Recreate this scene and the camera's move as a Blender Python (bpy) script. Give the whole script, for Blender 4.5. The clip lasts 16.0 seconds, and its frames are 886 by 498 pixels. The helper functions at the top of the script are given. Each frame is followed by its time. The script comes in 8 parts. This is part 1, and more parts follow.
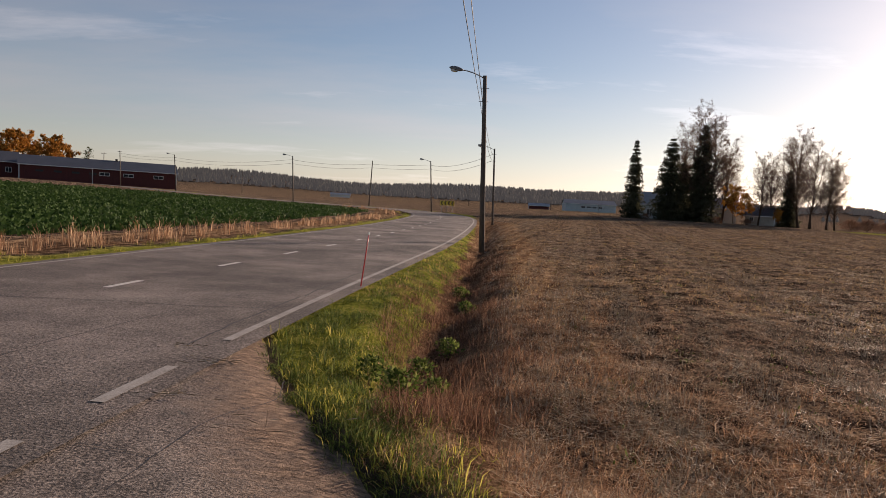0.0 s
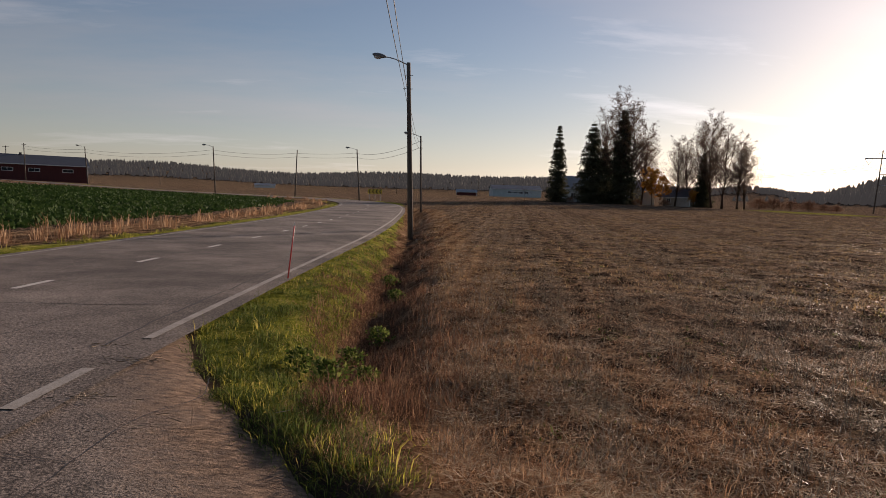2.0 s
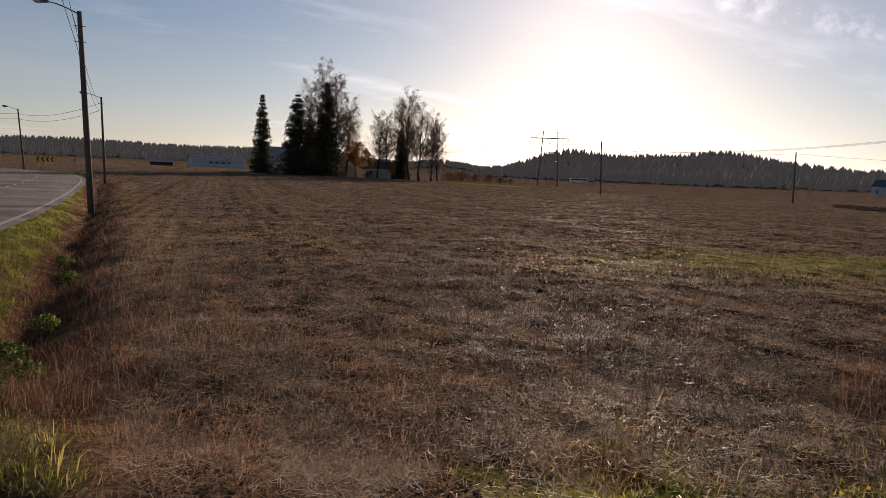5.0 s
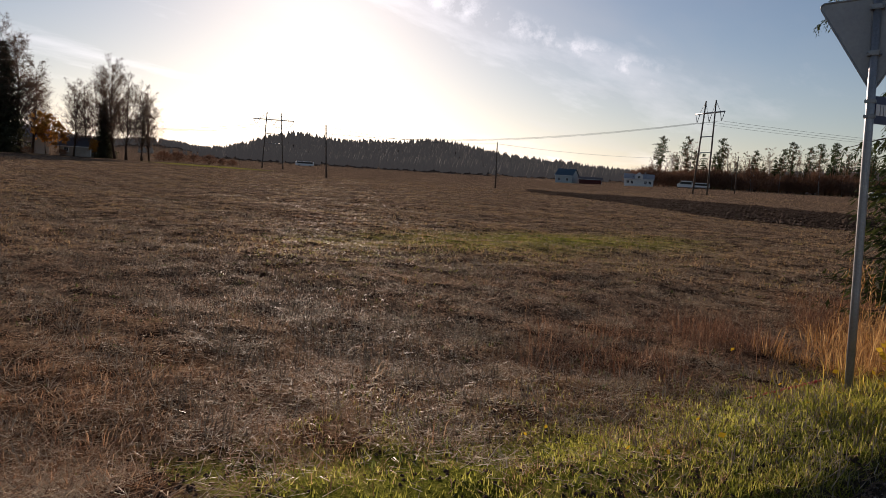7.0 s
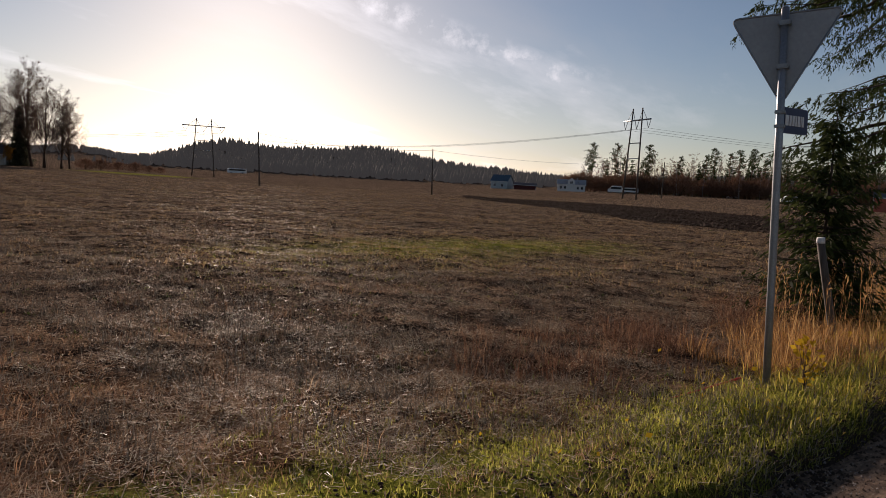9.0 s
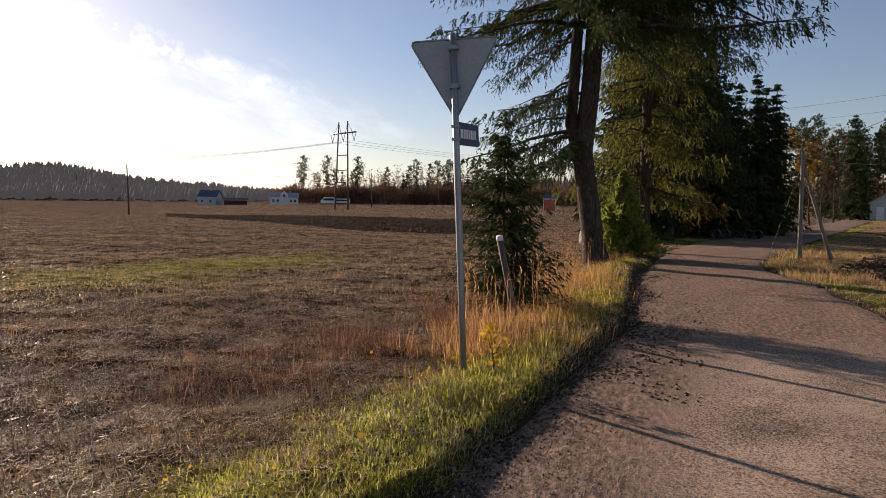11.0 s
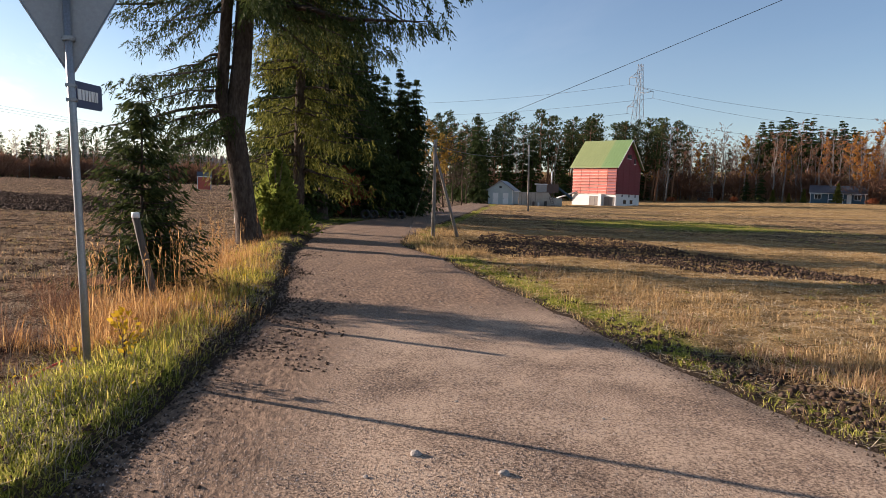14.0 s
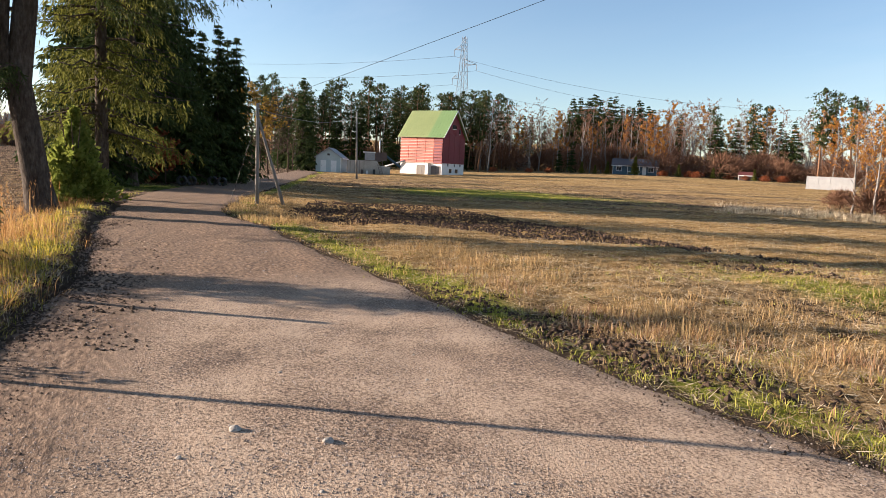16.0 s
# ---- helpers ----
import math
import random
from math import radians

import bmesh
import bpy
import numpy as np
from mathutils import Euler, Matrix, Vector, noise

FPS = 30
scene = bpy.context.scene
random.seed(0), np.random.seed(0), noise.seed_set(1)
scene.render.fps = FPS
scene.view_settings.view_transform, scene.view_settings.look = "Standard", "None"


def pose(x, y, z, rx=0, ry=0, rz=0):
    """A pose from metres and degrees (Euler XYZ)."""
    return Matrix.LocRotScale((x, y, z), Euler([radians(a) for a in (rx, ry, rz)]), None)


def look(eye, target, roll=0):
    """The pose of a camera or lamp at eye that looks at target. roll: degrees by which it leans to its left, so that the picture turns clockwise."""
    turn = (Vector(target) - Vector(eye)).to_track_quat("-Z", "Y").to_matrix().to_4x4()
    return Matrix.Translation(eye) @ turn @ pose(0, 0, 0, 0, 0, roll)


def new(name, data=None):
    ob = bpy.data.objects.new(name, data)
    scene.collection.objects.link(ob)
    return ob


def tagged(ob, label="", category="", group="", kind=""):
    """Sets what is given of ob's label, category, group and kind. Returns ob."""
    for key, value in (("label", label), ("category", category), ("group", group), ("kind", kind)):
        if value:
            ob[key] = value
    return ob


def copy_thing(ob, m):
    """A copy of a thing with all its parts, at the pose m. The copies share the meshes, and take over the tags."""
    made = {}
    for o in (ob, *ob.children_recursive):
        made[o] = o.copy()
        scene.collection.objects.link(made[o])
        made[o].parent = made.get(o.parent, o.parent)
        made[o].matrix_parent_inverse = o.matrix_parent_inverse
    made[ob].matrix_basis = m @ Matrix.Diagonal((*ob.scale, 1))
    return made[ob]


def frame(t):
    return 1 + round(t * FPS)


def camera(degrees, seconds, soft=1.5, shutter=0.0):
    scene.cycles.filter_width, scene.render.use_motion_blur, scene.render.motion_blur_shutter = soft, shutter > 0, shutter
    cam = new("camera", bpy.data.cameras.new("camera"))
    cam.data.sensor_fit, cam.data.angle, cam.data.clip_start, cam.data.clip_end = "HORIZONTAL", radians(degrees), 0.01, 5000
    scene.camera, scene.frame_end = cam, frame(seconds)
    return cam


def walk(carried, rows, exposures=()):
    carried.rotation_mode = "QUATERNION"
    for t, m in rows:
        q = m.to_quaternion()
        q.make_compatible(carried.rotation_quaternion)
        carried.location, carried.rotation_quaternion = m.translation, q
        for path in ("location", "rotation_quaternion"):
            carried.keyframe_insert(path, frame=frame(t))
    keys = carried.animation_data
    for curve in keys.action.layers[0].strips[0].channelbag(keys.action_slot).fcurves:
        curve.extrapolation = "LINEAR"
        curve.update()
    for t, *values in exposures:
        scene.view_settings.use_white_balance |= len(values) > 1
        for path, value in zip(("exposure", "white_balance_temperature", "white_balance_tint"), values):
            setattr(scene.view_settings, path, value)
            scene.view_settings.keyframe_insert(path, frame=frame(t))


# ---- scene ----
# camera: seconds, x, y, z, compass turn (clockwise), pitch, roll
cam = camera(67.5, 16.0, soft=0.75)
ROWS = [
    (0.0, 0.095, 0.382, 1.671, -0.00, -3.86, 3.14),
    (0.5, 0.132, 0.376, 1.661, 4.42, -4.63, 1.97),
    (1.0, 0.134, 0.315, 1.679, 6.74, -4.84, 2.11),
    (1.5, 0.126, 0.345, 1.679, 6.73, -4.81, 2.01),
    (2.0, 0.127, 0.351, 1.674, 6.12, -4.66, 1.87),
    (2.5, 0.143, 0.345, 1.669, 7.40, -4.16, 1.90),
    (3.0, 0.175, 0.297, 1.679, 16.66, -3.59, 1.59),
    (3.5, 0.234, 0.289, 1.679, 25.33, -4.27, 2.11),
    (3.7, 0.232, 0.262, 1.686, 28.02, -4.87, 2.73),
    (5.8, 0.281, 0.266, 1.655, 32.72, -6.70, 3.35),
    (6.0, 0.275, 0.267, 1.647, 34.59, -6.79, 4.24),
    (6.5, 0.291, 0.263, 1.652, 45.37, -6.21, 2.73),
    (7.0, 0.313, 0.206, 1.658, 54.44, -6.39, 3.51),
    (7.5, 0.366, 0.233, 1.651, 57.66, -6.85, 3.55),
    (8.0, 0.372, 0.238, 1.651, 58.27, -7.08, 3.85),
    (8.2, 0.360, 0.227, 1.659, 58.41, -6.85, 3.75),
    (10.3, 0.330, 0.125, 1.686, 70.23, -1.63, 0.51),
    (10.5, 0.342, 0.113, 1.680, 74.27, -2.20, 0.49),
    (11.0, 0.336, 0.071, 1.684, 83.88, -3.64, 0.69),
    (11.5, 0.313, 0.040, 1.681, 88.43, -4.62, 0.90),
    (12.0, 0.315, 0.049, 1.682, 88.46, -4.37, 0.91),
    (12.5, 0.282, 0.015, 1.683, 89.25, -4.13, 2.05),
    (13.0, 0.295, -0.017, 1.670, 97.10, -4.74, 2.21),
    (13.5, 0.325, -0.057, 1.654, 105.06, -4.34, 1.66),
    (14.0, 0.315, -0.086, 1.652, 112.78, -4.62, 2.13),
    (14.5, 0.264, -0.056, 1.675, 116.62, -5.36, 2.56),
    (15.0, 0.246, -0.050, 1.683, 117.56, -6.13, 3.24),
    (15.5, 0.307, -0.101, 1.649, 119.58, -6.28, 2.76),
    (16.0, 0.340, -0.152, 1.629, 127.61, -6.69, 2.97),
]
EXPOSURES = [(t, s, 6800 if t < 3.2 else 6500 if t < 13 else 6250, tint) for t, s, tint in ((0.0, 0.6, 23), (0.5, 0.25, 23), (1.5, 0.15, 23), (2.5, 0.3, 22), (3.0, 0.25, 22), (3.5, 0.0, 22), (6.0, 0.2, 21), (6.5, 0.25, 20), (7.0, 0.15, 20), (8.2, -0.05, 20), (10.3, 0.0, 22), (10.5, 0.1, 22), (11.0, 0.75, 23), (11.5, 1.2, 22), (12.5, 1.15, 21), (13.5, 1.1, 19), (14.0, 1.3, 18), (14.5, 1.55, 17), (16.0, 1.65, 14))]
walk(cam, [(t, pose(x, y, z, 0, 0, -turn) @ pose(0, 0, 0, 90 + pitch) @ pose(0, 0, 0, 0, 0, roll)) for t, x, y, z, turn, pitch, roll in ROWS], EXPOSURES)

# low autumn sun and sky
SUN_BEARING, SUN_HEIGHT = 43.0, 14.5
SUN_WAY = Vector((math.sin(radians(SUN_BEARING)) * math.cos(radians(SUN_HEIGHT)), math.cos(radians(SUN_BEARING)) * math.cos(radians(SUN_HEIGHT)), math.sin(radians(SUN_HEIGHT))))
world = bpy.data.worlds.new("sky")
scene.world = world
world.use_nodes = True
wn, wl = world.node_tree.nodes, world.node_tree.links
wn.clear()
sky = wn.new("ShaderNodeTexSky")
sky.sky_type, sky.sun_disc = "NISHITA", False
sky.sun_elevation, sky.sun_rotation = radians(SUN_HEIGHT), radians(SUN_BEARING)
sky.air_density, sky.dust_density, sky.ozone_density = 1.0, 0.36, 1.8
sky_coord = wn.new("ShaderNodeTexCoord")
sky_parts = wn.new("ShaderNodeSeparateXYZ")
wl.new(sky_coord.outputs["Generated"], sky_parts.inputs[0])
lift = wn.new("ShaderNodeMath")
lift.operation = "ADD"
wl.new(sky_parts.outputs["Z"], lift.inputs[0])
lift.inputs[1].default_value = 0.12
flat = wn.new("ShaderNodeVectorMath")
flat.operation = "DIVIDE"
wl.new(sky_coord.outputs["Generated"], flat.inputs[0])
spread3 = wn.new("ShaderNodeCombineXYZ")
for i in range(3):
    wl.new(lift.outputs[0], spread3.inputs[i])
wl.new(spread3.outputs[0], flat.inputs[1])


def cloud_layer(scale, stretch, low, high, detail, offset):
    """A mask of clouds seen against the flat sheet of the sky."""
    mapping = wn.new("ShaderNodeMapping")
    mapping.inputs["Scale"].default_value = (scale * stretch, scale, 0.3)
    mapping.inputs["Rotation"].default_value = (0, 0, radians(35))
    mapping.inputs["Location"].default_value = (offset, offset * 0.7, 0)
    wl.new(flat.outputs[0], mapping.inputs["Vector"])
    cloud_noise = wn.new("ShaderNodeTexNoise")
    cloud_noise.inputs["Scale"].default_value, cloud_noise.inputs["Detail"].default_value = 1.0, detail
    cloud_noise.inputs["Roughness"].default_value = 0.6
    wl.new(mapping.outputs[0], cloud_noise.inputs["Vector"])
    ramp = wn.new("ShaderNodeMapRange")
    ramp.inputs["From Min"].default_value, ramp.inputs["From Max"].default_value = low, high
    wl.new(cloud_noise.outputs["Fac"], ramp.inputs["Value"])
    return ramp.outputs[0]


veil = cloud_layer(0.55, 0.45, 0.4, 0.7, 6, 3.1)
puffs = cloud_layer(1.2, 0.4, 0.57, 0.72, 9, 4.6)
# a torn streak of cloud stands in the north-east
def sky_way(bearing, up):
    return Vector((math.sin(radians(bearing)) * math.cos(radians(up)), math.cos(radians(bearing)) * math.cos(radians(up)), math.sin(radians(up))))


def sky_math(kind, a, b):
    node = wn.new("ShaderNodeMath")
    node.operation, node.use_clamp = kind, True
    for i, value in enumerate((a, b)):
        if isinstance(value, float):
            node.inputs[i].default_value = value
        else:
            wl.new(value, node.inputs[i])
    return node.outputs[0]


def sky_dot(way, low, high):
    """1 where the sky's direction lies close to the given one, else 0."""
    dot, ease = wn.new("ShaderNodeVectorMath"), wn.new("ShaderNodeMapRange")
    dot.operation = "DOT_PRODUCT"
    dot.inputs[1].default_value = way
    wl.new(sky_coord.outputs["Generated"], dot.inputs[0])
    ease.inputs["From Min"].default_value, ease.inputs["From Max"].default_value = low, high
    wl.new(dot.outputs["Value"], ease.inputs["Value"])
    return ease.outputs[0]


streak_from, streak_to = sky_way(50, 15), sky_way(73, 8.3)
streak_pole = streak_from.cross(streak_to).normalized()
streak = sky_math("MULTIPLY", sky_dot(streak_pole, -0.022, -0.004), sky_dot(-streak_pole, -0.026, -0.006))
streak = sky_math("MULTIPLY", streak, sky_dot((streak_from + streak_to).normalized(), math.cos(radians(12.5)), math.cos(radians(9))))
torn = wn.new("ShaderNodeTexNoise")
torn.inputs["Scale"].default_value, torn.inputs["Detail"].default_value, torn.inputs["Roughness"].default_value = 24.0, 8, 0.62
wl.new(sky_coord.outputs["Generated"], torn.inputs["Vector"])
torn_cut = wn.new("ShaderNodeMapRange")
torn_cut.inputs["From Min"].default_value, torn_cut.inputs["From Max"].default_value = 0.44, 0.66
wl.new(torn.outputs["Fac"], torn_cut.inputs["Value"])
streak = sky_math("MULTIPLY", sky_math("MULTIPLY", streak, torn_cut.outputs[0]), 0.95)
# thin veil takes some blue out of the sky, small clouds stand white in it
grey = wn.new("ShaderNodeMix")
grey.data_type = "RGBA"
wl.new(sky.outputs[0], grey.inputs["A"])
haze_tone = wn.new("ShaderNodeHueSaturation")
haze_tone.inputs["Saturation"].default_value, haze_tone.inputs["Value"].default_value = 0.45, 1.04
wl.new(sky.outputs[0], haze_tone.inputs["Color"])
wl.new(haze_tone.outputs[0], grey.inputs["B"])
# the air near the horizon is pale as well
low_air = wn.new("ShaderNodeMapRange")
low_air.inputs["From Min"].default_value, low_air.inputs["From Max"].default_value = 0.0, 0.2
low_air.inputs["To Min"].default_value, low_air.inputs["To Max"].default_value = 0.85, 0.0
wl.new(sky_parts.outputs["Z"], low_air.inputs["Value"])
pale = wn.new("ShaderNodeMath")
pale.operation, pale.use_clamp = "MAXIMUM", True
wl.new(low_air.outputs[0], pale.inputs[0])
wl.new(veil, pale.inputs[1])
# the sky clears to the south-east, away from the sun
clear_dot = wn.new("ShaderNodeVectorMath")
clear_dot.operation = "DOT_PRODUCT"
wl.new(sky_coord.outputs["Generated"], clear_dot.inputs[0])
clear_dot.inputs[1].default_value = (0.82, -0.57, 0)
clearing = wn.new("ShaderNodeMapRange")
clearing.inputs["From Min"].default_value, clearing.inputs["From Max"].default_value = 0.45, 0.95
clearing.inputs["To Min"].default_value, clearing.inputs["To Max"].default_value = 1.0, 0.12
wl.new(clear_dot.outputs["Value"], clearing.inputs["Value"])
paled = wn.new("ShaderNodeMath")
paled.operation = "MULTIPLY"
wl.new(pale.outputs[0], paled.inputs[0])
wl.new(clearing.outputs[0], paled.inputs[1])
wl.new(paled.outputs[0], grey.inputs["Factor"])
puffed = wn.new("ShaderNodeMath")
puffed.operation = "MULTIPLY"
wl.new(puffs, puffed.inputs[0])
wl.new(clearing.outputs[0], puffed.inputs[1])
white = wn.new("ShaderNodeMix")
white.data_type = "RGBA"
wl.new(grey.outputs["Result"], white.inputs["A"])
puff_tone = wn.new("ShaderNodeHueSaturation")
puff_tone.inputs["Saturation"].default_value, puff_tone.inputs["Value"].default_value = 0.2, 1.6
wl.new(sky.outputs[0], puff_tone.inputs["Color"])
wl.new(puff_tone.outputs[0], white.inputs["B"])
wl.new(sky_math("MAXIMUM", sky_math("MULTIPLY", puffed.outputs[0], 0.5), streak), white.inputs["Factor"])
sky_light = wn.new("ShaderNodeBackground")
sky_light.inputs["Strength"].default_value = 0.065
wl.new(white.outputs["Result"], sky_light.inputs["Color"])
sky_out = wn.new("ShaderNodeOutputWorld")
wl.new(sky_light.outputs[0], sky_out.inputs["Surface"])
sun = new("sun", bpy.data.lights.new("sun", "SUN"))
sun.data.energy, sun.data.angle, sun.data.color = 5.0, radians(0.6), (1.0, 0.83, 0.65)
sun.matrix_world = look(SUN_WAY * 100, (0, 0, 0))

# ---- materials ----
def mat(name, tones, rough=0.8, coarse=3.0, fine=40.0, bump=0.3, depth=0.01, metal=0.0, island=0.0, leaf=0.0, where="Object", random_each=0.0, stretch=(1, 1, 1), band=(0.32, 0.68), gloss=None):
    """A surface of two or three tones: coarse stains, fine grain and relief; island: tone by piece; leaf: light let through."""
    m = bpy.data.materials.new(name)
    m.use_nodes = True
    n, l = m.node_tree.nodes, m.node_tree.links
    shader, out = n["Principled BSDF"], n["Material Output"]
    if where == "World":
        at = n.new("ShaderNodeNewGeometry").outputs["Position"]
    else:
        at = n.new("ShaderNodeTexCoord").outputs["Object"]
    mp = n.new("ShaderNodeMapping")
    mp.inputs["Scale"].default_value = stretch
    l.new(at, mp.inputs["Vector"])
    big, small = n.new("ShaderNodeTexNoise"), n.new("ShaderNodeTexNoise")
    for tex, scale, detail in ((big, coarse, 5), (small, fine, 4)):
        tex.inputs["Scale"].default_value, tex.inputs["Detail"].default_value, tex.inputs["Roughness"].default_value = scale, detail, 0.68
        l.new(mp.outputs[0], tex.inputs["Vector"])
    both = n.new("ShaderNodeMath")
    both.operation = "MULTIPLY_ADD"
    l.new(small.outputs["Fac"], both.inputs[0])
    both.inputs[1].default_value = 0.55
    half = n.new("ShaderNodeMath")
    half.operation = "MULTIPLY"
    l.new(big.outputs["Fac"], half.inputs[0])
    half.inputs[1].default_value = 0.45
    l.new(half.outputs[0], both.inputs[2])
    fac = both.outputs[0]
    wide = n.new("ShaderNodeMapRange")
    wide.inputs["From Min"].default_value, wide.inputs["From Max"].default_value = band
    l.new(fac, wide.inputs["Value"])
    fac = wide.outputs[0]
    for amount, source in ((island, "ShaderNodeNewGeometry"), (random_each, "ShaderNodeObjectInfo")):
        if amount:
            pick = n.new(source).outputs["Random Per Island" if source == "ShaderNodeNewGeometry" else "Random"]
            mixed = n.new("ShaderNodeMix")
            mixed.inputs["Factor"].default_value = amount
            l.new(fac, mixed.inputs["A"])
            l.new(pick, mixed.inputs["B"])
            fac = mixed.outputs["Result"]
    ramp = n.new("ShaderNodeValToRGB")
    stops = ramp.color_ramp.elements
    for i, tone in enumerate(tones):
        if i > 1:
            stops.new(0.5)
    for i, tone in enumerate(tones):
        stops[i].position = i / (len(tones) - 1)
        stops[i].color = (*tone, 1)
    l.new(fac, ramp.inputs["Fac"])
    l.new(ramp.outputs["Color"], shader.inputs["Base Color"])
    shader.inputs["Roughness"].default_value, shader.inputs["Metallic"].default_value = rough, metal
    shader.inputs["Specular IOR Level"].default_value = gloss if gloss is not None else 0.06 if leaf or rough > 0.86 else 0.5
    if bump:
        rel = n.new("ShaderNodeBump")
        rel.inputs["Strength"].default_value, rel.inputs["Distance"].default_value = bump, depth
        l.new(small.outputs["Fac"], rel.inputs["Height"])
        l.new(rel.outputs[0], shader.inputs["Normal"])
    if leaf:
        thin, add = n.new("ShaderNodeBsdfTranslucent"), n.new("ShaderNodeMixShader")
        l.new(ramp.outputs["Color"], thin.inputs["Color"])
        add.inputs["Fac"].default_value = leaf
        l.new(shader.outputs[0], add.inputs[1])
        l.new(thin.outputs[0], add.inputs[2])
        l.new(add.outputs[0], out.inputs["Surface"])
    return m


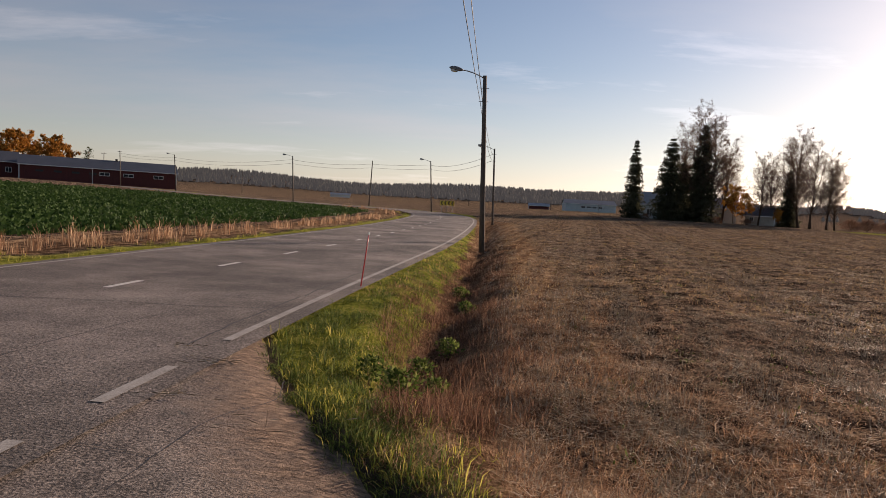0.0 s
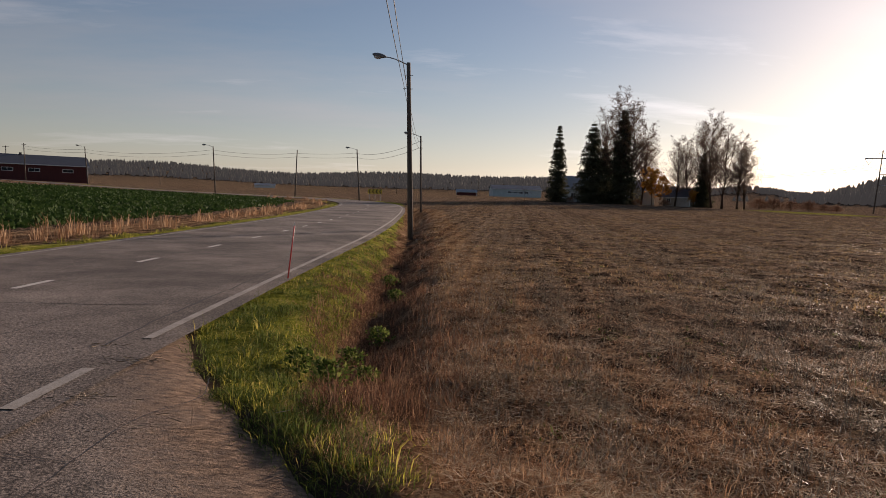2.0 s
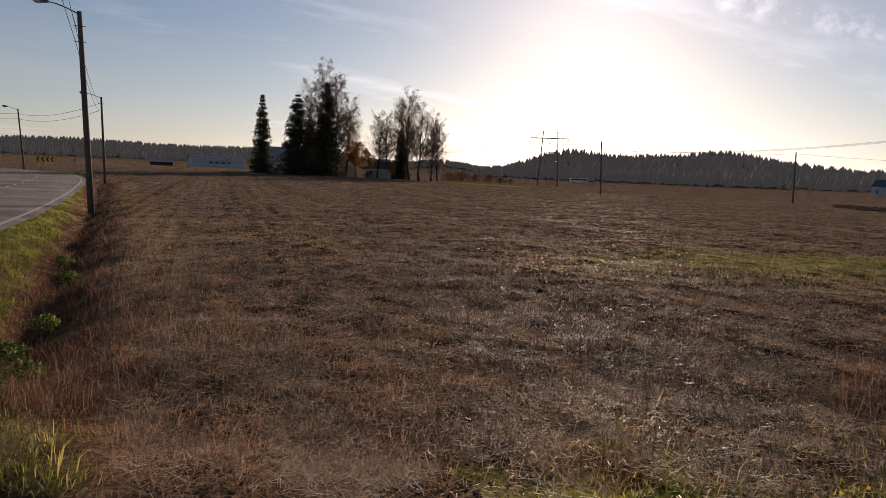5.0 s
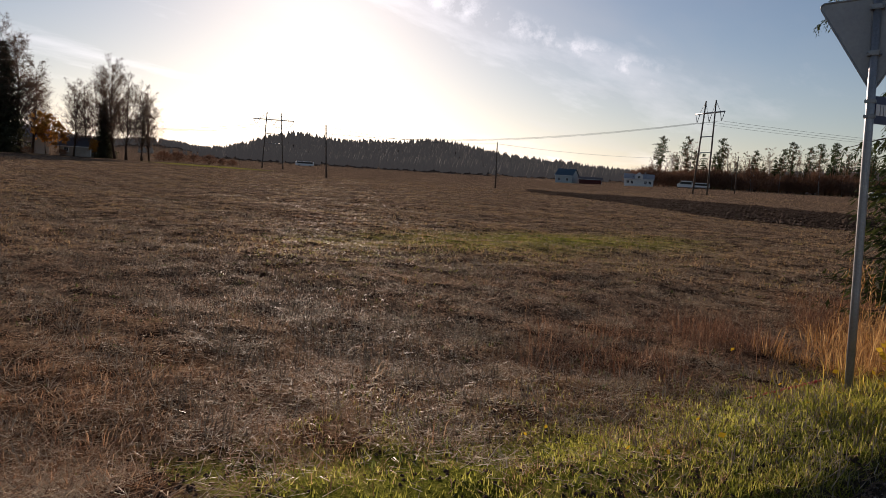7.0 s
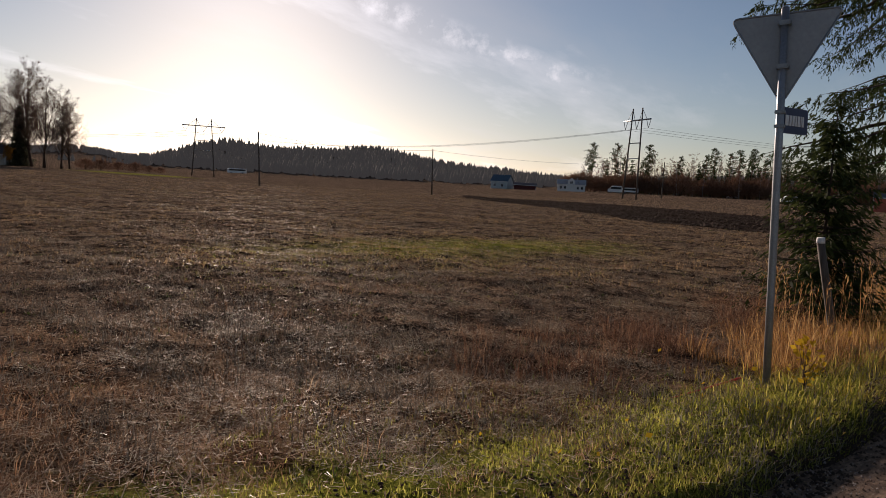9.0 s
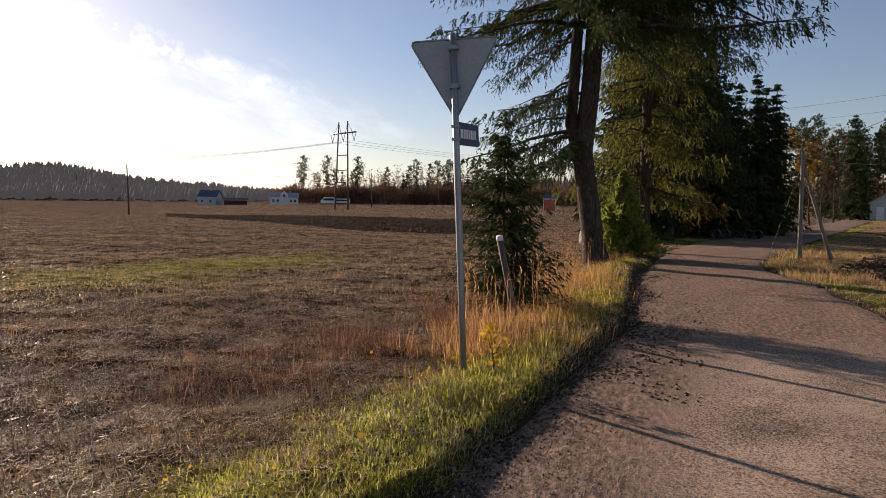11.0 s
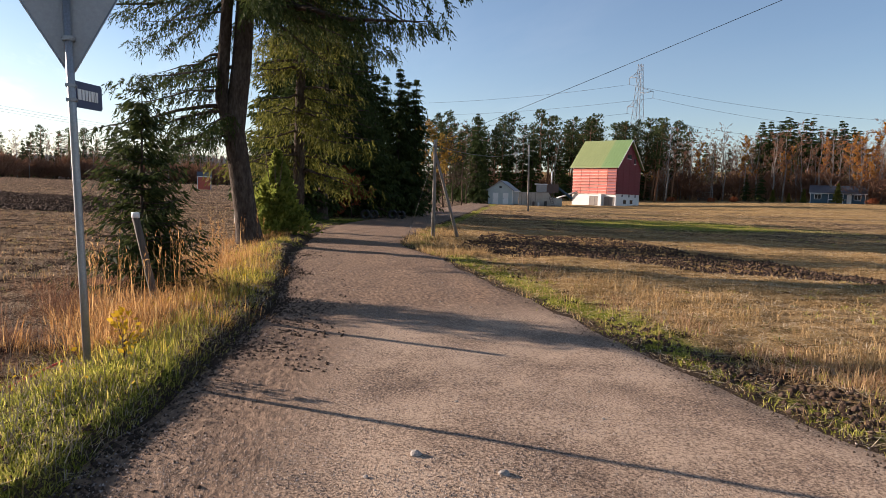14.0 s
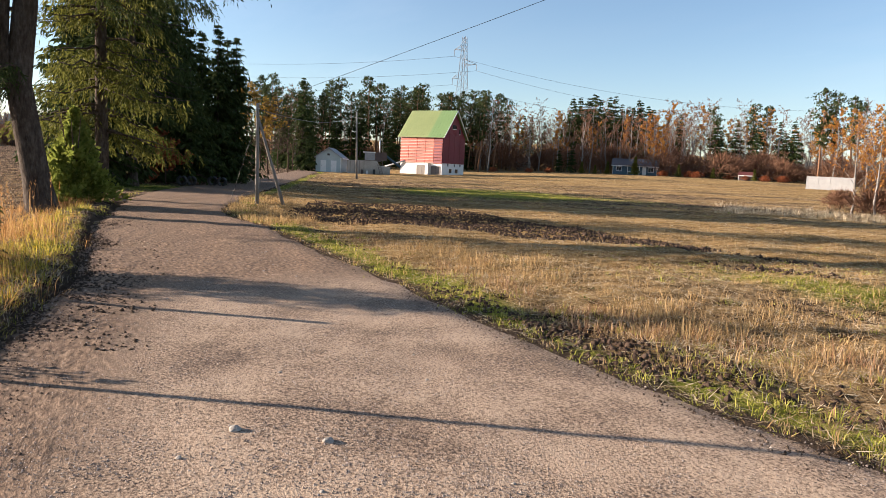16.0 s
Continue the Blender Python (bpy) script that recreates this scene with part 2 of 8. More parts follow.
M = {
    "asphalt": mat("asphalt", [(0.045, 0.038, 0.033), (0.128, 0.107, 0.092), (0.275, 0.232, 0.2)], 0.8, 0.35, 34, 1.0, 0.014, where="World", band=(0.4, 0.6), gloss=0.25),
    "gravel": mat("gravel_road", [(0.14, 0.11, 0.09), (0.25, 0.2, 0.17), (0.36, 0.3, 0.26)], 0.9, 0.5, 60, 0.9, 0.012, where="World"),
    "mud": mat("tracked_mud", [(0.05, 0.035, 0.026), (0.11, 0.08, 0.058)], 0.95, 3, 40, 1.0, 0.03, where="World"),
    "paint": mat("road_paint", [(0.13, 0.118, 0.106), (0.28, 0.258, 0.232), (0.42, 0.395, 0.36)], 0.8, 2.5, 45, 0.4, 0.003, where="World"),
    "paint_bright": mat("white_road_paint", [(0.28, 0.26, 0.24), (0.48, 0.46, 0.43), (0.62, 0.6, 0.57)], 0.8, 2.5, 45, 0.4, 0.003, where="World"),
    "tar": mat("crack_filler", [(0.012, 0.011, 0.011), (0.03, 0.027, 0.025)], 0.7, 3, 60, 0.3, where="World"),
    "pole_wood": mat("weathered_pole_wood", [(0.04, 0.03, 0.024), (0.1, 0.078, 0.06), (0.15, 0.12, 0.1)], 0.85, 2, 25, 0.5, 0.006, stretch=(1, 1, 0.12)),
    "grey_wood": mat("grey_weathered_wood", [(0.13, 0.115, 0.1), (0.27, 0.24, 0.21)], 0.85, 2, 30, 0.5, 0.006, stretch=(1, 1, 0.12)),
    "galv": mat("galvanised_steel", [(0.22, 0.23, 0.24), (0.36, 0.37, 0.38)], 0.45, 4, 60, 0.1, metal=0.7),
    "alu": mat("grey_aluminium_plate", [(0.28, 0.29, 0.3), (0.38, 0.39, 0.4)], 0.5, 2, 30, 0.1, metal=0.35),
    "wire": mat("dark_cable", [(0.015, 0.015, 0.016), (0.03, 0.03, 0.032)], 0.6, 4, 30, 0.0),
    "line_wire": mat("aluminium_conductor", [(0.1, 0.1, 0.105), (0.16, 0.16, 0.17)], 0.5, 4, 30, 0.0, metal=0.5),
    "lamp_grey": mat("dull_grey_lamp_housing", [(0.12, 0.125, 0.13), (0.2, 0.2, 0.21)], 0.5, 5, 40, 0.1),
    "glass": mat("window_glass", [(0.02, 0.025, 0.03), (0.04, 0.045, 0.05)], 0.06, 1, 5, 0.0),
    "lens": mat("milky_lamp_glass", [(0.45, 0.45, 0.43), (0.55, 0.55, 0.52)], 0.25, 3, 20, 0.0),
    "red_plastic": mat("red_plastic", [(0.5, 0.03, 0.03), (0.7, 0.06, 0.05)], 0.4, 5, 40, 0.05),
    "yellow": mat("yellow_sign_face", [(0.75, 0.5, 0.03), (0.85, 0.6, 0.05)], 0.5, 3, 20, 0.0),
    "black": mat("black_paint", [(0.012, 0.012, 0.012), (0.03, 0.03, 0.03)], 0.5, 3, 20, 0.0),
    "navy": mat("dark_blue_plate", [(0.02, 0.025, 0.07), (0.035, 0.04, 0.1)], 0.4, 3, 20, 0.0),
    "white": mat("white_paint", [(0.6, 0.6, 0.58), (0.8, 0.8, 0.78)], 0.6, 1.2, 18, 0.15),
    "white_wall": mat("white_rendered_wall", [(0.55, 0.54, 0.51), (0.74, 0.73, 0.7)], 0.85, 0.6, 15, 0.3, where="World"),
    "blue_grey_wall": mat("pale_blue_boards", [(0.33, 0.39, 0.4), (0.46, 0.52, 0.52)], 0.8, 0.8, 12, 0.3),
    "dark_blue_wall": mat("blue_painted_boards", [(0.035, 0.07, 0.1), (0.06, 0.11, 0.15)], 0.8, 0.8, 12, 0.3),
    "barn_red": mat("dark_red_boards", [(0.055, 0.012, 0.011), (0.11, 0.022, 0.018)], 0.85, 0.8, 10, 0.4, where="Object", stretch=(4, 4, 0.5)),
    "bright_red": mat("faded_red_cladding", [(0.34, 0.045, 0.04), (0.45, 0.095, 0.06), (0.54, 0.17, 0.09)], 0.65, 0.25, 9, 0.15, random_each=0.3),
    "louvre_rim": mat("bleached_slat_edge", [(0.5, 0.3, 0.24), (0.66, 0.46, 0.38)], 0.7, 0.5, 9, 0.1),
    "fence_white": mat("weathered_white_panels", [(0.3, 0.3, 0.3), (0.46, 0.46, 0.45)], 0.8, 0.8, 10, 0.1),
    "deep_red": mat("crimson_cladding", [(0.115, 0.01, 0.018), (0.18, 0.016, 0.027)], 0.6, 0.4, 9, 0.15, random_each=0.2),
    "roof_green": mat("green_sheet_roof", [(0.17, 0.21, 0.08), (0.24, 0.28, 0.11)], 0.5, 0.4, 10, 0.1),
    "roof_green_new": mat("fresh_green_sheet_roof", [(0.12, 0.2, 0.075), (0.17, 0.26, 0.1)], 0.45, 0.4, 10, 0.1),
    "roof_dark": mat("dark_grey_roof", [(0.045, 0.05, 0.06), (0.09, 0.095, 0.11)], 0.5, 0.5, 12, 0.2),
    "roof_grey": mat("grey_sheet_roof", [(0.2, 0.21, 0.22), (0.32, 0.33, 0.34)], 0.5, 0.5, 12, 0.1),
    "concrete": mat("stained_concrete", [(0.2, 0.18, 0.15), (0.38, 0.35, 0.3), (0.5, 0.46, 0.4)], 0.9, 0.7, 16, 0.4),
    "rust": mat("rusty_dark_steel", [(0.05, 0.04, 0.04), (0.13, 0.085, 0.07)], 0.7, 1.5, 20, 0.3),
    "stone": mat("grey_stone", [(0.2, 0.18, 0.16), (0.42, 0.39, 0.35)], 0.9, 9, 60, 0.4),
    "soil": mat("dark_ploughed_soil", [(0.025, 0.017, 0.012), (0.065, 0.044, 0.032), (0.11, 0.077, 0.057)], 0.95, 2, 18, 0.8, 0.03, island=0.5, where="World"),
    "crumbs": mat("crumbled_field_soil", [(0.04, 0.026, 0.019), (0.12, 0.078, 0.056)], 0.95, 2, 18, 0.6, 0.02, island=0.6, where="World"),
    "bark": mat("spruce_bark", [(0.02, 0.015, 0.012), (0.07, 0.054, 0.043), (0.14, 0.115, 0.095)], 0.95, 3, 14, 1.0, 0.06, stretch=(1, 1, 0.35)),
    "pine_bark": mat("pine_bark", [(0.12, 0.07, 0.045), (0.3, 0.16, 0.09)], 0.95, 0.4, 6, 0.5, 0.02),
    "birch_bark": mat("birch_bark", [(0.035, 0.03, 0.027), (0.2, 0.18, 0.16), (0.42, 0.39, 0.35)], 0.8, 1.5, 8, 0.2, stretch=(1, 1, 2.2)),
    "twig": mat("bare_twigs", [(0.045, 0.03, 0.022), (0.1, 0.068, 0.05)], 0.9, 1, 10, 0.0, island=0.5),
    "birch_twig": mat("fine_birch_twigs", [(0.065, 0.045, 0.034), (0.16, 0.112, 0.082)], 0.8, 1, 10, 0.0, island=0.5, leaf=0.45),
    "red_twig": mat("reddish_birch_twigs", [(0.11, 0.058, 0.036), (0.26, 0.145, 0.092)], 0.9, 0.3, 10, 0.0, island=0.5, random_each=0.3, leaf=0.2),
    "needles": mat("spruce_needles", [(0.016, 0.026, 0.01), (0.04, 0.058, 0.018), (0.085, 0.1, 0.028)], 0.7, 0.5, 6, 0.0, island=0.45, leaf=0.25, random_each=0.15),
    # lighter copy of needles: glare over the backlit farm spruces is put into the colour
    "needles_far": mat("farm_spruce_painted_glare", [(0.03, 0.032, 0.02), (0.07, 0.07, 0.042), (0.12, 0.115, 0.07)], 0.7, 0.5, 6, 0.0, island=0.45, leaf=0.4),
    # paler olive copy of needles: sun on the boughs is put into the colour
    "needles_light": mat("pale_needles_painted_sunlit", [(0.03, 0.04, 0.01), (0.11, 0.115, 0.023), (0.25, 0.23, 0.06)], 0.7, 0.5, 6, 0.0, island=0.45, leaf=0.42),
    "needles_pine": mat("pine_needles", [(0.026, 0.04, 0.016), (0.075, 0.092, 0.035)], 0.7, 0.5, 6, 0.0, island=0.5, leaf=0.3, random_each=0.2),
    "juniper": mat("juniper_green", [(0.07, 0.1, 0.018), (0.2, 0.23, 0.045), (0.36, 0.36, 0.09)], 0.7, 1, 8, 0.0, island=0.5, leaf=0.45),
    "orange_leaf": mat("orange_autumn_leaves", [(0.18, 0.07, 0.018), (0.4, 0.18, 0.035), (0.55, 0.3, 0.07)], 0.7, 0.5, 6, 0.0, island=0.6, leaf=0.4),
    "ochre_leaf": mat("ochre_autumn_leaves", [(0.1, 0.06, 0.012), (0.26, 0.16, 0.03), (0.36, 0.24, 0.05)], 0.7, 0.5, 6, 0.0, island=0.6, leaf=0.3),
    "russet_leaf": mat("russet_autumn_leaves", [(0.16, 0.05, 0.022), (0.32, 0.11, 0.05)], 0.7, 0.5, 6, 0.0, island=0.6, leaf=0.35),
    "yellow_leaf": mat("yellow_autumn_leaves", [(0.34, 0.22, 0.015), (0.58, 0.38, 0.03)], 0.6, 2, 10, 0.0, island=0.6, leaf=0.4),
    "grass_green": mat("green_grass", [(0.022, 0.044, 0.009), (0.075, 0.11, 0.022), (0.26, 0.28, 0.09)], 0.55, 0.4, 3, 0.0, island=0.85, leaf=0.5, where="World"),
    "grass_yellow": mat("yellowing_grass", [(0.1, 0.125, 0.016), (0.31, 0.3, 0.045), (0.62, 0.5, 0.15)], 0.6, 0.4, 3, 0.0, island=0.85, leaf=0.55, where="World"),
    "grass_dry": mat("dry_reddish_grass", [(0.1, 0.05, 0.03), (0.36, 0.2, 0.11), (0.74, 0.54, 0.34)], 0.7, 0.4, 3, 0.0, island=0.85, leaf=0.5, where="World"),
    "grass_brown": mat("dark_withered_stalks", [(0.05, 0.024, 0.016), (0.17, 0.085, 0.052), (0.42, 0.26, 0.16)], 0.7, 0.4, 3, 0.0, island=0.85, leaf=0.4, where="World"),
    "grass_rust": mat("rusty_matted_grass", [(0.07, 0.032, 0.018), (0.33, 0.175, 0.096), (0.72, 0.5, 0.31)], 0.7, 0.4, 3, 0.0, island=0.85, leaf=0.5, where="World"),
    "grass_gold": mat("golden_autumn_grass", [(0.16, 0.12, 0.02), (0.46, 0.34, 0.05), (0.74, 0.56, 0.14)], 0.65, 0.4, 3, 0.0, island=0.85, leaf=0.55, where="World"),
    "grass_orange": mat("tall_orange_grass", [(0.14, 0.065, 0.026), (0.46, 0.24, 0.085), (0.74, 0.5, 0.22)], 0.7, 0.4, 3, 0.0, island=0.85, leaf=0.5, where="World"),
    "straw": mat("bleached_straw", [(0.19, 0.135, 0.08), (0.48, 0.38, 0.24), (0.84, 0.72, 0.52)], 0.65, 0.4, 3, 0.0, island=0.85, leaf=0.25, where="World", gloss=0.1),
    "straw_shiny": mat("glossy_straw", [(0.24, 0.17, 0.11), (0.55, 0.42, 0.28), (0.8, 0.68, 0.5)], 0.5, 0.4, 3, 0.0, island=0.85, where="World", gloss=0.2),
    "grass_pale": mat("bleached_grass", [(0.16, 0.095, 0.042), (0.4, 0.265, 0.12), (0.66, 0.48, 0.25)], 0.9, 0.4, 3, 0.0, island=0.7, leaf=0.4, where="World"),
    "gravel_bits": mat("loose_grit", [(0.08, 0.06, 0.05), (0.24, 0.19, 0.16), (0.5, 0.43, 0.37)], 0.9, 2, 40, 0.0, island=0.8, where="World"),
    "grass_lush": mat("lush_short_grass", [(0.085, 0.11, 0.017), (0.36, 0.365, 0.056), (0.7, 0.62, 0.19)], 0.6, 0.6, 3, 0.0, island=0.75, leaf=0.55, where="World"),
    "needles_young": mat("young_spruce_needles", [(0.014, 0.024, 0.01), (0.042, 0.056, 0.018), (0.1, 0.11, 0.034)], 0.7, 0.5, 6, 0.0, island=0.45, leaf=0.3),
    "stubble": mat("dull_stubble", [(0.1, 0.077, 0.056), (0.28, 0.224, 0.16), (0.58, 0.49, 0.36)], 0.8, 0.4, 3, 0.0, island=0.7, leaf=0.03, where="World"),
    "beet": mat("beet_leaves", [(0.014, 0.034, 0.008), (0.035, 0.07, 0.017), (0.075, 0.12, 0.035)], 0.65, 0.6, 5, 0.0, island=0.7, leaf=0.25, where="World"),
    "far_wood": mat("far_conifers_haze_glow", [(0.022, 0.028, 0.02), (0.04, 0.044, 0.03), (0.065, 0.055, 0.04)], 0.9, 0.02, 0.3, 0.0, island=0.6, leaf=0.3, where="World"),
}


def ground_material():
    """Stubble field with dry grass, green growth, bare soil, beet rows, pale straw and mud, by land use."""
    m = bpy.data.materials.new("open_ground")
    m.use_nodes = True
    n, l = m.node_tree.nodes, m.node_tree.links
    shader = n["Principled BSDF"]
    at = n.new("ShaderNodeNewGeometry").outputs["Position"]

    def noise_tex(scale, detail=6, rough=0.6):
        tex = n.new("ShaderNodeTexNoise")
        tex.inputs["Scale"].default_value, tex.inputs["Detail"].default_value, tex.inputs["Roughness"].default_value = scale, detail, rough
        l.new(at, tex.inputs["Vector"])
        return tex.outputs["Fac"]

    def tones(fac, low, high, *colours):
        ramp = n.new("ShaderNodeValToRGB")
        stops = ramp.color_ramp.elements
        while len(stops) < len(colours):
            stops.new(0.5)
        for i, c in enumerate(colours):
            stops[i].position = low + (high - low) * i / (len(colours) - 1)
        for i, c in enumerate(colours):
            stops[i].color = (*c, 1)
        l.new(fac, ramp.inputs["Fac"])
        return ramp.outputs["Color"]

    def over(a, b, fac):
        mix = n.new("ShaderNodeMix")
        mix.data_type = "RGBA"
        l.new(a, mix.inputs["A"])
        l.new(b, mix.inputs["B"])
        l.new(fac, mix.inputs["Factor"])
        return mix.outputs["Result"]

    grain, patch, wide = noise_tex(26, 8, 0.75), noise_tex(2.0, 9, 0.75), noise_tex(0.12, 5)
    split = n.new("ShaderNodeMath")
    split.operation = "MULTIPLY_ADD"
    l.new(patch, split.inputs[0])
    split.inputs[1].default_value = 0.5
    spread = n.new("ShaderNodeMath")
    spread.operation = "MULTIPLY"
    l.new(grain, spread.inputs[0])
    spread.inputs[1].default_value = 0.5
    l.new(spread.outputs[0], split.inputs[2])
    fac = split.outputs[0]
    # the drill's rows, a little wavering, and the wider passes of the wheels
    across = n.new("ShaderNodeVectorMath")
    across.operation = "DOT_PRODUCT"
    across.inputs[1].default_value = (math.cos(radians(12)), -math.sin(radians(12)), 0)
    l.new(at, across.inputs[0])
    for length, amount, bend in ((0.62, 0.022, 5.0), (4.7, 0.018, 3.0)):
        phase, wave, share = n.new("ShaderNodeMath"), n.new("ShaderNodeMath"), n.new("ShaderNodeMath")
        sway = n.new("ShaderNodeMath")
        sway.operation, phase.operation, wave.operation, share.operation = "MULTIPLY", "MULTIPLY_ADD", "SINE", "MULTIPLY_ADD"
        l.new(wide, sway.inputs[0])
        sway.inputs[1].default_value = bend * 2
        l.new(across.outputs["Value"], phase.inputs[0])
        phase.inputs[1].default_value = 2 * math.pi / length
        l.new(sway.outputs[0], phase.inputs[2])
        l.new(phase.outputs[0], wave.inputs[0])
        l.new(wave.outputs[0], share.inputs[0])
        share.inputs[1].default_value = amount
        l.new(fac, share.inputs[2])
        fac = share.outputs[0]

    def strands(turn, length, breadth, low, high):
        """Straws lying one way: grain drawn out along the turned axis."""
        turned, drawn = n.new("ShaderNodeMapping"), n.new("ShaderNodeMapping")
        turned.inputs["Rotation"].default_value = (0, 0, radians(turn))
        drawn.inputs["Scale"].default_value = (1 / length, 1 / breadth, 1 / breadth)
        l.new(at, turned.inputs["Vector"])
        l.new(turned.outputs[0], drawn.inputs["Vector"])
        tex = n.new("ShaderNodeTexNoise")
        tex.inputs["Scale"].default_value, tex.inputs["Detail"].default_value = 1.0, 2
        l.new(drawn.outputs[0], tex.inputs["Vector"])
        cut = n.new("ShaderNodeMapRange")
        cut.inputs["From Min"].default_value, cut.inputs["From Max"].default_value = low, high
        l.new(tex.outputs["Fac"], cut.inputs["Value"])
        return cut.outputs[0]

    def math2(kind, a, b):
        node = n.new("ShaderNodeMath")
        node.operation = kind
        for i, v in enumerate((a, b)):
            if isinstance(v, float):
                node.inputs[i].default_value = v
            else:
                l.new(v, node.inputs[i])
        return node.outputs[0]

    straws = strands(20, 0.16, 0.012, 0.575, 0.63)
    for turn, length, breadth in ((75, 0.13, 0.011), (-38, 0.2, 0.014), (118, 0.34, 0.022)):
        straws = math2("MAXIMUM", straws, strands(turn, length, breadth, 0.575, 0.63))
    mats = n.new("ShaderNodeMapRange")
    mats.inputs["From Min"].default_value, mats.inputs["From Max"].default_value = 0.42, 0.6
    l.new(patch, mats.inputs["Value"])
    straws = math2("MULTIPLY", straws, mats.outputs[0])
    base = tones(fac, 0.44, 0.6, (0.012, 0.009, 0.007), (0.075, 0.053, 0.04), (0.29, 0.218, 0.156))
    base = over(base, tones(fac, 0.43, 0.61, (0.016, 0.012, 0.01), (0.15, 0.109, 0.083)), wide)
    base = over(base, tones(grain, 0.35, 0.65, (0.2, 0.13, 0.085), (0.62, 0.46, 0.31)), straws)
    layers = {
        ("use_a", 0): tones(fac, 0.4, 0.6, (0.035, 0.02, 0.012), (0.17, 0.1, 0.058), (0.46, 0.32, 0.19)),
        ("use_a", 1): tones(fac, 0.4, 0.6, (0.055, 0.07, 0.013), (0.19, 0.2, 0.034), (0.38, 0.35, 0.1)),
        ("use_a", 2): tones(fac, 0.35, 0.65, (0.016, 0.011, 0.009), (0.042, 0.029, 0.022), (0.075, 0.053, 0.04)),
        ("use_b", 0): tones(fac, 0.35, 0.65, (0.015, 0.03, 0.009), (0.04, 0.07, 0.02)),
        ("use_b", 1): tones(fac, 0.4, 0.6, (0.1, 0.064, 0.028), (0.3, 0.195, 0.086), (0.52, 0.37, 0.185)),
        ("use_b", 2): tones(fac, 0.35, 0.65, (0.05, 0.036, 0.027), (0.11, 0.082, 0.06)),
    }
    colour = base
    for use in ("use_a", "use_b"):
        attribute = n.new("ShaderNodeAttribute")
        attribute.attribute_name = use
        sep = n.new("ShaderNodeSeparateColor")
        l.new(attribute.outputs["Color"], sep.inputs[0])
        for i in range(3):
            # ragged borders: the land use is broken up by the patchy noise
            edge = n.new("ShaderNodeMath")
            edge.operation = "MULTIPLY_ADD"
            l.new(fac, edge.inputs[0])
            edge.inputs[1].default_value = 1.6
            l.new(sep.outputs[i], edge.inputs[2])
            cut = n.new("ShaderNodeMapRange")
            cut.inputs["From Min"].default_value, cut.inputs["From Max"].default_value = 1.15, 1.5
            l.new(edge.outputs[0], cut.inputs["Value"])
            colour = over(colour, layers[use, i], cut.outputs[0])
    l.new(colour, shader.inputs["Base Color"])
    shader.inputs["Roughness"].default_value, shader.inputs["Specular IOR Level"].default_value = 1.0, 0.0
    rel = n.new("ShaderNodeBump")
    rel.inputs["Strength"].default_value, rel.inputs["Distance"].default_value = 1.0, 0.09
    l.new(math2("ADD", fac, math2("MULTIPLY", straws, 0.12)), rel.inputs["Height"])
    l.new(rel.outputs[0], shader.inputs["Normal"])
    return m


M["ground"] = ground_material()


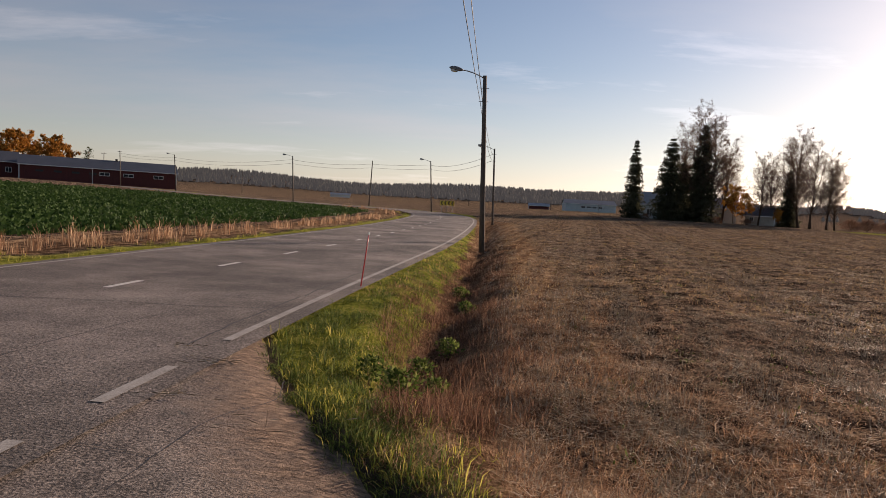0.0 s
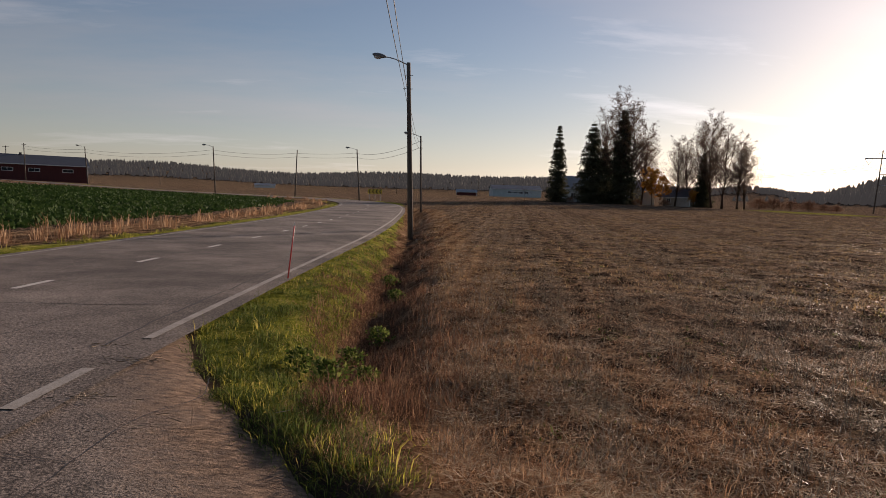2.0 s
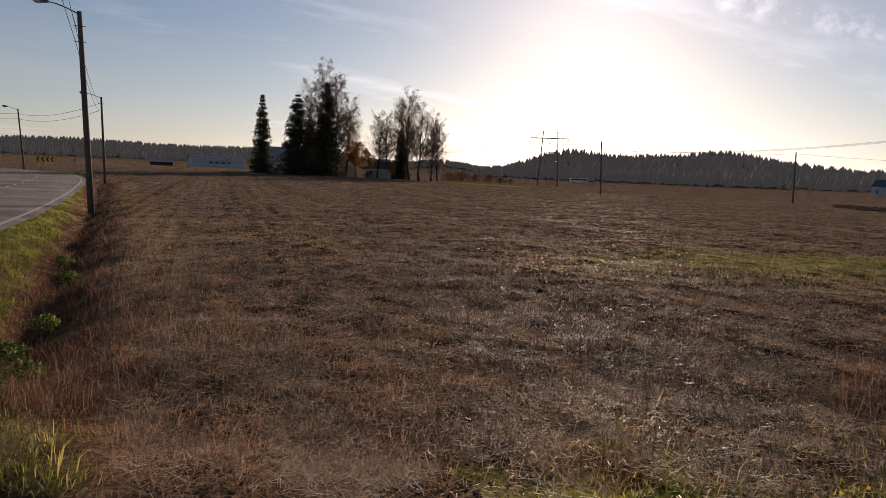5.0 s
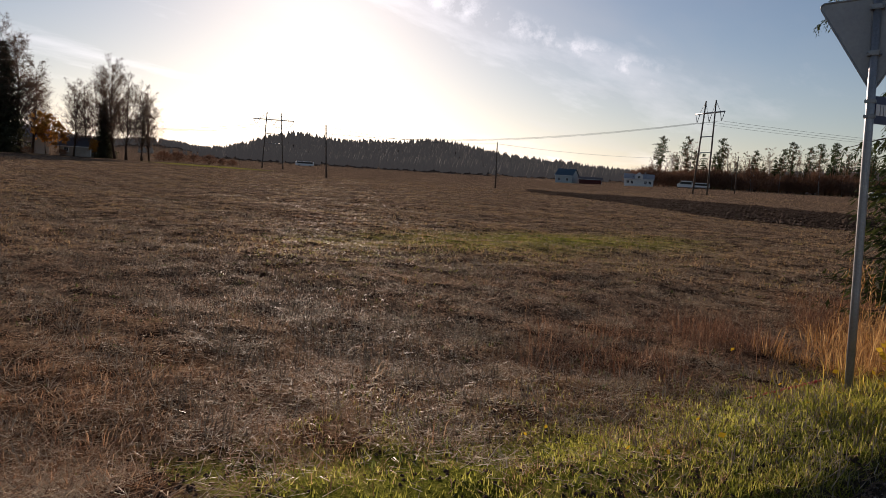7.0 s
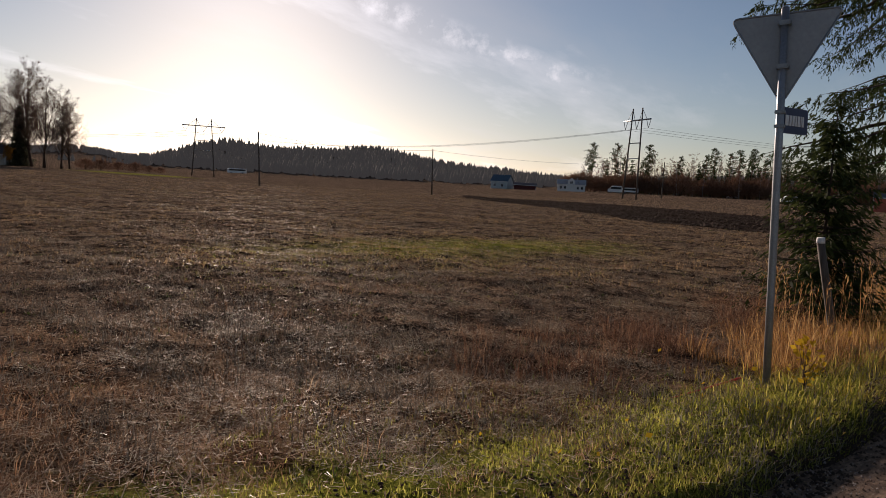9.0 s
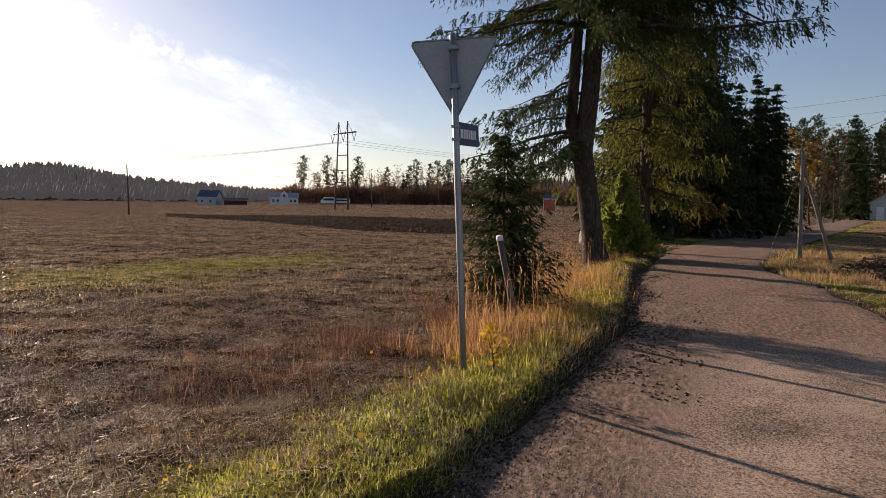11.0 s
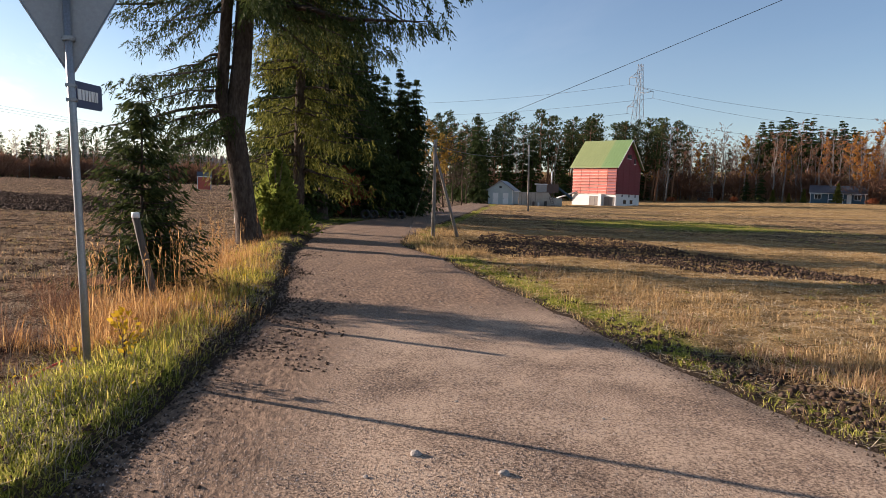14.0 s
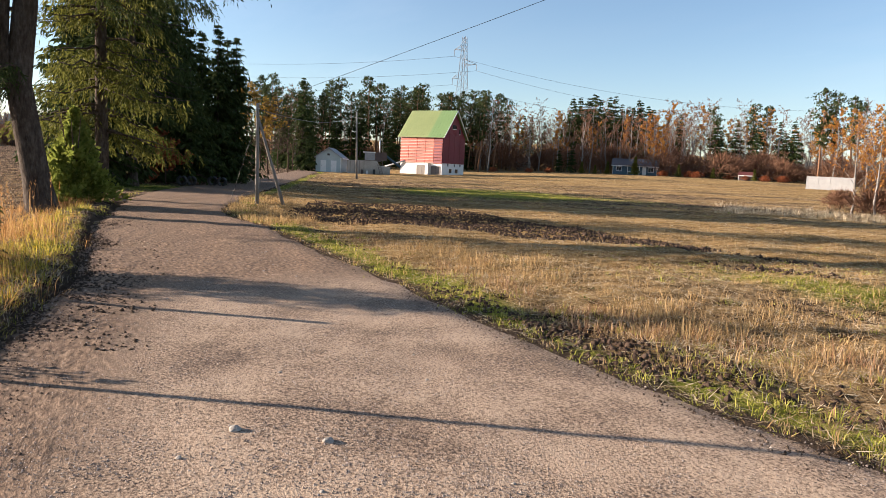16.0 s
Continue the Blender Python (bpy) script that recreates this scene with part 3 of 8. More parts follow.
def lane_material():
    """Pinkish worn surface by the junction, brown tracked mud along the edge and further on."""
    m = bpy.data.materials.new("lane_surface")
    m.use_nodes = True
    n, l = m.node_tree.nodes, m.node_tree.links
    shader = n["Principled BSDF"]
    at = n.new("ShaderNodeNewGeometry").outputs["Position"]

    def grain(scale, detail, stretch=(1, 1, 1)):
        mp = n.new("ShaderNodeMapping")
        mp.inputs["Scale"].default_value = stretch
        turn = n.new("ShaderNodeMapping")
        turn.inputs["Rotation"].default_value = (0, 0, radians(13))
        l.new(at, turn.inputs["Vector"])
        l.new(turn.outputs[0], mp.inputs["Vector"])
        tex = n.new("ShaderNodeTexNoise")
        tex.inputs["Scale"].default_value, tex.inputs["Detail"].default_value, tex.inputs["Roughness"].default_value = scale, detail, 0.65
        l.new(mp.outputs[0], tex.inputs["Vector"])
        return tex.outputs["Fac"]

    def ramp(fac, low, high, colours):
        node = n.new("ShaderNodeValToRGB")
        stops = node.color_ramp.elements
        while len(stops) < len(colours):
            stops.new(0.5)
        for i in range(len(colours)):
            stops[i].position = low + (high - low) * i / (len(colours) - 1)
        for i, c in enumerate(colours):
            stops[i].color = (*c, 1)
        l.new(fac, node.inputs["Fac"])
        return node.outputs["Color"]

    fine, patch, tracks = grain(52, 9), grain(0.8, 6), grain(20, 8, (0.4, 1, 1))
    mixed = n.new("ShaderNodeMath")
    mixed.operation = "MULTIPLY_ADD"
    l.new(fine, mixed.inputs[0])
    mixed.inputs[1].default_value = 0.65
    part_of = n.new("ShaderNodeMath")
    part_of.operation = "MULTIPLY"
    l.new(patch, part_of.inputs[0])
    part_of.inputs[1].default_value = 0.35
    l.new(part_of.outputs[0], mixed.inputs[2])
    hard = ramp(mixed.outputs[0], 0.41, 0.57, [(0.072, 0.048, 0.033), (0.26, 0.182, 0.123), (0.45, 0.335, 0.234)])
    tarred = ramp(mixed.outputs[0], 0.41, 0.58, [(0.035, 0.029, 0.025), (0.14, 0.113, 0.095), (0.32, 0.265, 0.22)])
    paved = n.new("ShaderNodeAttribute")
    paved.attribute_name = "paved"
    worn = n.new("ShaderNodeMix")
    worn.data_type = "RGBA"
    l.new(paved.outputs["Fac"], worn.inputs["Factor"])
    l.new(hard, worn.inputs["A"])
    l.new(tarred, worn.inputs["B"])
    soft = ramp(tracks, 0.3, 0.7, [(0.042, 0.026, 0.016), (0.18, 0.114, 0.07), (0.37, 0.25, 0.16)])
    attribute = n.new("ShaderNodeAttribute")
    attribute.attribute_name = "mud"
    edge = n.new("ShaderNodeMath")
    edge.operation = "ADD"
    l.new(attribute.outputs["Fac"], edge.inputs[0])
    l.new(patch, edge.inputs[1])
    cut = n.new("ShaderNodeMapRange")
    cut.inputs["From Min"].default_value, cut.inputs["From Max"].default_value = 0.72, 1.12
    l.new(edge.outputs[0], cut.inputs["Value"])
    mix = n.new("ShaderNodeMix")
    mix.data_type = "RGBA"
    l.new(cut.outputs[0], mix.inputs["Factor"])
    l.new(worn.outputs["Result"], mix.inputs["A"])
    l.new(soft, mix.inputs["B"])
    l.new(mix.outputs["Result"], shader.inputs["Base Color"])
    shader.inputs["Roughness"].default_value, shader.inputs["Specular IOR Level"].default_value = 0.85, 0.3
    rel, rel2 = n.new("ShaderNodeBump"), n.new("ShaderNodeBump")
    rel.inputs["Strength"].default_value, rel.inputs["Distance"].default_value = 0.9, 0.011
    l.new(fine, rel.inputs["Height"])
    l.new(cut.outputs[0], rel2.inputs["Strength"])
    rel2.inputs["Distance"].default_value = 0.014
    l.new(tracks, rel2.inputs["Height"])
    l.new(rel.outputs[0], rel2.inputs["Normal"])
    l.new(rel2.outputs[0], shader.inputs["Normal"])
    return m


M["lane"] = lane_material()
# the distance is a backdrop: crowns glow faintly to stand in for skylit haze
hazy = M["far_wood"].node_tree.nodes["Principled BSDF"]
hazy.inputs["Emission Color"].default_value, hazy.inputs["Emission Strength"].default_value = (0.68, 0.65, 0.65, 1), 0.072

# ---- mesh helpers ----
rng = np.random.default_rng(7)


def tri_mesh(name, verts, tris, material, smooth=False):
    """A mesh from arrays of corners and triangles."""
    verts, tris = np.asarray(verts, np.float32).reshape(-1, 3), np.asarray(tris, np.int32).reshape(-1, 3)
    me = bpy.data.meshes.new(name)
    me.vertices.add(len(verts))
    me.vertices.foreach_set("co", verts.ravel())
    me.loops.add(tris.size)
    me.loops.foreach_set("vertex_index", tris.ravel())
    me.polygons.add(len(tris))
    me.polygons.foreach_set("loop_start", np.arange(0, tris.size, 3, dtype=np.int32))
    me.polygons.foreach_set("loop_total", np.full(len(tris), 3, np.int32))
    if smooth:
        me.polygons.foreach_set("use_smooth", np.ones(len(tris), bool))
    me.update(calc_edges=True)
    me.materials.append(M[material])
    return me


class Heap:
    """Collects triangles of many pieces for one mesh."""

    def __init__(self):
        self.v, self.t, self.n = [], [], 0

    def add(self, verts, tris):
        self.v.append(np.asarray(verts, float).reshape(-1, 3))
        self.t.append(np.asarray(tris, int).reshape(-1, 3) + self.n)
        self.n += len(self.v[-1])

    def quads(self, q):
        q = np.asarray(q, float).reshape(-1, 4, 3)
        i = np.arange(len(q))[:, None] * 4
        self.add(q, np.concatenate([i + [0, 1, 2], i + [0, 2, 3]]))

    def leaves(self, q):
        """Four-cornered or pointed pieces, given as root, left, tip, right."""
        self.quads(q)

    def tube(self, path, radii, sides=6):
        path, radii = np.asarray(path, float), np.asarray(radii, float)
        along = np.gradient(path, axis=0)
        along /= np.linalg.norm(along, axis=1)[:, None] + 1e-9
        ref = np.array([1.0, 0, 0]) if abs(along[0][2]) > 0.8 else np.array([0, 0, 1.0])
        u = np.cross(along, ref)
        u /= np.linalg.norm(u, axis=1)[:, None] + 1e-9
        w = np.cross(along, u)
        a = np.arange(sides) * 2 * np.pi / sides
        ring = path[:, None] + radii[:, None, None] * (np.cos(a)[None, :, None] * u[:, None] + np.sin(a)[None, :, None] * w[:, None])
        k, s = len(path), sides
        tris = []
        for i in range(k - 1):
            for j in range(s):
                p, q = i * s + j, i * s + (j + 1) % s
                tris += [(p, q, q + s), (p, q + s, p + s)]
        tris += [((k - 1) * s, (k - 1) * s + j, (k - 1) * s + j + 1) for j in range(1, s - 1)] + [(0, j + 1, j) for j in range(1, s - 1)]
        self.add(ring, tris)

    def mesh(self, name, material, smooth=False):
        return tri_mesh(name, np.concatenate(self.v), np.concatenate(self.t), material, smooth)


def under(ob, parent, label=""):
    ob.parent = parent
    return tagged(ob, label)


def heap_part(name, heap, material, parent, label="", smooth=False):
    return under(new(name, heap.mesh(name, material, smooth)), parent, label)


def part(name, bm, material, parent=None, label="", smooth=False):
    """Links a bmesh as one mesh object, under a thing or a part."""
    me = bpy.data.meshes.new(name)
    bmesh.ops.recalc_face_normals(bm, faces=bm.faces)
    bm.to_mesh(me)
    bm.free()
    me.materials.append(M[material])
    if smooth:
        for f in me.polygons:
            f.use_smooth = True
    ob = new(name, me)
    return under(ob, parent, label) if parent else tagged(ob, label)


def box(x0, x1, y0, y1, z0, z1, bevel=0.0, bm=None):
    bm = bm or bmesh.new()
    made = bmesh.ops.create_cube(bm, size=1)["verts"]
    for v in made:
        v.co = Vector((x0 + (v.co.x + 0.5) * (x1 - x0), y0 + (v.co.y + 0.5) * (y1 - y0), z0 + (v.co.z + 0.5) * (z1 - z0)))
    if bevel:
        edges = {e for v in made for e in v.link_edges}
        bmesh.ops.bevel(bm, geom=list(edges), offset=bevel, segments=2, affect="EDGES")
    return bm


def prism(points, depth_from, depth_to, axis="y"):
    """A solid from an outline of (a, z), drawn out along y or x."""
    bm = bmesh.new()
    rings = []
    for d in (depth_from, depth_to):
        rings.append([bm.verts.new((a, d, z) if axis == "y" else (d, a, z)) for a, z in points])
    bm.faces.new(rings[0])
    bm.faces.new(rings[1])
    for i in range(len(points)):
        j = (i + 1) % len(points)
        bm.faces.new((rings[0][i], rings[0][j], rings[1][j], rings[1][i]))
    return bm


def rod(a, b, r0, r1=None, sides=8, heap=None):
    heap = heap or Heap()
    a, b = np.asarray(a, float), np.asarray(b, float)
    s = np.linspace(0, 1, 4)[:, None]
    heap.tube(a + (b - a) * s, np.linspace(r0, r0 if r1 is None else r1, 4), sides)
    return heap


def thing(name, at, turn=0.0, label="", category="", group="", lean=(0, 0)):
    """An empty at the foot of a thing, which carries its parts."""
    ob = new(name)
    ob.matrix_world = pose(*at, lean[0], lean[1], turn)
    return tagged(ob, label, category, group)


# ---- the lie of the land ----
BEARINGS = [-180, -120, -60, -33, -22, -10, 0, 15, 30, 40, 60, 75, 85, 100, 117, 127, 142, 155, 180]
RISE = [1.5, 1.8, 2.4, 2.3, 1.4, 1.0, 0.9, 1.0, 0.7, 0.1, 0.0, 1.5, 1.6, 1.5, 1.0, 1.3, 2.9, 2.8, 1.5]
ROAD = [(-14, -100), (-9.5, -45), (-7.6, -20), (-6.6, -5), (-6.0, 4), (-5.3, 11), (-4.45, 18), (-3.5, 26), (-2.55, 36), (-1.75, 46), (-0.75, 60), (-0.3, 72), (-1.0, 84), (-3.6, 95), (-9, 104), (-18, 110), (-34, 117), (-60, 131), (-110, 165)]
LANE_N = [(-2.15, 9.3), (-1.95, 8), (-1.15, 5.95), (-0.45, 4.5), (0.2, 3.6), (0.9, 2.9), (2, 2), (3.2, 1.1), (4.2, 0.45), (4.9, 0.22), (7.2, -0.56), (9.9, -1.5), (17.4, -3), (22.1, -4.4), (28, -6), (36, -9.5), (45, -14.5), (60, -23.5), (90, -41), (125, -60)]
LANE_S = [(-3.5, -14), (-3.1, -9), (-2.2, -7), (-0.7, -5.5), (0.5, -4.85), (1.7, -4.65), (2.6, -4.6), (4.4, -4.75), (6.3, -5), (8.3, -5.4), (12, -6), (17.5, -7), (20.5, -7.2), (23, -8), (28, -10.4), (33, -13), (44, -19), (60, -28), (90, -45), (125, -65)]
DITCH = [(-0.35, 6.0), (-0.1, 7.5), (0.35, 12.9), (1.05, 22), (2.2, 36), (3.4, 52), (4.2, 66)]


def smooth_line(points, step):
    """A curve through the points (Catmull-Rom), evenly cut."""
    p = np.asarray(points, float)
    p = np.vstack([2 * p[0] - p[1], p, 2 * p[-1] - p[-2]])
    out = []
    for i in range(1, len(p) - 2):
        n = max(2, int(np.linalg.norm(p[i + 1] - p[i]) / step))
        s = np.linspace(0, 1, n, endpoint=False)[:, None]
        out.append(0.5 * (2 * p[i] + (p[i + 1] - p[i - 1]) * s + (2 * p[i - 1] - 5 * p[i] + 4 * p[i + 1] - p[i + 2]) * s**2 + (3 * p[i] - p[i - 1] - 3 * p[i + 1] + p[i + 2]) * s**3))
    return np.vstack(out + [p[-2][None]])


def line_distance(x, y, points, signed=False):
    """How far places lie from a bent line; signed: positive on its right."""
    x, y = np.asarray(x, float), np.asarray(y, float)
    best, side = np.full(x.shape, 1e9), np.zeros(x.shape)
    for (ax, ay), (bx, by) in zip(points[:-1], points[1:]):
        dx, dy = bx - ax, by - ay
        s = np.clip(((x - ax) * dx + (y - ay) * dy) / (dx * dx + dy * dy), 0, 1)
        d = np.hypot(x - ax - s * dx, y - ay - s * dy)
        near = d < best
        best = np.where(near, d, best)
        side = np.where(near, np.sign((x - ax) * dy - (y - ay) * dx), side)
    return best * side if signed else best


def vnoise(x, y, size, seed=0.0):
    """Smooth random values between 0 and 1 over the plan."""
    x, y = np.asarray(x, float) / size, np.asarray(y, float) / size
    i, j = np.floor(x), np.floor(y)
    u, w = x - i, y - j
    u, w = u * u * (3 - 2 * u), w * w * (3 - 2 * w)
    corner = lambda a, b: np.modf(np.abs(np.sin(a * 127.1 + b * 311.7 + seed) * 43758.5453))[0]
    return (corner(i, j) * (1 - u) + corner(i + 1, j) * u) * (1 - w) + (corner(i, j + 1) * (1 - u) + corner(i + 1, j + 1) * u) * w


def step01(v, low, high):
    s = np.clip((v - low) / (high - low), 0, 1)
    return s * s * (3 - 2 * s)


LANE_RING = LANE_N + LANE_S[::-1]


def in_ring(x, y, ring):
    inside = np.zeros(np.shape(x), bool)
    for (ax, ay), (bx, by) in zip(ring, ring[1:] + ring[:1]):
        cross = ((ay > y) != (by > y)) & (x < (bx - ax) * (y - ay) / (by - ay + 1e-12) + ax)
        inside ^= cross
    return inside


def lie(x, y):
    """Height of the land without its small bumps."""
    x, y = np.asarray(x, float), np.asarray(y, float)
    r, b = np.hypot(x, y), np.degrees(np.arctan2(x, y))
    rise = sum(np.interp(b + d, BEARINGS, RISE) for d in (-6, -3, 0, 3, 6)) / 5
    near = rise * np.clip((r - 45) / 105, 0, 1) ** 1.15
    far = np.clip(r - 150, 0, 1200) * 0.0055
    return near + far


def hills(x, y):
    """Low wooded hills round the plain."""
    x, y = np.asarray(x, float), np.asarray(y, float)
    r, b = np.hypot(x, y), np.degrees(np.arctan2(x, y))
    h = 0
    for bearing, width, dist, deep, high in HILLS:
        h = h + high * np.exp(-(((b - bearing + 180) % 360 - 180) / width) ** 2 - ((r - dist) / deep) ** 2)
    return h


HILLS = [(47.2, 3, 790, 130, 11), (120, 13, 245, 45, 9), (140, 12, 260, 45, 10), (158, 14, 275, 45, 3), (-42, 12, 1500, 260, 24), (-18, 10, 1500, 260, 33), (2, 10, 1600, 260, 33), (18, 9, 1500, 260, 31), (31, 4, 1300, 200, 16), (41.5, 4.4, 760, 130, 25), (53, 5.2, 800, 130, 27), (62, 7, 800, 140, 13), (93, 15, 700, 160, 17), (165, 20, 500, 150, 8), (-90, 30, 1500, 260, 22), (-150, 40, 1500, 260, 22)]


def verge_side(x, y):
    return line_distance(x, y, ROAD, True) - 3.35


def height(x, y):
    """Height of the ground everywhere, with ditch, banks and bumps."""
    x, y = np.asarray(x, float), np.asarray(y, float)
    z = lie(x, y) + hills(x, y)
    d = line_distance(x, y, DITCH)
    z = z - 0.5 * np.exp(-((d / 0.75) ** 2)) * step01(y, 5.0, 8.0) * (1 - step01(y, 60, 70))
    # the verge stands a hand above the lane, with a cut edge
    outside = -line_distance(x, y, LANE_N, True)
    lip = np.interp(x, [-1.3, -0.6, 0.3, 2.0, 4.0, 26, 32], [0, 0.08, 0.1, 0.05, 0.13, 0.13, 0])
    z = z + lip * step01(outside, 0.0, 0.16) * (1 - step01(outside, 0.45, 1.3)) * (y < 10)
    return z


def bank_edge(y):
    """Where the green bank gives way to the ditch."""
    return np.interp(y, [3.6, 4.2, 6, 8, 12, 18, 30, 75], [0.3, 0.25, -0.1, -0.35, -0.1, 0.35, 1.2, 3.8])


def on(x, y, dz=0.0):
    return (float(x), float(y), float(height(x, y)) + dz)


def polar(bearing, r):
    return r * math.sin(radians(bearing)), r * math.cos(radians(bearing))


def bumps(x, y):
    """Small roughness of the fields, a few centimetres."""
    k = np.array([0.9, 1.7, 3.1, 5.3])
    z = 0
    for i, f in enumerate(k):
        a = 2.4 * i + 0.5
        z = z + 0.5 / f * np.sin(f * (x * math.cos(a) + y * math.sin(a)) + i) * np.sin(f * 1.13 * (-x * math.sin(a) + y * math.cos(a)) + 2 * i)
    # hollows and hummocks that the tractor left in the stubble
    z = 0.085 * z + 0.03 * (vnoise(x, y, 0.75, 81) - 0.5) + 0.035 * (vnoise(x, y, 0.33, 82) - 0.5)
    return z


def roadness(x, y):
    """1 under and beside the two roads, 0 elsewhere."""
    on_main = 1 - step01(line_distance(x, y, ROAD), 3.4, 4.6)
    lane = np.where(in_ring(x, y, LANE_RING), 1.0, 1 - step01(np.minimum(line_distance(x, y, LANE_N), line_distance(x, y, LANE_S)), 0.0, 1.0))
    return np.maximum(on_main, lane)


def surface(x, y):
    x, y = np.asarray(x, float), np.asarray(y, float)
    return height(x, y) + bumps(x, y) * (1 - roadness(x, y)) - 0.03 * roadness(x, y)


def land_use(x, y):
    """Shares of dry grass, green, bare soil, beet, pale straw and mud at each place."""
    x, y = np.asarray(x, float), np.asarray(y, float)
    r, b = np.hypot(x, y), np.degrees(np.arctan2(x, y))
    side = verge_side(x, y)
    east = (y > 1.5) | (x > 3)
    north_field = (side > 0) & (y > -0.03 * x) & (line_distance(x, y, LANE_N, True) < 0)
    ditch = line_distance(x, y, DITCH)
    dry = np.exp(-((np.clip(ditch - 1.2, 0, 99) / 1.6) ** 2)) * (y > 3.5) * (side > 0)
    dry = np.maximum(dry, 0.75 * np.exp(-((r - 4) / 4.5) ** 2) * north_field)
    lane_n = line_distance(x, y, LANE_N)
    green = np.exp(-(np.clip(side - 1.0, 0, 9) / 1.6) ** 2) * (side > -0.3) * (y > 3) * (1 - step01(x - bank_edge(y) + 0.3 * (vnoise(x, y, 0.5, 61) - 0.5), -0.15, 0.15))
    green = np.maximum(green, np.exp(-((lane_n - 0.5) / (1.05 - 0.35 * step01(x, 4.5, 6.5))) ** 2) * north_field * (x > 2.2) * (x < 7) * (0.5 + 0.75 * vnoise(x, y, 0.7, 95)))
    green = np.maximum(green, np.exp(-((lane_n - 0.25) / 0.6) ** 2) * north_field * (x > 2))
    green = np.maximum(green, 0.7 * np.exp(-(((x - 15) * 0.2 + (y - 9.5) * 0.55) / 2.0) ** 2 - ((x - 17) / 8) ** 2) * north_field)
    green = np.maximum(green, np.exp(-((r - 150) / 14) ** 2 - ((b - 35) / 5) ** 2))
    west = np.exp(-((side + 7.2) / 0.7) ** 2)
    green = np.maximum(green, 0.8 * west)
    south = line_distance(x, y, LANE_S, True)
    pasture = (south > 0) & (b > 60) & (b < 190)
    lane_s = line_distance(x, y, LANE_S)
    green = np.maximum(green, np.exp(-((lane_s - 0.5) / 0.6) ** 2) * pasture)
    green = np.maximum(green, 0.95 * np.exp(-((r - 50) / 12) ** 2 - ((b - 132) / 14) ** 2) * pasture * (0.4 + 0.8 * vnoise(x, y, 6, 3)))
    green = np.maximum(green, 0.9 * np.exp(-((r - 14) / 3) ** 2 - ((b - 158) / 14) ** 2) * pasture * (0.3 + 0.9 * vnoise(x, y, 2, 3)))
    green = np.maximum(green, np.exp(-((r - 38.5) / 3) ** 2 - ((b - 104.5) / 4) ** 2))
    # bare strips that the plough left
    strip = [(19.5, -8.4), (26.8, -13.4), (25.9, -17.0), (23.3, -18.2), (17.8, -16.5), (15.3, -16.7), (12.6, -16.2), (9.2, -15.8), (9.0, -14.3), (10.9, -14.0), (13.3, -12.3), (15.1, -11.8), (16.1, -10.5), (16.7, -9.1)]
    soil = in_ring(x, y, strip) * 1.0
    for px, py, wx in ((6.6, -13.2, 1.0), (7.6, -15.6, 0.7), (3.4, -14.6, 0.9)):
        soil = np.maximum(soil, 0.9 * np.exp(-((x - px) / wx) ** 2 - ((y - py) / 0.35) ** 2))
    # wheels churned the verge of the pasture
    churn = np.exp(-((lane_s - 0.75) / 0.4) ** 2 - ((r - 6.9) / 1.2) ** 2) * pasture
    soil = np.maximum(soil, 0.75 * churn)
    green = green * (1 - 0.8 * churn)
    strip2 = [(95, 52), (78, 43), (67, 32), (57.7, 22), (43, 9.5), (40, 1), (66, 1), (72, 8), (80, 25), (86, 42), (100, 56)]
    soil = np.maximum(soil, in_ring(x, y, strip2) * 1.0)
    beet = step01(-side, 11.5, 13.5) * (1 - step01(r, 112, 128)) * (side < -8)
    tall = np.exp(-((side + 9.4) / 1.6) ** 2)
    dry = np.maximum(dry, tall)
    straw = np.where(pasture, 0.95 - 0.35 * step01(r, 25, 60) + 0.2 * step01(r, 70, 110), 0.0) * (0.55 + 0.75 * vnoise(0.9 * x + 0.43 * y, 4 * (0.43 * x - 0.9 * y), 9.0, 6))
    straw = straw * (1 - 0.75 * green)
    straw = np.maximum(straw, 0.35 * step01(r, 120, 200) * (b < 15) * (b > -60))
    mud = np.exp(-(lane_n / 0.14) ** 2) * (x > 2) + np.exp(-(lane_n / 0.16) ** 2) * (x < 1) * (y > 3) + 0.8 * np.exp(-((lane_s - 0.1) / 0.3) ** 2)
    return np.stack([dry, green, soil], -1).clip(0, 1), np.stack([beet, straw, mud], -1).clip(0, 1)


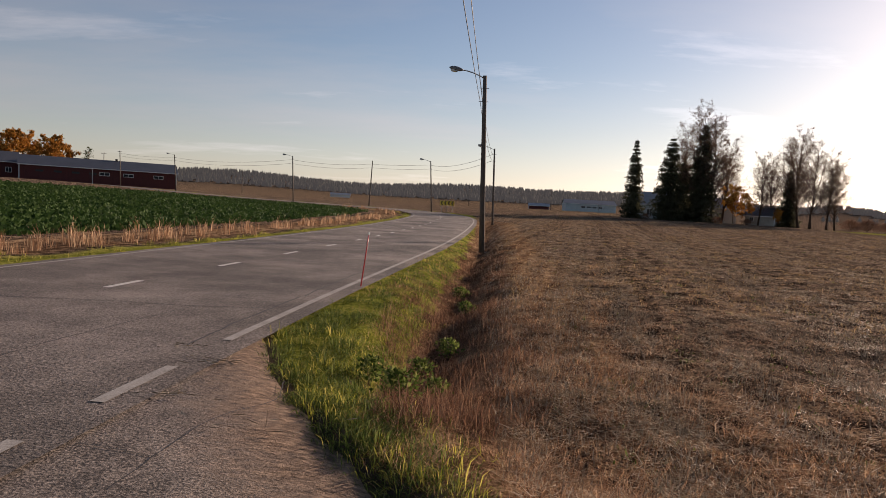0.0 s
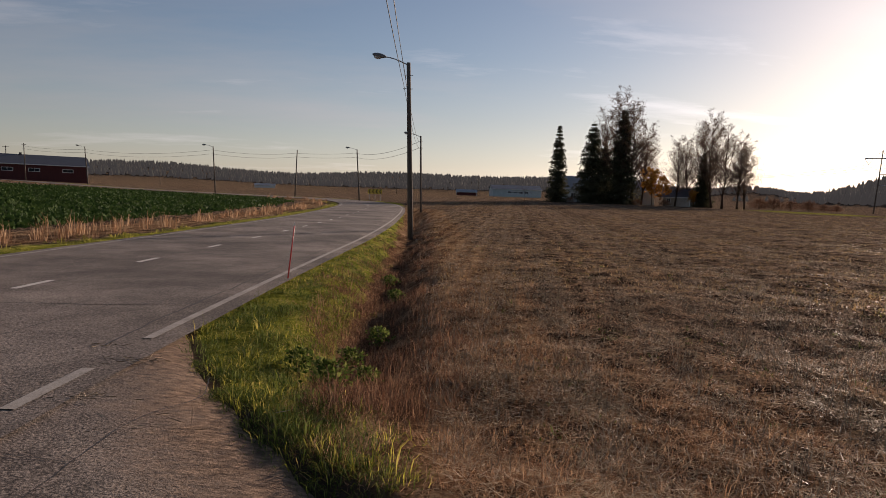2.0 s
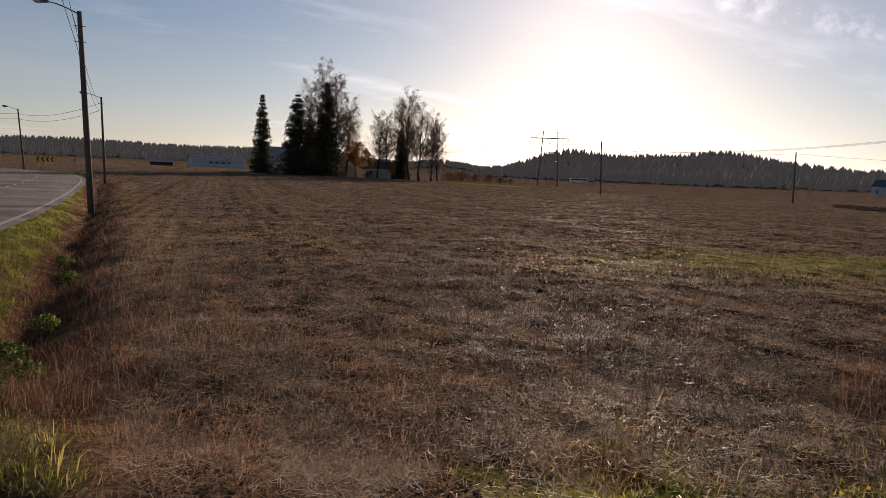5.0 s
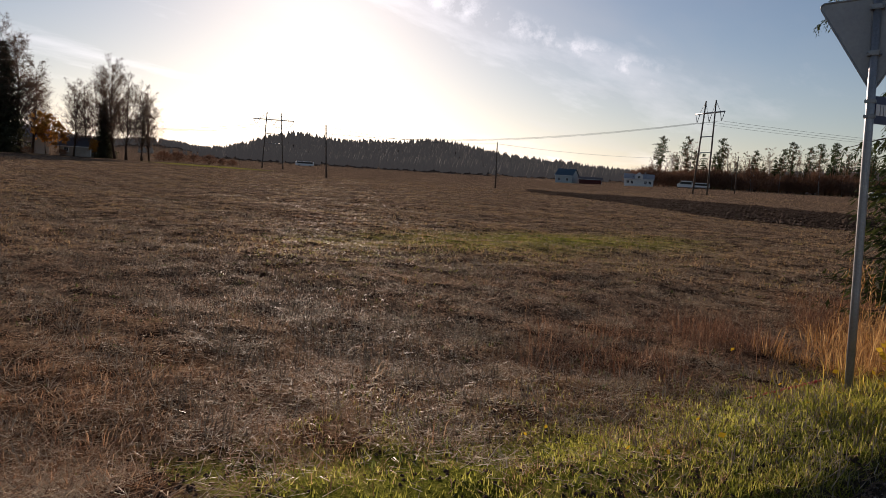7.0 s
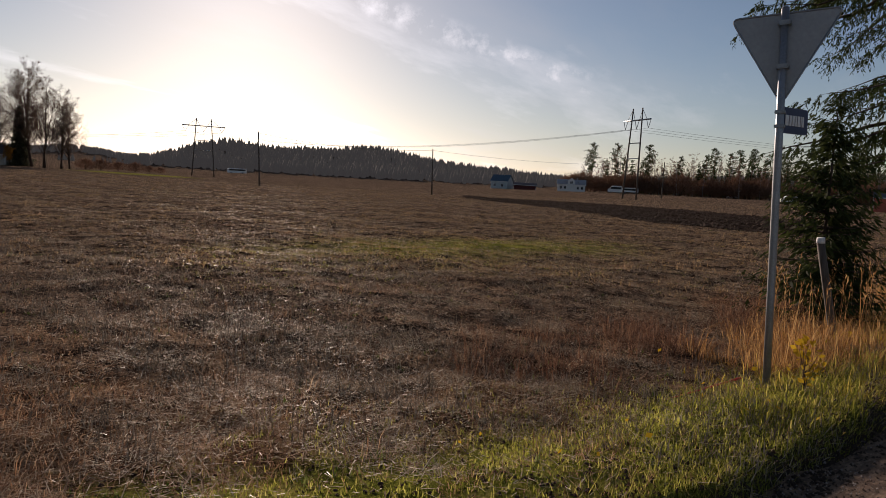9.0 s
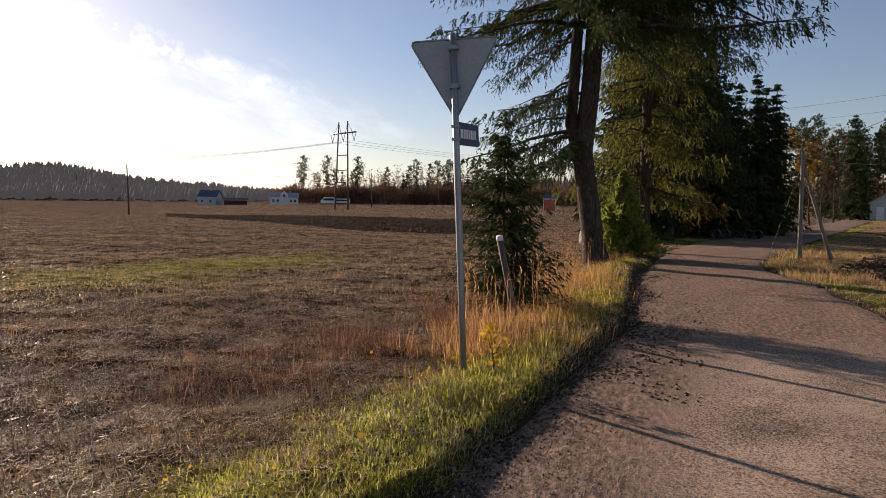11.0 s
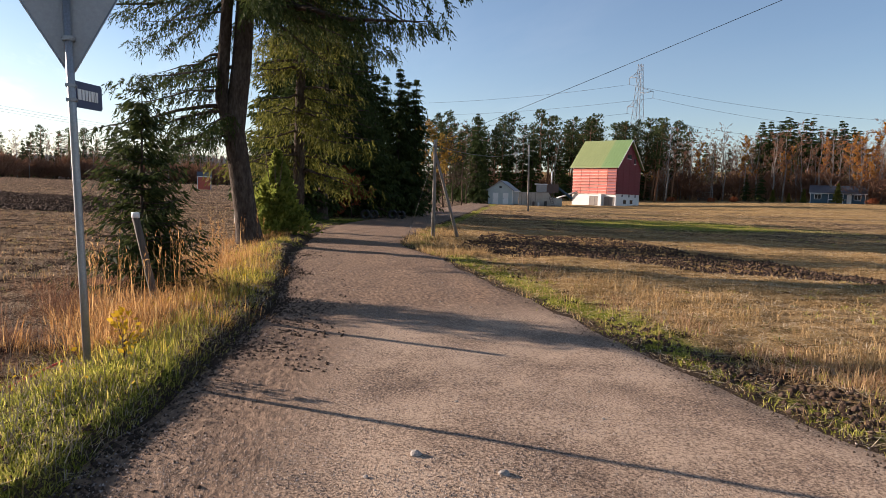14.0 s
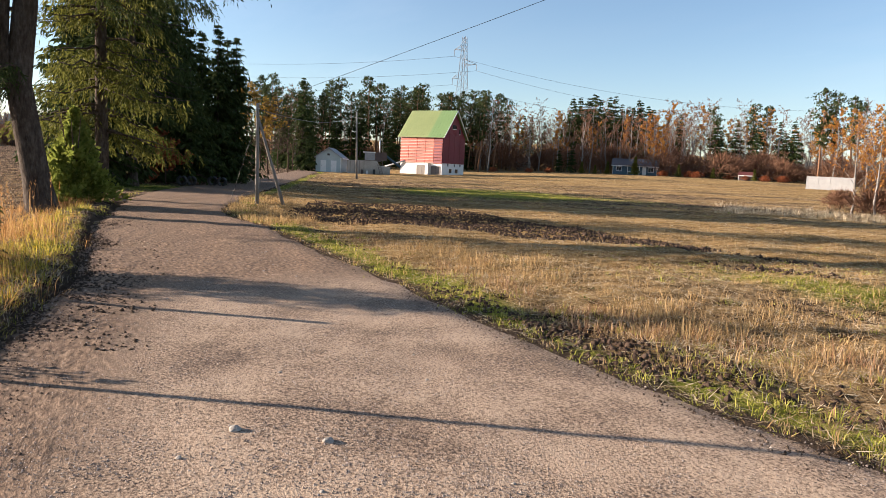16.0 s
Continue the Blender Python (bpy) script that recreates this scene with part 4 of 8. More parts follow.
def build_ground():
    rings, spokes = 400, 520
    r = 0.25 * (4500 / 0.25) ** (np.arange(rings) / (rings - 1))
    a = np.arange(spokes) * 2 * np.pi / spokes
    x, y = 0.3 + r[:, None] * np.sin(a), 0.1 + r[:, None] * np.cos(a)
    z = surface(x, y)
    verts = np.concatenate([np.stack([x, y, z], -1).reshape(-1, 3), [[0.3, 0.1, float(surface(0.3, 0.1))]]])
    i, j = np.meshgrid(np.arange(rings - 1), np.arange(spokes), indexing="ij")
    p, q = i * spokes + j, i * spokes + (j + 1) % spokes
    tris = np.concatenate([np.stack([p, p + spokes, q + spokes], -1).reshape(-1, 3), np.stack([p, q + spokes, q], -1).reshape(-1, 3)])
    centre = len(verts) - 1
    tris = np.concatenate([tris, np.stack([np.full(spokes, centre), np.arange(spokes), (np.arange(spokes) + 1) % spokes], -1)])
    me = tri_mesh("ground", verts, tris, "ground", True)
    for name, use in zip(("use_a", "use_b"), land_use(verts[:, 0], verts[:, 1])):
        layer = me.attributes.new(name, "FLOAT_COLOR", "POINT")
        layer.data.foreach_set("color", np.concatenate([use, np.ones((len(use), 1))], 1).astype(np.float32).ravel())
    return tagged(new("ground", me), "open farmland with stubble, dry grass and bare soil", "ground", kind="structure")


ground = build_ground()


def strip_between(left, right, across, lift_z):
    """A sheet between two edge lines, laid on the ground."""
    s = np.linspace(0, 1, across)
    p = left[:, None] * (1 - s[None, :, None]) + right[:, None] * s[None, :, None]
    z = height(p[..., 0], p[..., 1]) + lift_z
    verts = np.concatenate([p, z[..., None]], -1).reshape(-1, 3)
    i, j = np.meshgrid(np.arange(len(left) - 1), np.arange(across - 1), indexing="ij")
    a = i * across + j
    tris = np.concatenate([np.stack([a, a + 1, a + across + 1], -1).reshape(-1, 3), np.stack([a, a + across + 1, a + across], -1).reshape(-1, 3)])
    return verts, tris


def offset_line(line, d):
    """The line moved d metres to its right."""
    way = np.gradient(line, axis=0)
    way /= np.linalg.norm(way, axis=1)[:, None]
    return line + d * np.stack([way[:, 1], -way[:, 0]], 1)


centre_line = smooth_line(ROAD, 0.8)
v, t = strip_between(offset_line(centre_line, -3.35), offset_line(centre_line, 3.72), 9, 0.035)
main_road = tagged(new("road", tri_mesh("road", v, t, "asphalt", True)), "worn grey two-lane asphalt country road with cracks", "road", kind="structure")


def road_stripe(name, line, d0, d1, material, lift_z=0.042):
    v, t = strip_between(offset_line(line, d0), offset_line(line, d1), 2, lift_z)
    return under(new(name, tri_mesh(name, v, t, material)), main_road)


y_line = centre_line[:, 1]
along = np.concatenate([[0], np.cumsum(np.linalg.norm(np.diff(centre_line, axis=0), axis=1))])


def stretch_of(s0, s1, n=6):
    s = np.linspace(s0, s1, n)
    return np.stack([np.interp(s, along, centre_line[:, 0]), np.interp(s, along, centre_line[:, 1])], 1)


s_at = lambda y: float(np.interp(y, y_line[:np.argmax(y_line > 100)], along[:np.argmax(y_line > 100)]))
road_stripe("edge_line", stretch_of(s_at(-60), s_at(94), 200), -3.08, -2.98, "paint")
road_stripe("edge_line", stretch_of(s_at(8.0), s_at(97), 140), 3.35, 3.46, "paint")
for y0, y1 in ((5.6, 6.75), (3.6, 4.75), (1.6, 2.7), (-0.4, 0.7)):
    road_stripe("edge_dash", stretch_of(s_at(y0), s_at(y1)), 3.36, 3.48, "paint")
first = s_at(11.0)
for k in range(-12, 24):
    road_stripe("centre_dash", stretch_of(first + 4 * k, first + 4 * k + 1.0), -0.06, 0.06, "paint_bright")


def crack(points, width, lift_z=0.039):
    line = smooth_line(points, 0.08)
    line = line + np.cumsum(rng.normal(size=line.shape), 0) * 0.006
    v, t = strip_between(offset_line(line, -width), offset_line(line, width), 2, lift_z)
    under(new("crack", tri_mesh("crack", v, t, "tar")), main_road)


crack([(-2.3, 9.9), (-3.4, 9.75), (-4.6, 9.8), (-6.2, 9.7)], 0.012)
crack([(-2.55, 7.3), (-2.45, 8.6), (-2.3, 9.9), (-2.15, 11.2)], 0.014)
crack([(-1.2, 17.5), (-3.0, 17.2), (-5.5, 17.4), (-7.4, 17.3)], 0.02)
crack([(-1.7, 3.7), (-1.62, 4.4), (-1.5, 5.2), (-1.2, 5.75), (-1.3, 6.4)], 0.004, 0.012)
crack([(-1.62, 4.4), (-2.3, 4.55), (-3.0, 4.2)], 0.004, 0.014)
crack([(-2.15, 11.2), (-1.95, 13.5), (-1.6, 16.2), (-1.2, 19.5)], 0.012)
crack([(-3.4, 9.75), (-3.9, 7.2), (-4.1, 4.8), (-4.6, 2.0)], 0.008)
crack([(-1.0, 21.5), (-3.0, 21.7), (-7.0, 21.4)], 0.02)



def even(points, n):
    line = smooth_line(points, 0.2)
    k = []
    # the same share of each leg on both edges keeps the cross lines square to the lane
    for i in range(len(points) - 1):
        k.append(np.linspace(i, i + 1, n // (len(points) - 1), endpoint=False))
    k = np.concatenate(k + [[len(points) - 1]])
    ends = [int(np.argmin(np.hypot(line[:, 0] - px, line[:, 1] - py))) for px, py in points]
    idx = np.interp(k, np.arange(len(points)), ends)
    return np.stack([np.interp(idx, np.arange(len(line)), line[:, 0]), np.interp(idx, np.arange(len(line)), line[:, 1])], 1)


edge_n, edge_s = even(LANE_N, 260), even(LANE_S, 260)
wander = lambda line, seed: line + 0.12 * (np.stack([vnoise(line[:, 0], line[:, 1], 0.45, seed), vnoise(line[:, 0], line[:, 1], 0.45, seed + 9)], 1) - 0.5)
v, t = strip_between(wander(edge_n, 1), wander(edge_s, 5), 30, 0.008)
far_lane = step01(v[:, 0], 6.5, 11.5)
v[:, 2] += 0.12 * bumps(v[:, 0] * 2, v[:, 1] * 2) + far_lane * 0.05 * (vnoise(v[:, 0], v[:, 1], 0.5, 2) - 0.5)
v[:, 2] -= 0.035 * np.exp(-((np.minimum(line_distance(v[:, 0], v[:, 1], LANE_N), line_distance(v[:, 0], v[:, 1], LANE_S)) / 0.14) ** 2))
lane_mesh = tri_mesh("lane", v, t, "lane", True)
mud_share = np.maximum.reduce([1.0 * np.exp(-((line_distance(v[:, 0], v[:, 1], LANE_N) / 1.2) ** 2)) * (v[:, 0] > 1.5), 0.9 * far_lane, 0.62 * np.exp(-((line_distance(v[:, 0], v[:, 1], LANE_N) / 0.95) ** 2)) * (v[:, 0] < 1.6), 0.3 * np.exp(-((line_distance(v[:, 0], v[:, 1], LANE_S) / 0.4) ** 2))])
layer = lane_mesh.attributes.new("mud", "FLOAT", "POINT")
layer.data.foreach_set("value", mud_share.astype(np.float32))
layer = lane_mesh.attributes.new("paved", "FLOAT", "POINT")
layer.data.foreach_set("value", (1 - step01(v[:, 0] + 0.8 * (vnoise(v[:, 0], v[:, 1], 0.9, 4) - 0.5), 0.2, 1.7)).astype(np.float32))
lane = tagged(new("road", lane_mesh), "brown gravel side road with tyre tracks and mud", "road", kind="structure")

# ---- trees ----
def unit(v):
    return v / (np.linalg.norm(v, axis=-1, keepdims=True) + 1e-9)


def blade_quads(root, way, length, width, r):
    """Thin pointed pieces from roots along ways."""
    n = len(root)
    side = unit(np.cross(way, unit(r.normal(size=(n, 3)))))
    mid = root + way * (length * 0.45)[:, None]
    tip = root + way * length[:, None]
    w = width[:, None] * side
    return np.stack([root, mid - w, tip, mid + w], 1)


def spruce(name, high, wide, bare, whorls, per, spacing, twig, seed, needles="needles", droop=0.35, lopsided=None, trunk_r=None, label="", category="tree", stems=None, shape=0.9, m=5, thin=1.2, low_boughs=0, hang=(0.1, 1.1), wood_from=0.5, fringe=0, low_reach=0.35):
    """A spruce: tapered trunk and whorls of drooping boughs hung with needle twigs."""
    r = np.random.default_rng(seed)
    ob = tagged(new(name), label, category)
    wood, green = Heap(), Heap()
    tr = trunk_r or high * 0.013
    if stems is None:
        stems = [[(0, 0, 0), (1, 0, 0)]]
    for k, bend in enumerate(stems):
        knots = [b[0] for b in bend]
        zz = np.array([-0.3, 0.15, 0.8, *(high * f for f in (0.08, 0.12, 0.157, 0.2, 0.25, 0.31, 0.37, 0.5, 0.7, 1.0))])
        zz = zz[zz >= high * knots[0] - 0.4]
        f = np.clip(zz / high, 0, 1)
        bx = np.interp(f, knots, [b[1] for b in bend])
        by = np.interp(f, knots, [b[2] for b in bend])
        wood.tube(np.stack([bx, by, zz], 1), tr * (1.0 if k == 0 else 0.62) * np.interp(zz, [-0.3, 0.15, 0.8, high * 0.3, high * 0.7, high], [1.7, 1.25, 1.0, 0.8, 0.45, 0.06]), 11)
        for i in range(whorls + low_boughs):
            f0 = min(bare + (1 - bare) * (i + r.random()) / whorls, 0.98)
            z0 = high * min(f0, 0.985)
            ox, oy = np.interp(f0, knots, [b[1] for b in bend]), np.interp(f0, knots, [b[2] for b in bend])
            taper = (1 - (f0 - bare) / (1 - bare)) ** shape
            if i >= whorls:
                f0 = r.uniform(bare * 0.45, bare)
                z0, taper = high * f0, low_reach * r.uniform(0.6, 1.3)
                ox, oy = np.interp(f0, knots, [b[1] for b in bend]), np.interp(f0, knots, [b[2] for b in bend])
            for j in range(per if i < whorls else 1):
                az = r.random() * 2 * np.pi
                if i >= whorls and lopsided is not None:
                    az = lopsided[0] + np.pi + 0.8 * r.normal()
                ln = wide * (0.05 + 0.95 * taper) * r.uniform(0.65, 1.1)
                if lopsided is not None:
                    ln *= 1 + lopsided[1] * math.cos(az - lopsided[0])
                steps = max(3, int(ln / spacing))
                s = np.linspace(0.12, 1, steps)
                out = np.array([math.cos(az), math.sin(az), 0])
                rise = 0.35 * (f0 - 0.35)
                zc = z0 + ln * (rise * s - droop * s**1.6 + 0.16 * s**4)
                across = np.array([-out[1], out[0], 0])
                sway = ln * 0.16 * r.normal()
                path = np.stack([ox + out[0] * ln * s, oy + out[1] * ln * s, zc], 1) + across * (sway * s**2)[:, None]
                path += r.normal(size=path.shape) * 0.018 * ln
                if ln > wood_from:
                    wood.tube(np.vstack([[ox, oy, z0], path[::max(1, steps // 4)]]), np.linspace(0.018 * ln, 0.004, 1 + len(path[::max(1, steps // 4)])), 4)
                root = np.repeat(path, m, 0)
                n = len(root)
                sign = np.tile(([1, -1, 1, -1, 0] * 3)[:m], steps)
                way = out * r.uniform(0.35, 0.9, (n, 1)) + across * (sign * r.uniform(0.5, 1.1, n))[:, None] + np.array([0, 0, -1]) * r.uniform(*hang, (n, 1))
                way = unit(way)
                lenn = twig * min(1.0, max(0.45, ln / (1.3 * twig))) * r.uniform(0.5, 1.3, n) * np.repeat(r.uniform(0.55, 1.2, steps) * (1 - 0.25 * s), m)
                if fringe:
                    # each hanging branchlet is clothed with short needle sprays
                    count = fringe if f0 < 0.62 else 3
                    u = (np.arange(count) + 0.5) / count
                    sag = np.array([0, 0, -0.35])
                    at = (root[:, None] + way[:, None] * (lenn[:, None] * u)[..., None] + sag * (lenn[:, None] * u**2)[..., None]).reshape(-1, 3)
                    spray = unit(np.repeat(way, count, 0) + sag + r.normal(size=(n * count, 3)) * 0.5)
                    size = np.repeat(lenn, count) * 1.2 / count * r.uniform(0.8, 1.5, n * count) + 0.05
                    green.leaves(blade_quads(at, spray, size, thin * (0.009 + 0.06 * size) * r.uniform(0.7, 1.3, len(size)), r))
                    continue
                green.leaves(blade_quads(root + r.normal(size=(n, 3)) * 0.03, way, lenn, lenn * thin * r.uniform(0.09, 0.16, n), r))
    heap_part("trunk", wood, "bark", ob, smooth=True)
    heap_part("crown", green, needles, ob)
    return ob


def broadleaf(name, high, spread, limbs, subs, twigs, seed, bark="birch_bark", fine="twig", leaves=None, leaf_n=0, leaf_size=0.12, up=0.9, label="", trunks=1, low=0.25, category="tree", thick=1.5):
    """A bare or thinly leaved tree: trunk, rising limbs, side branches and fine twigs."""
    r = np.random.default_rng(seed)
    ob = tagged(new(name), label, category)
    wood, fine_heap, leaf_heap = Heap(), Heap(), Heap()
    for k in range(trunks):
        h = high * (1 if k == 0 else r.uniform(0.7, 0.95))
        base = np.array([0, 0, -0.2]) if k == 0 else np.array([r.normal() * 0.3, r.normal() * 0.3, -0.2])
        lean = r.normal(size=2) * 0.05 * h * (1 if k == 0 else 2.2)
        f = np.linspace(0, 1, 7)
        wob = np.cumsum(r.normal(size=(7, 2)) * 0.012 * h, 0)
        path = np.stack([base[0] + lean[0] * f + wob[:, 0], base[1] + lean[1] * f + wob[:, 1], base[2] + (h + 0.2) * f], 1)
        wood.tube(path, h * 0.011 * np.array([1.3, 1, 0.85, 0.65, 0.45, 0.25, 0.05]), 7)
        for i in range(limbs):
            f0 = low + (0.97 - low) * (i + r.random()) / limbs
            start = np.array([np.interp(f0, f, path[:, c]) for c in range(3)])
            az, ln = r.random() * 2 * np.pi, spread * (1.15 - 0.75 * f0) * r.uniform(0.6, 1.15)
            out = np.array([math.cos(az), math.sin(az), 0])
            s = np.linspace(0, 1, 5)[:, None]
            limb = start + out * ln * s + np.array([0, 0, 1]) * ln * up * (s - 0.25 * s**2)
            wood.tube(limb, h * 0.0042 * (1.2 - f0) * np.array([1, 0.8, 0.6, 0.4, 0.15]), 3)
            u = r.uniform(0.2, 1.0, subs)
            roots = np.stack([np.interp(u, s[:, 0], limb[:, c]) for c in range(3)], 1)
            way = unit(out * r.uniform(0.3, 1, (subs, 1)) + r.normal(size=(subs, 3)) * 0.55 + np.array([0, 0, 0.55]))
            sl = ln * 0.5 * r.uniform(0.5, 1.1, subs)
            fine_heap.leaves(blade_quads(roots, way, sl, np.full(subs, thick * 0.0016 * h), r))
            tu = r.uniform(0.25, 1, (subs, twigs))
            troots = (roots[:, None] + way[:, None] * (sl[:, None] * tu)[..., None]).reshape(-1, 3)
            tway = unit(np.repeat(way, twigs, 0) * 0.6 + r.normal(size=(subs * twigs, 3)) * 0.6 + np.array([0, 0, -0.1]))
            tl = np.repeat(sl, twigs) * r.uniform(0.35, 0.8, subs * twigs)
            fine_heap.leaves(blade_quads(troots, tway, tl, np.full(subs * twigs, thick * 0.0009 * h), r))
            if leaves:
                pick = r.integers(0, len(troots), leaf_n // limbs + 1)
                lr = troots[pick] + tway[pick] * (tl[pick] * r.random(len(pick)))[:, None]
                size = leaf_size * r.uniform(0.6, 1.4, len(pick))
                leaf_heap.leaves(blade_quads(lr, unit(r.normal(size=(len(pick), 3))), size, size * 0.38, r))
    heap_part("trunk", wood, bark, ob, smooth=True)
    heap_part("twig_crown", fine_heap, fine, ob)
    if leaves:
        heap_part("leaf_crown", leaf_heap, leaves, ob)
    return ob


def pine(name, high, spread, seed, label=""):
    """A forest pine: long bare stem and a high uneven crown of needle tufts."""
    r = np.random.default_rng(seed)
    ob = tagged(new(name), label, "tree")
    wood, green = Heap(), Heap()
    f = np.linspace(0, 1, 6)
    wob = np.cumsum(r.normal(size=(6, 2)) * 0.01 * high, 0)
    path = np.stack([wob[:, 0], wob[:, 1], -0.3 + (high + 0.1) * f], 1)
    wood.tube(path, high * 0.011 * np.array([1.2, 1, 0.85, 0.7, 0.45, 0.1]), 7)
    for i in range(34):
        f0 = 0.42 + 0.58 * (i + r.random()) / 34
        start = np.array([np.interp(f0, f, path[:, c]) for c in range(3)])
        az, ln = r.random() * 2 * np.pi, spread * (0.25 + 0.95 * math.sin(math.pi * min(1.0, (1.04 - f0) * 1.55)) ** 0.7) * r.uniform(0.35, 1.15)
        end = start + np.array([math.cos(az) * ln, math.sin(az) * ln, ln * r.uniform(-0.05, 0.5)])
        wood.tube(np.stack([start, (start + end) / 2 + [0, 0, 0.1 * ln], end]), [0.05, 0.035, 0.01], 4)
        n = 30
        root = start + (end - start) * r.uniform(0.3, 1.05, (n, 1)) + r.normal(size=(n, 3)) * [0.24 * ln, 0.24 * ln, 0.13 * ln]
        size = r.uniform(0.35, 0.8, n)
        green.leaves(blade_quads(root, unit(r.normal(size=(n, 3)) + [0, 0, 0.25]), size, size * 0.24, r))
    heap_part("trunk", wood, "pine_bark", ob, smooth=True)
    heap_part("crown", green, "needles_pine", ob)
    return ob


def bushy(name, high, wide, n, seed, material, label, size=0.12, wood_material="twig", category="shrub", cone=0.0, blade=0.32):
    """A shrub: a few stems and a loose crown of small leaves or sprays."""
    r = np.random.default_rng(seed)
    ob = tagged(new(name), label, category)
    wood, green = Heap(), Heap()
    for i in range(9):
        az = r.random() * 2 * np.pi
        top = np.array([math.cos(az) * wide * 0.45 * r.random(), math.sin(az) * wide * 0.45 * r.random(), high * r.uniform(0.6, 0.95)])
        wood.tube(np.stack([[0, 0, -0.1], top * [0.3, 0.3, 0.5], top]), [0.012 * high, 0.008 * high, 0.002 * high], 4)
    f = r.random(n) ** (0.8 + cone)
    az, rad = r.random(n) * 2 * np.pi, np.sqrt(r.random(n))
    shape = wide * 0.5 * ((1 - f) if cone else np.sqrt(np.clip(1 - (2 * f - 0.85) ** 2 / 1.4, 0.02, 1)))
    lump = 0.8 + 0.25 * np.sin(3 * az + 9 * f) + 0.15 * np.sin(7 * az - 13 * f)
    root = np.stack([np.cos(az) * rad * shape * lump, np.sin(az) * rad * shape * lump, high * (0.05 + 0.93 * f)], 1)
    way = unit(root * [1, 1, 0] / (wide + 1e-6) * 2 + r.normal(size=(n, 3)) * 0.5 + [0, 0, 0.6])
    s = size * r.uniform(0.6, 1.5, n)
    green.leaves(blade_quads(root, way, s, s * blade, r))
    heap_part("stem", wood, wood_material, ob)
    heap_part("crown", green, material, ob)
    return ob


def stand(ob, bearing, r, turn=0.0, size=1.0):
    """Sets a thing on the ground at a bearing and distance."""
    ob.matrix_world = pose(*on(*polar(bearing, r)), 0, 0, turn) @ Matrix.Diagonal((size, size, size, 1))
    return ob


def again(ob, bearing, r, turn=0.0, size=1.0, label=""):
    twin = copy_thing(ob, pose(*on(*polar(bearing, r)), 0, 0, turn))
    twin.scale = (size, size, size)
    return tagged(twin, label)


# the old double-stemmed spruce by the lane and its neighbours
old_spruce = spruce("spruce_tree", 21, 6.6, 0.325, 31, 4, 0.17, 0.5, 11, lopsided=(-1.57, 0.06), m=6, thin=1.0, low_boughs=9, low_reach=0.5, droop=0.33, hang=(0.3, 1.9), trunk_r=0.33, fringe=7, stems=[[(0, 0, 0), (0.05, 0, 0.16), (0.157, 0.0, 0.49), (0.25, 0, 0.3), (0.367, 0.0, 0.18), (1, 0.1, 0.2)], [(0.1, 0.05, 0.36), (0.157, 0.0, 0.62), (0.2, 0.0, 0.85), (0.27, 0, 0.78), (0.367, 0.0, 0.67), (1, -0.3, 1.2)]], label="huge old spruce whose dark trunk forks, beside the lane")
old_spruce.location = on(20.6, -2.4)
tall_spruce = spruce("spruce_tree", 18, 3.3, 0.13, 38, 5, 0.26, 0.6, 12, m=5, thin=1.1, fringe=4, hang=(0.4, 1.8), needles="needles_light", droop=0.3, trunk_r=0.24, label="tall spruce by the lane, sunlight painted into its olive-green boughs")
tall_spruce.location = on(27.2, -5.0)
third = spruce("spruce_tree", 22, 4.4, 0.2, 40, 6, 0.36, 0.9, 13, m=5, thin=1.5, fringe=4, shape=0.65, hang=(0.4, 1.6), droop=0.35, trunk_r=0.28, label="dark spruce with a thick grey trunk by the lane")
third.location = on(*polar(102.4, 40))
young = spruce("young_spruce", 3.3, 1.15, 0.03, 34, 7, 0.07, 0.18, 14, thin=0.9, needles="needles_young", droop=0.0, trunk_r=0.035, label="young dark-green spruce in tall grass behind the road sign")
young.location = on(11.4, 0.25)
juniper = bushy("juniper", 2.9, 2.7, 9000, 15, "juniper", "yellow-green juniper bush under the old spruces", 0.16, cone=0.15)
juniper.location = on(23.6, -3.6)
forest_spruce = [spruce("spruce_tree", 14, 2.7 + 0.3 * k, 0.05, 40, 8, 0.42, 0.8, 20 + k, m=6, thin=1.0, hang=(0.2, 1.4), wood_from=2.6, label="dark dense spruce among other trees") for k in range(3)]
far_spruce = [spruce("spruce_tree", 14, 2.5 + 0.4 * k, 0.08, 26, 6, 0.7, 1.15, 25 + k, m=4, thin=1.5, wood_from=9, label="dark dense spruce among other trees") for k in range(3)]
row = [(101.2, 46, 1.0), (102.6, 50, 1.05), (104.0, 47, 0.92), (105.3, 52, 1.02), (106.6, 46, 0.7), (107.4, 52, 0.76), (108.6, 50, 0.78), (110.0, 51, 0.74), (103.4, 56, 1.1), (99.5, 44, 1.0), (98.2, 40, 0.8), (100.5, 38, 0.75), (106.0, 60, 0.85), (109.3, 62, 0.85)]
for k, (b, r, s) in enumerate(row):
    src = forest_spruce[k % 3]
    ob = stand(src, b, r, 40 * k, s) if k < 3 else again(src, b, r, 40 * k, s)
    tagged(ob, "dark dense spruce in the row behind the lane", group="spruces behind the lane")
for b, r, s in ((115.3, 106, 1.02), (113.9, 112, 0.85), (116.0, 118, 0.9)):
    again(forest_spruce[0], b, r, b * 7, s, "dark bushy spruce beside the pale wooden shed")
russet = broadleaf("young_oak", 3.0, 1.2, 14, 6, 4, 31, bark="twig", leaves="russet_leaf", leaf_n=1500, leaf_size=0.2, label="small tree with russet leaves in front of dark spruces", low=0.1)
stand(russet, 104.8, 43.5)
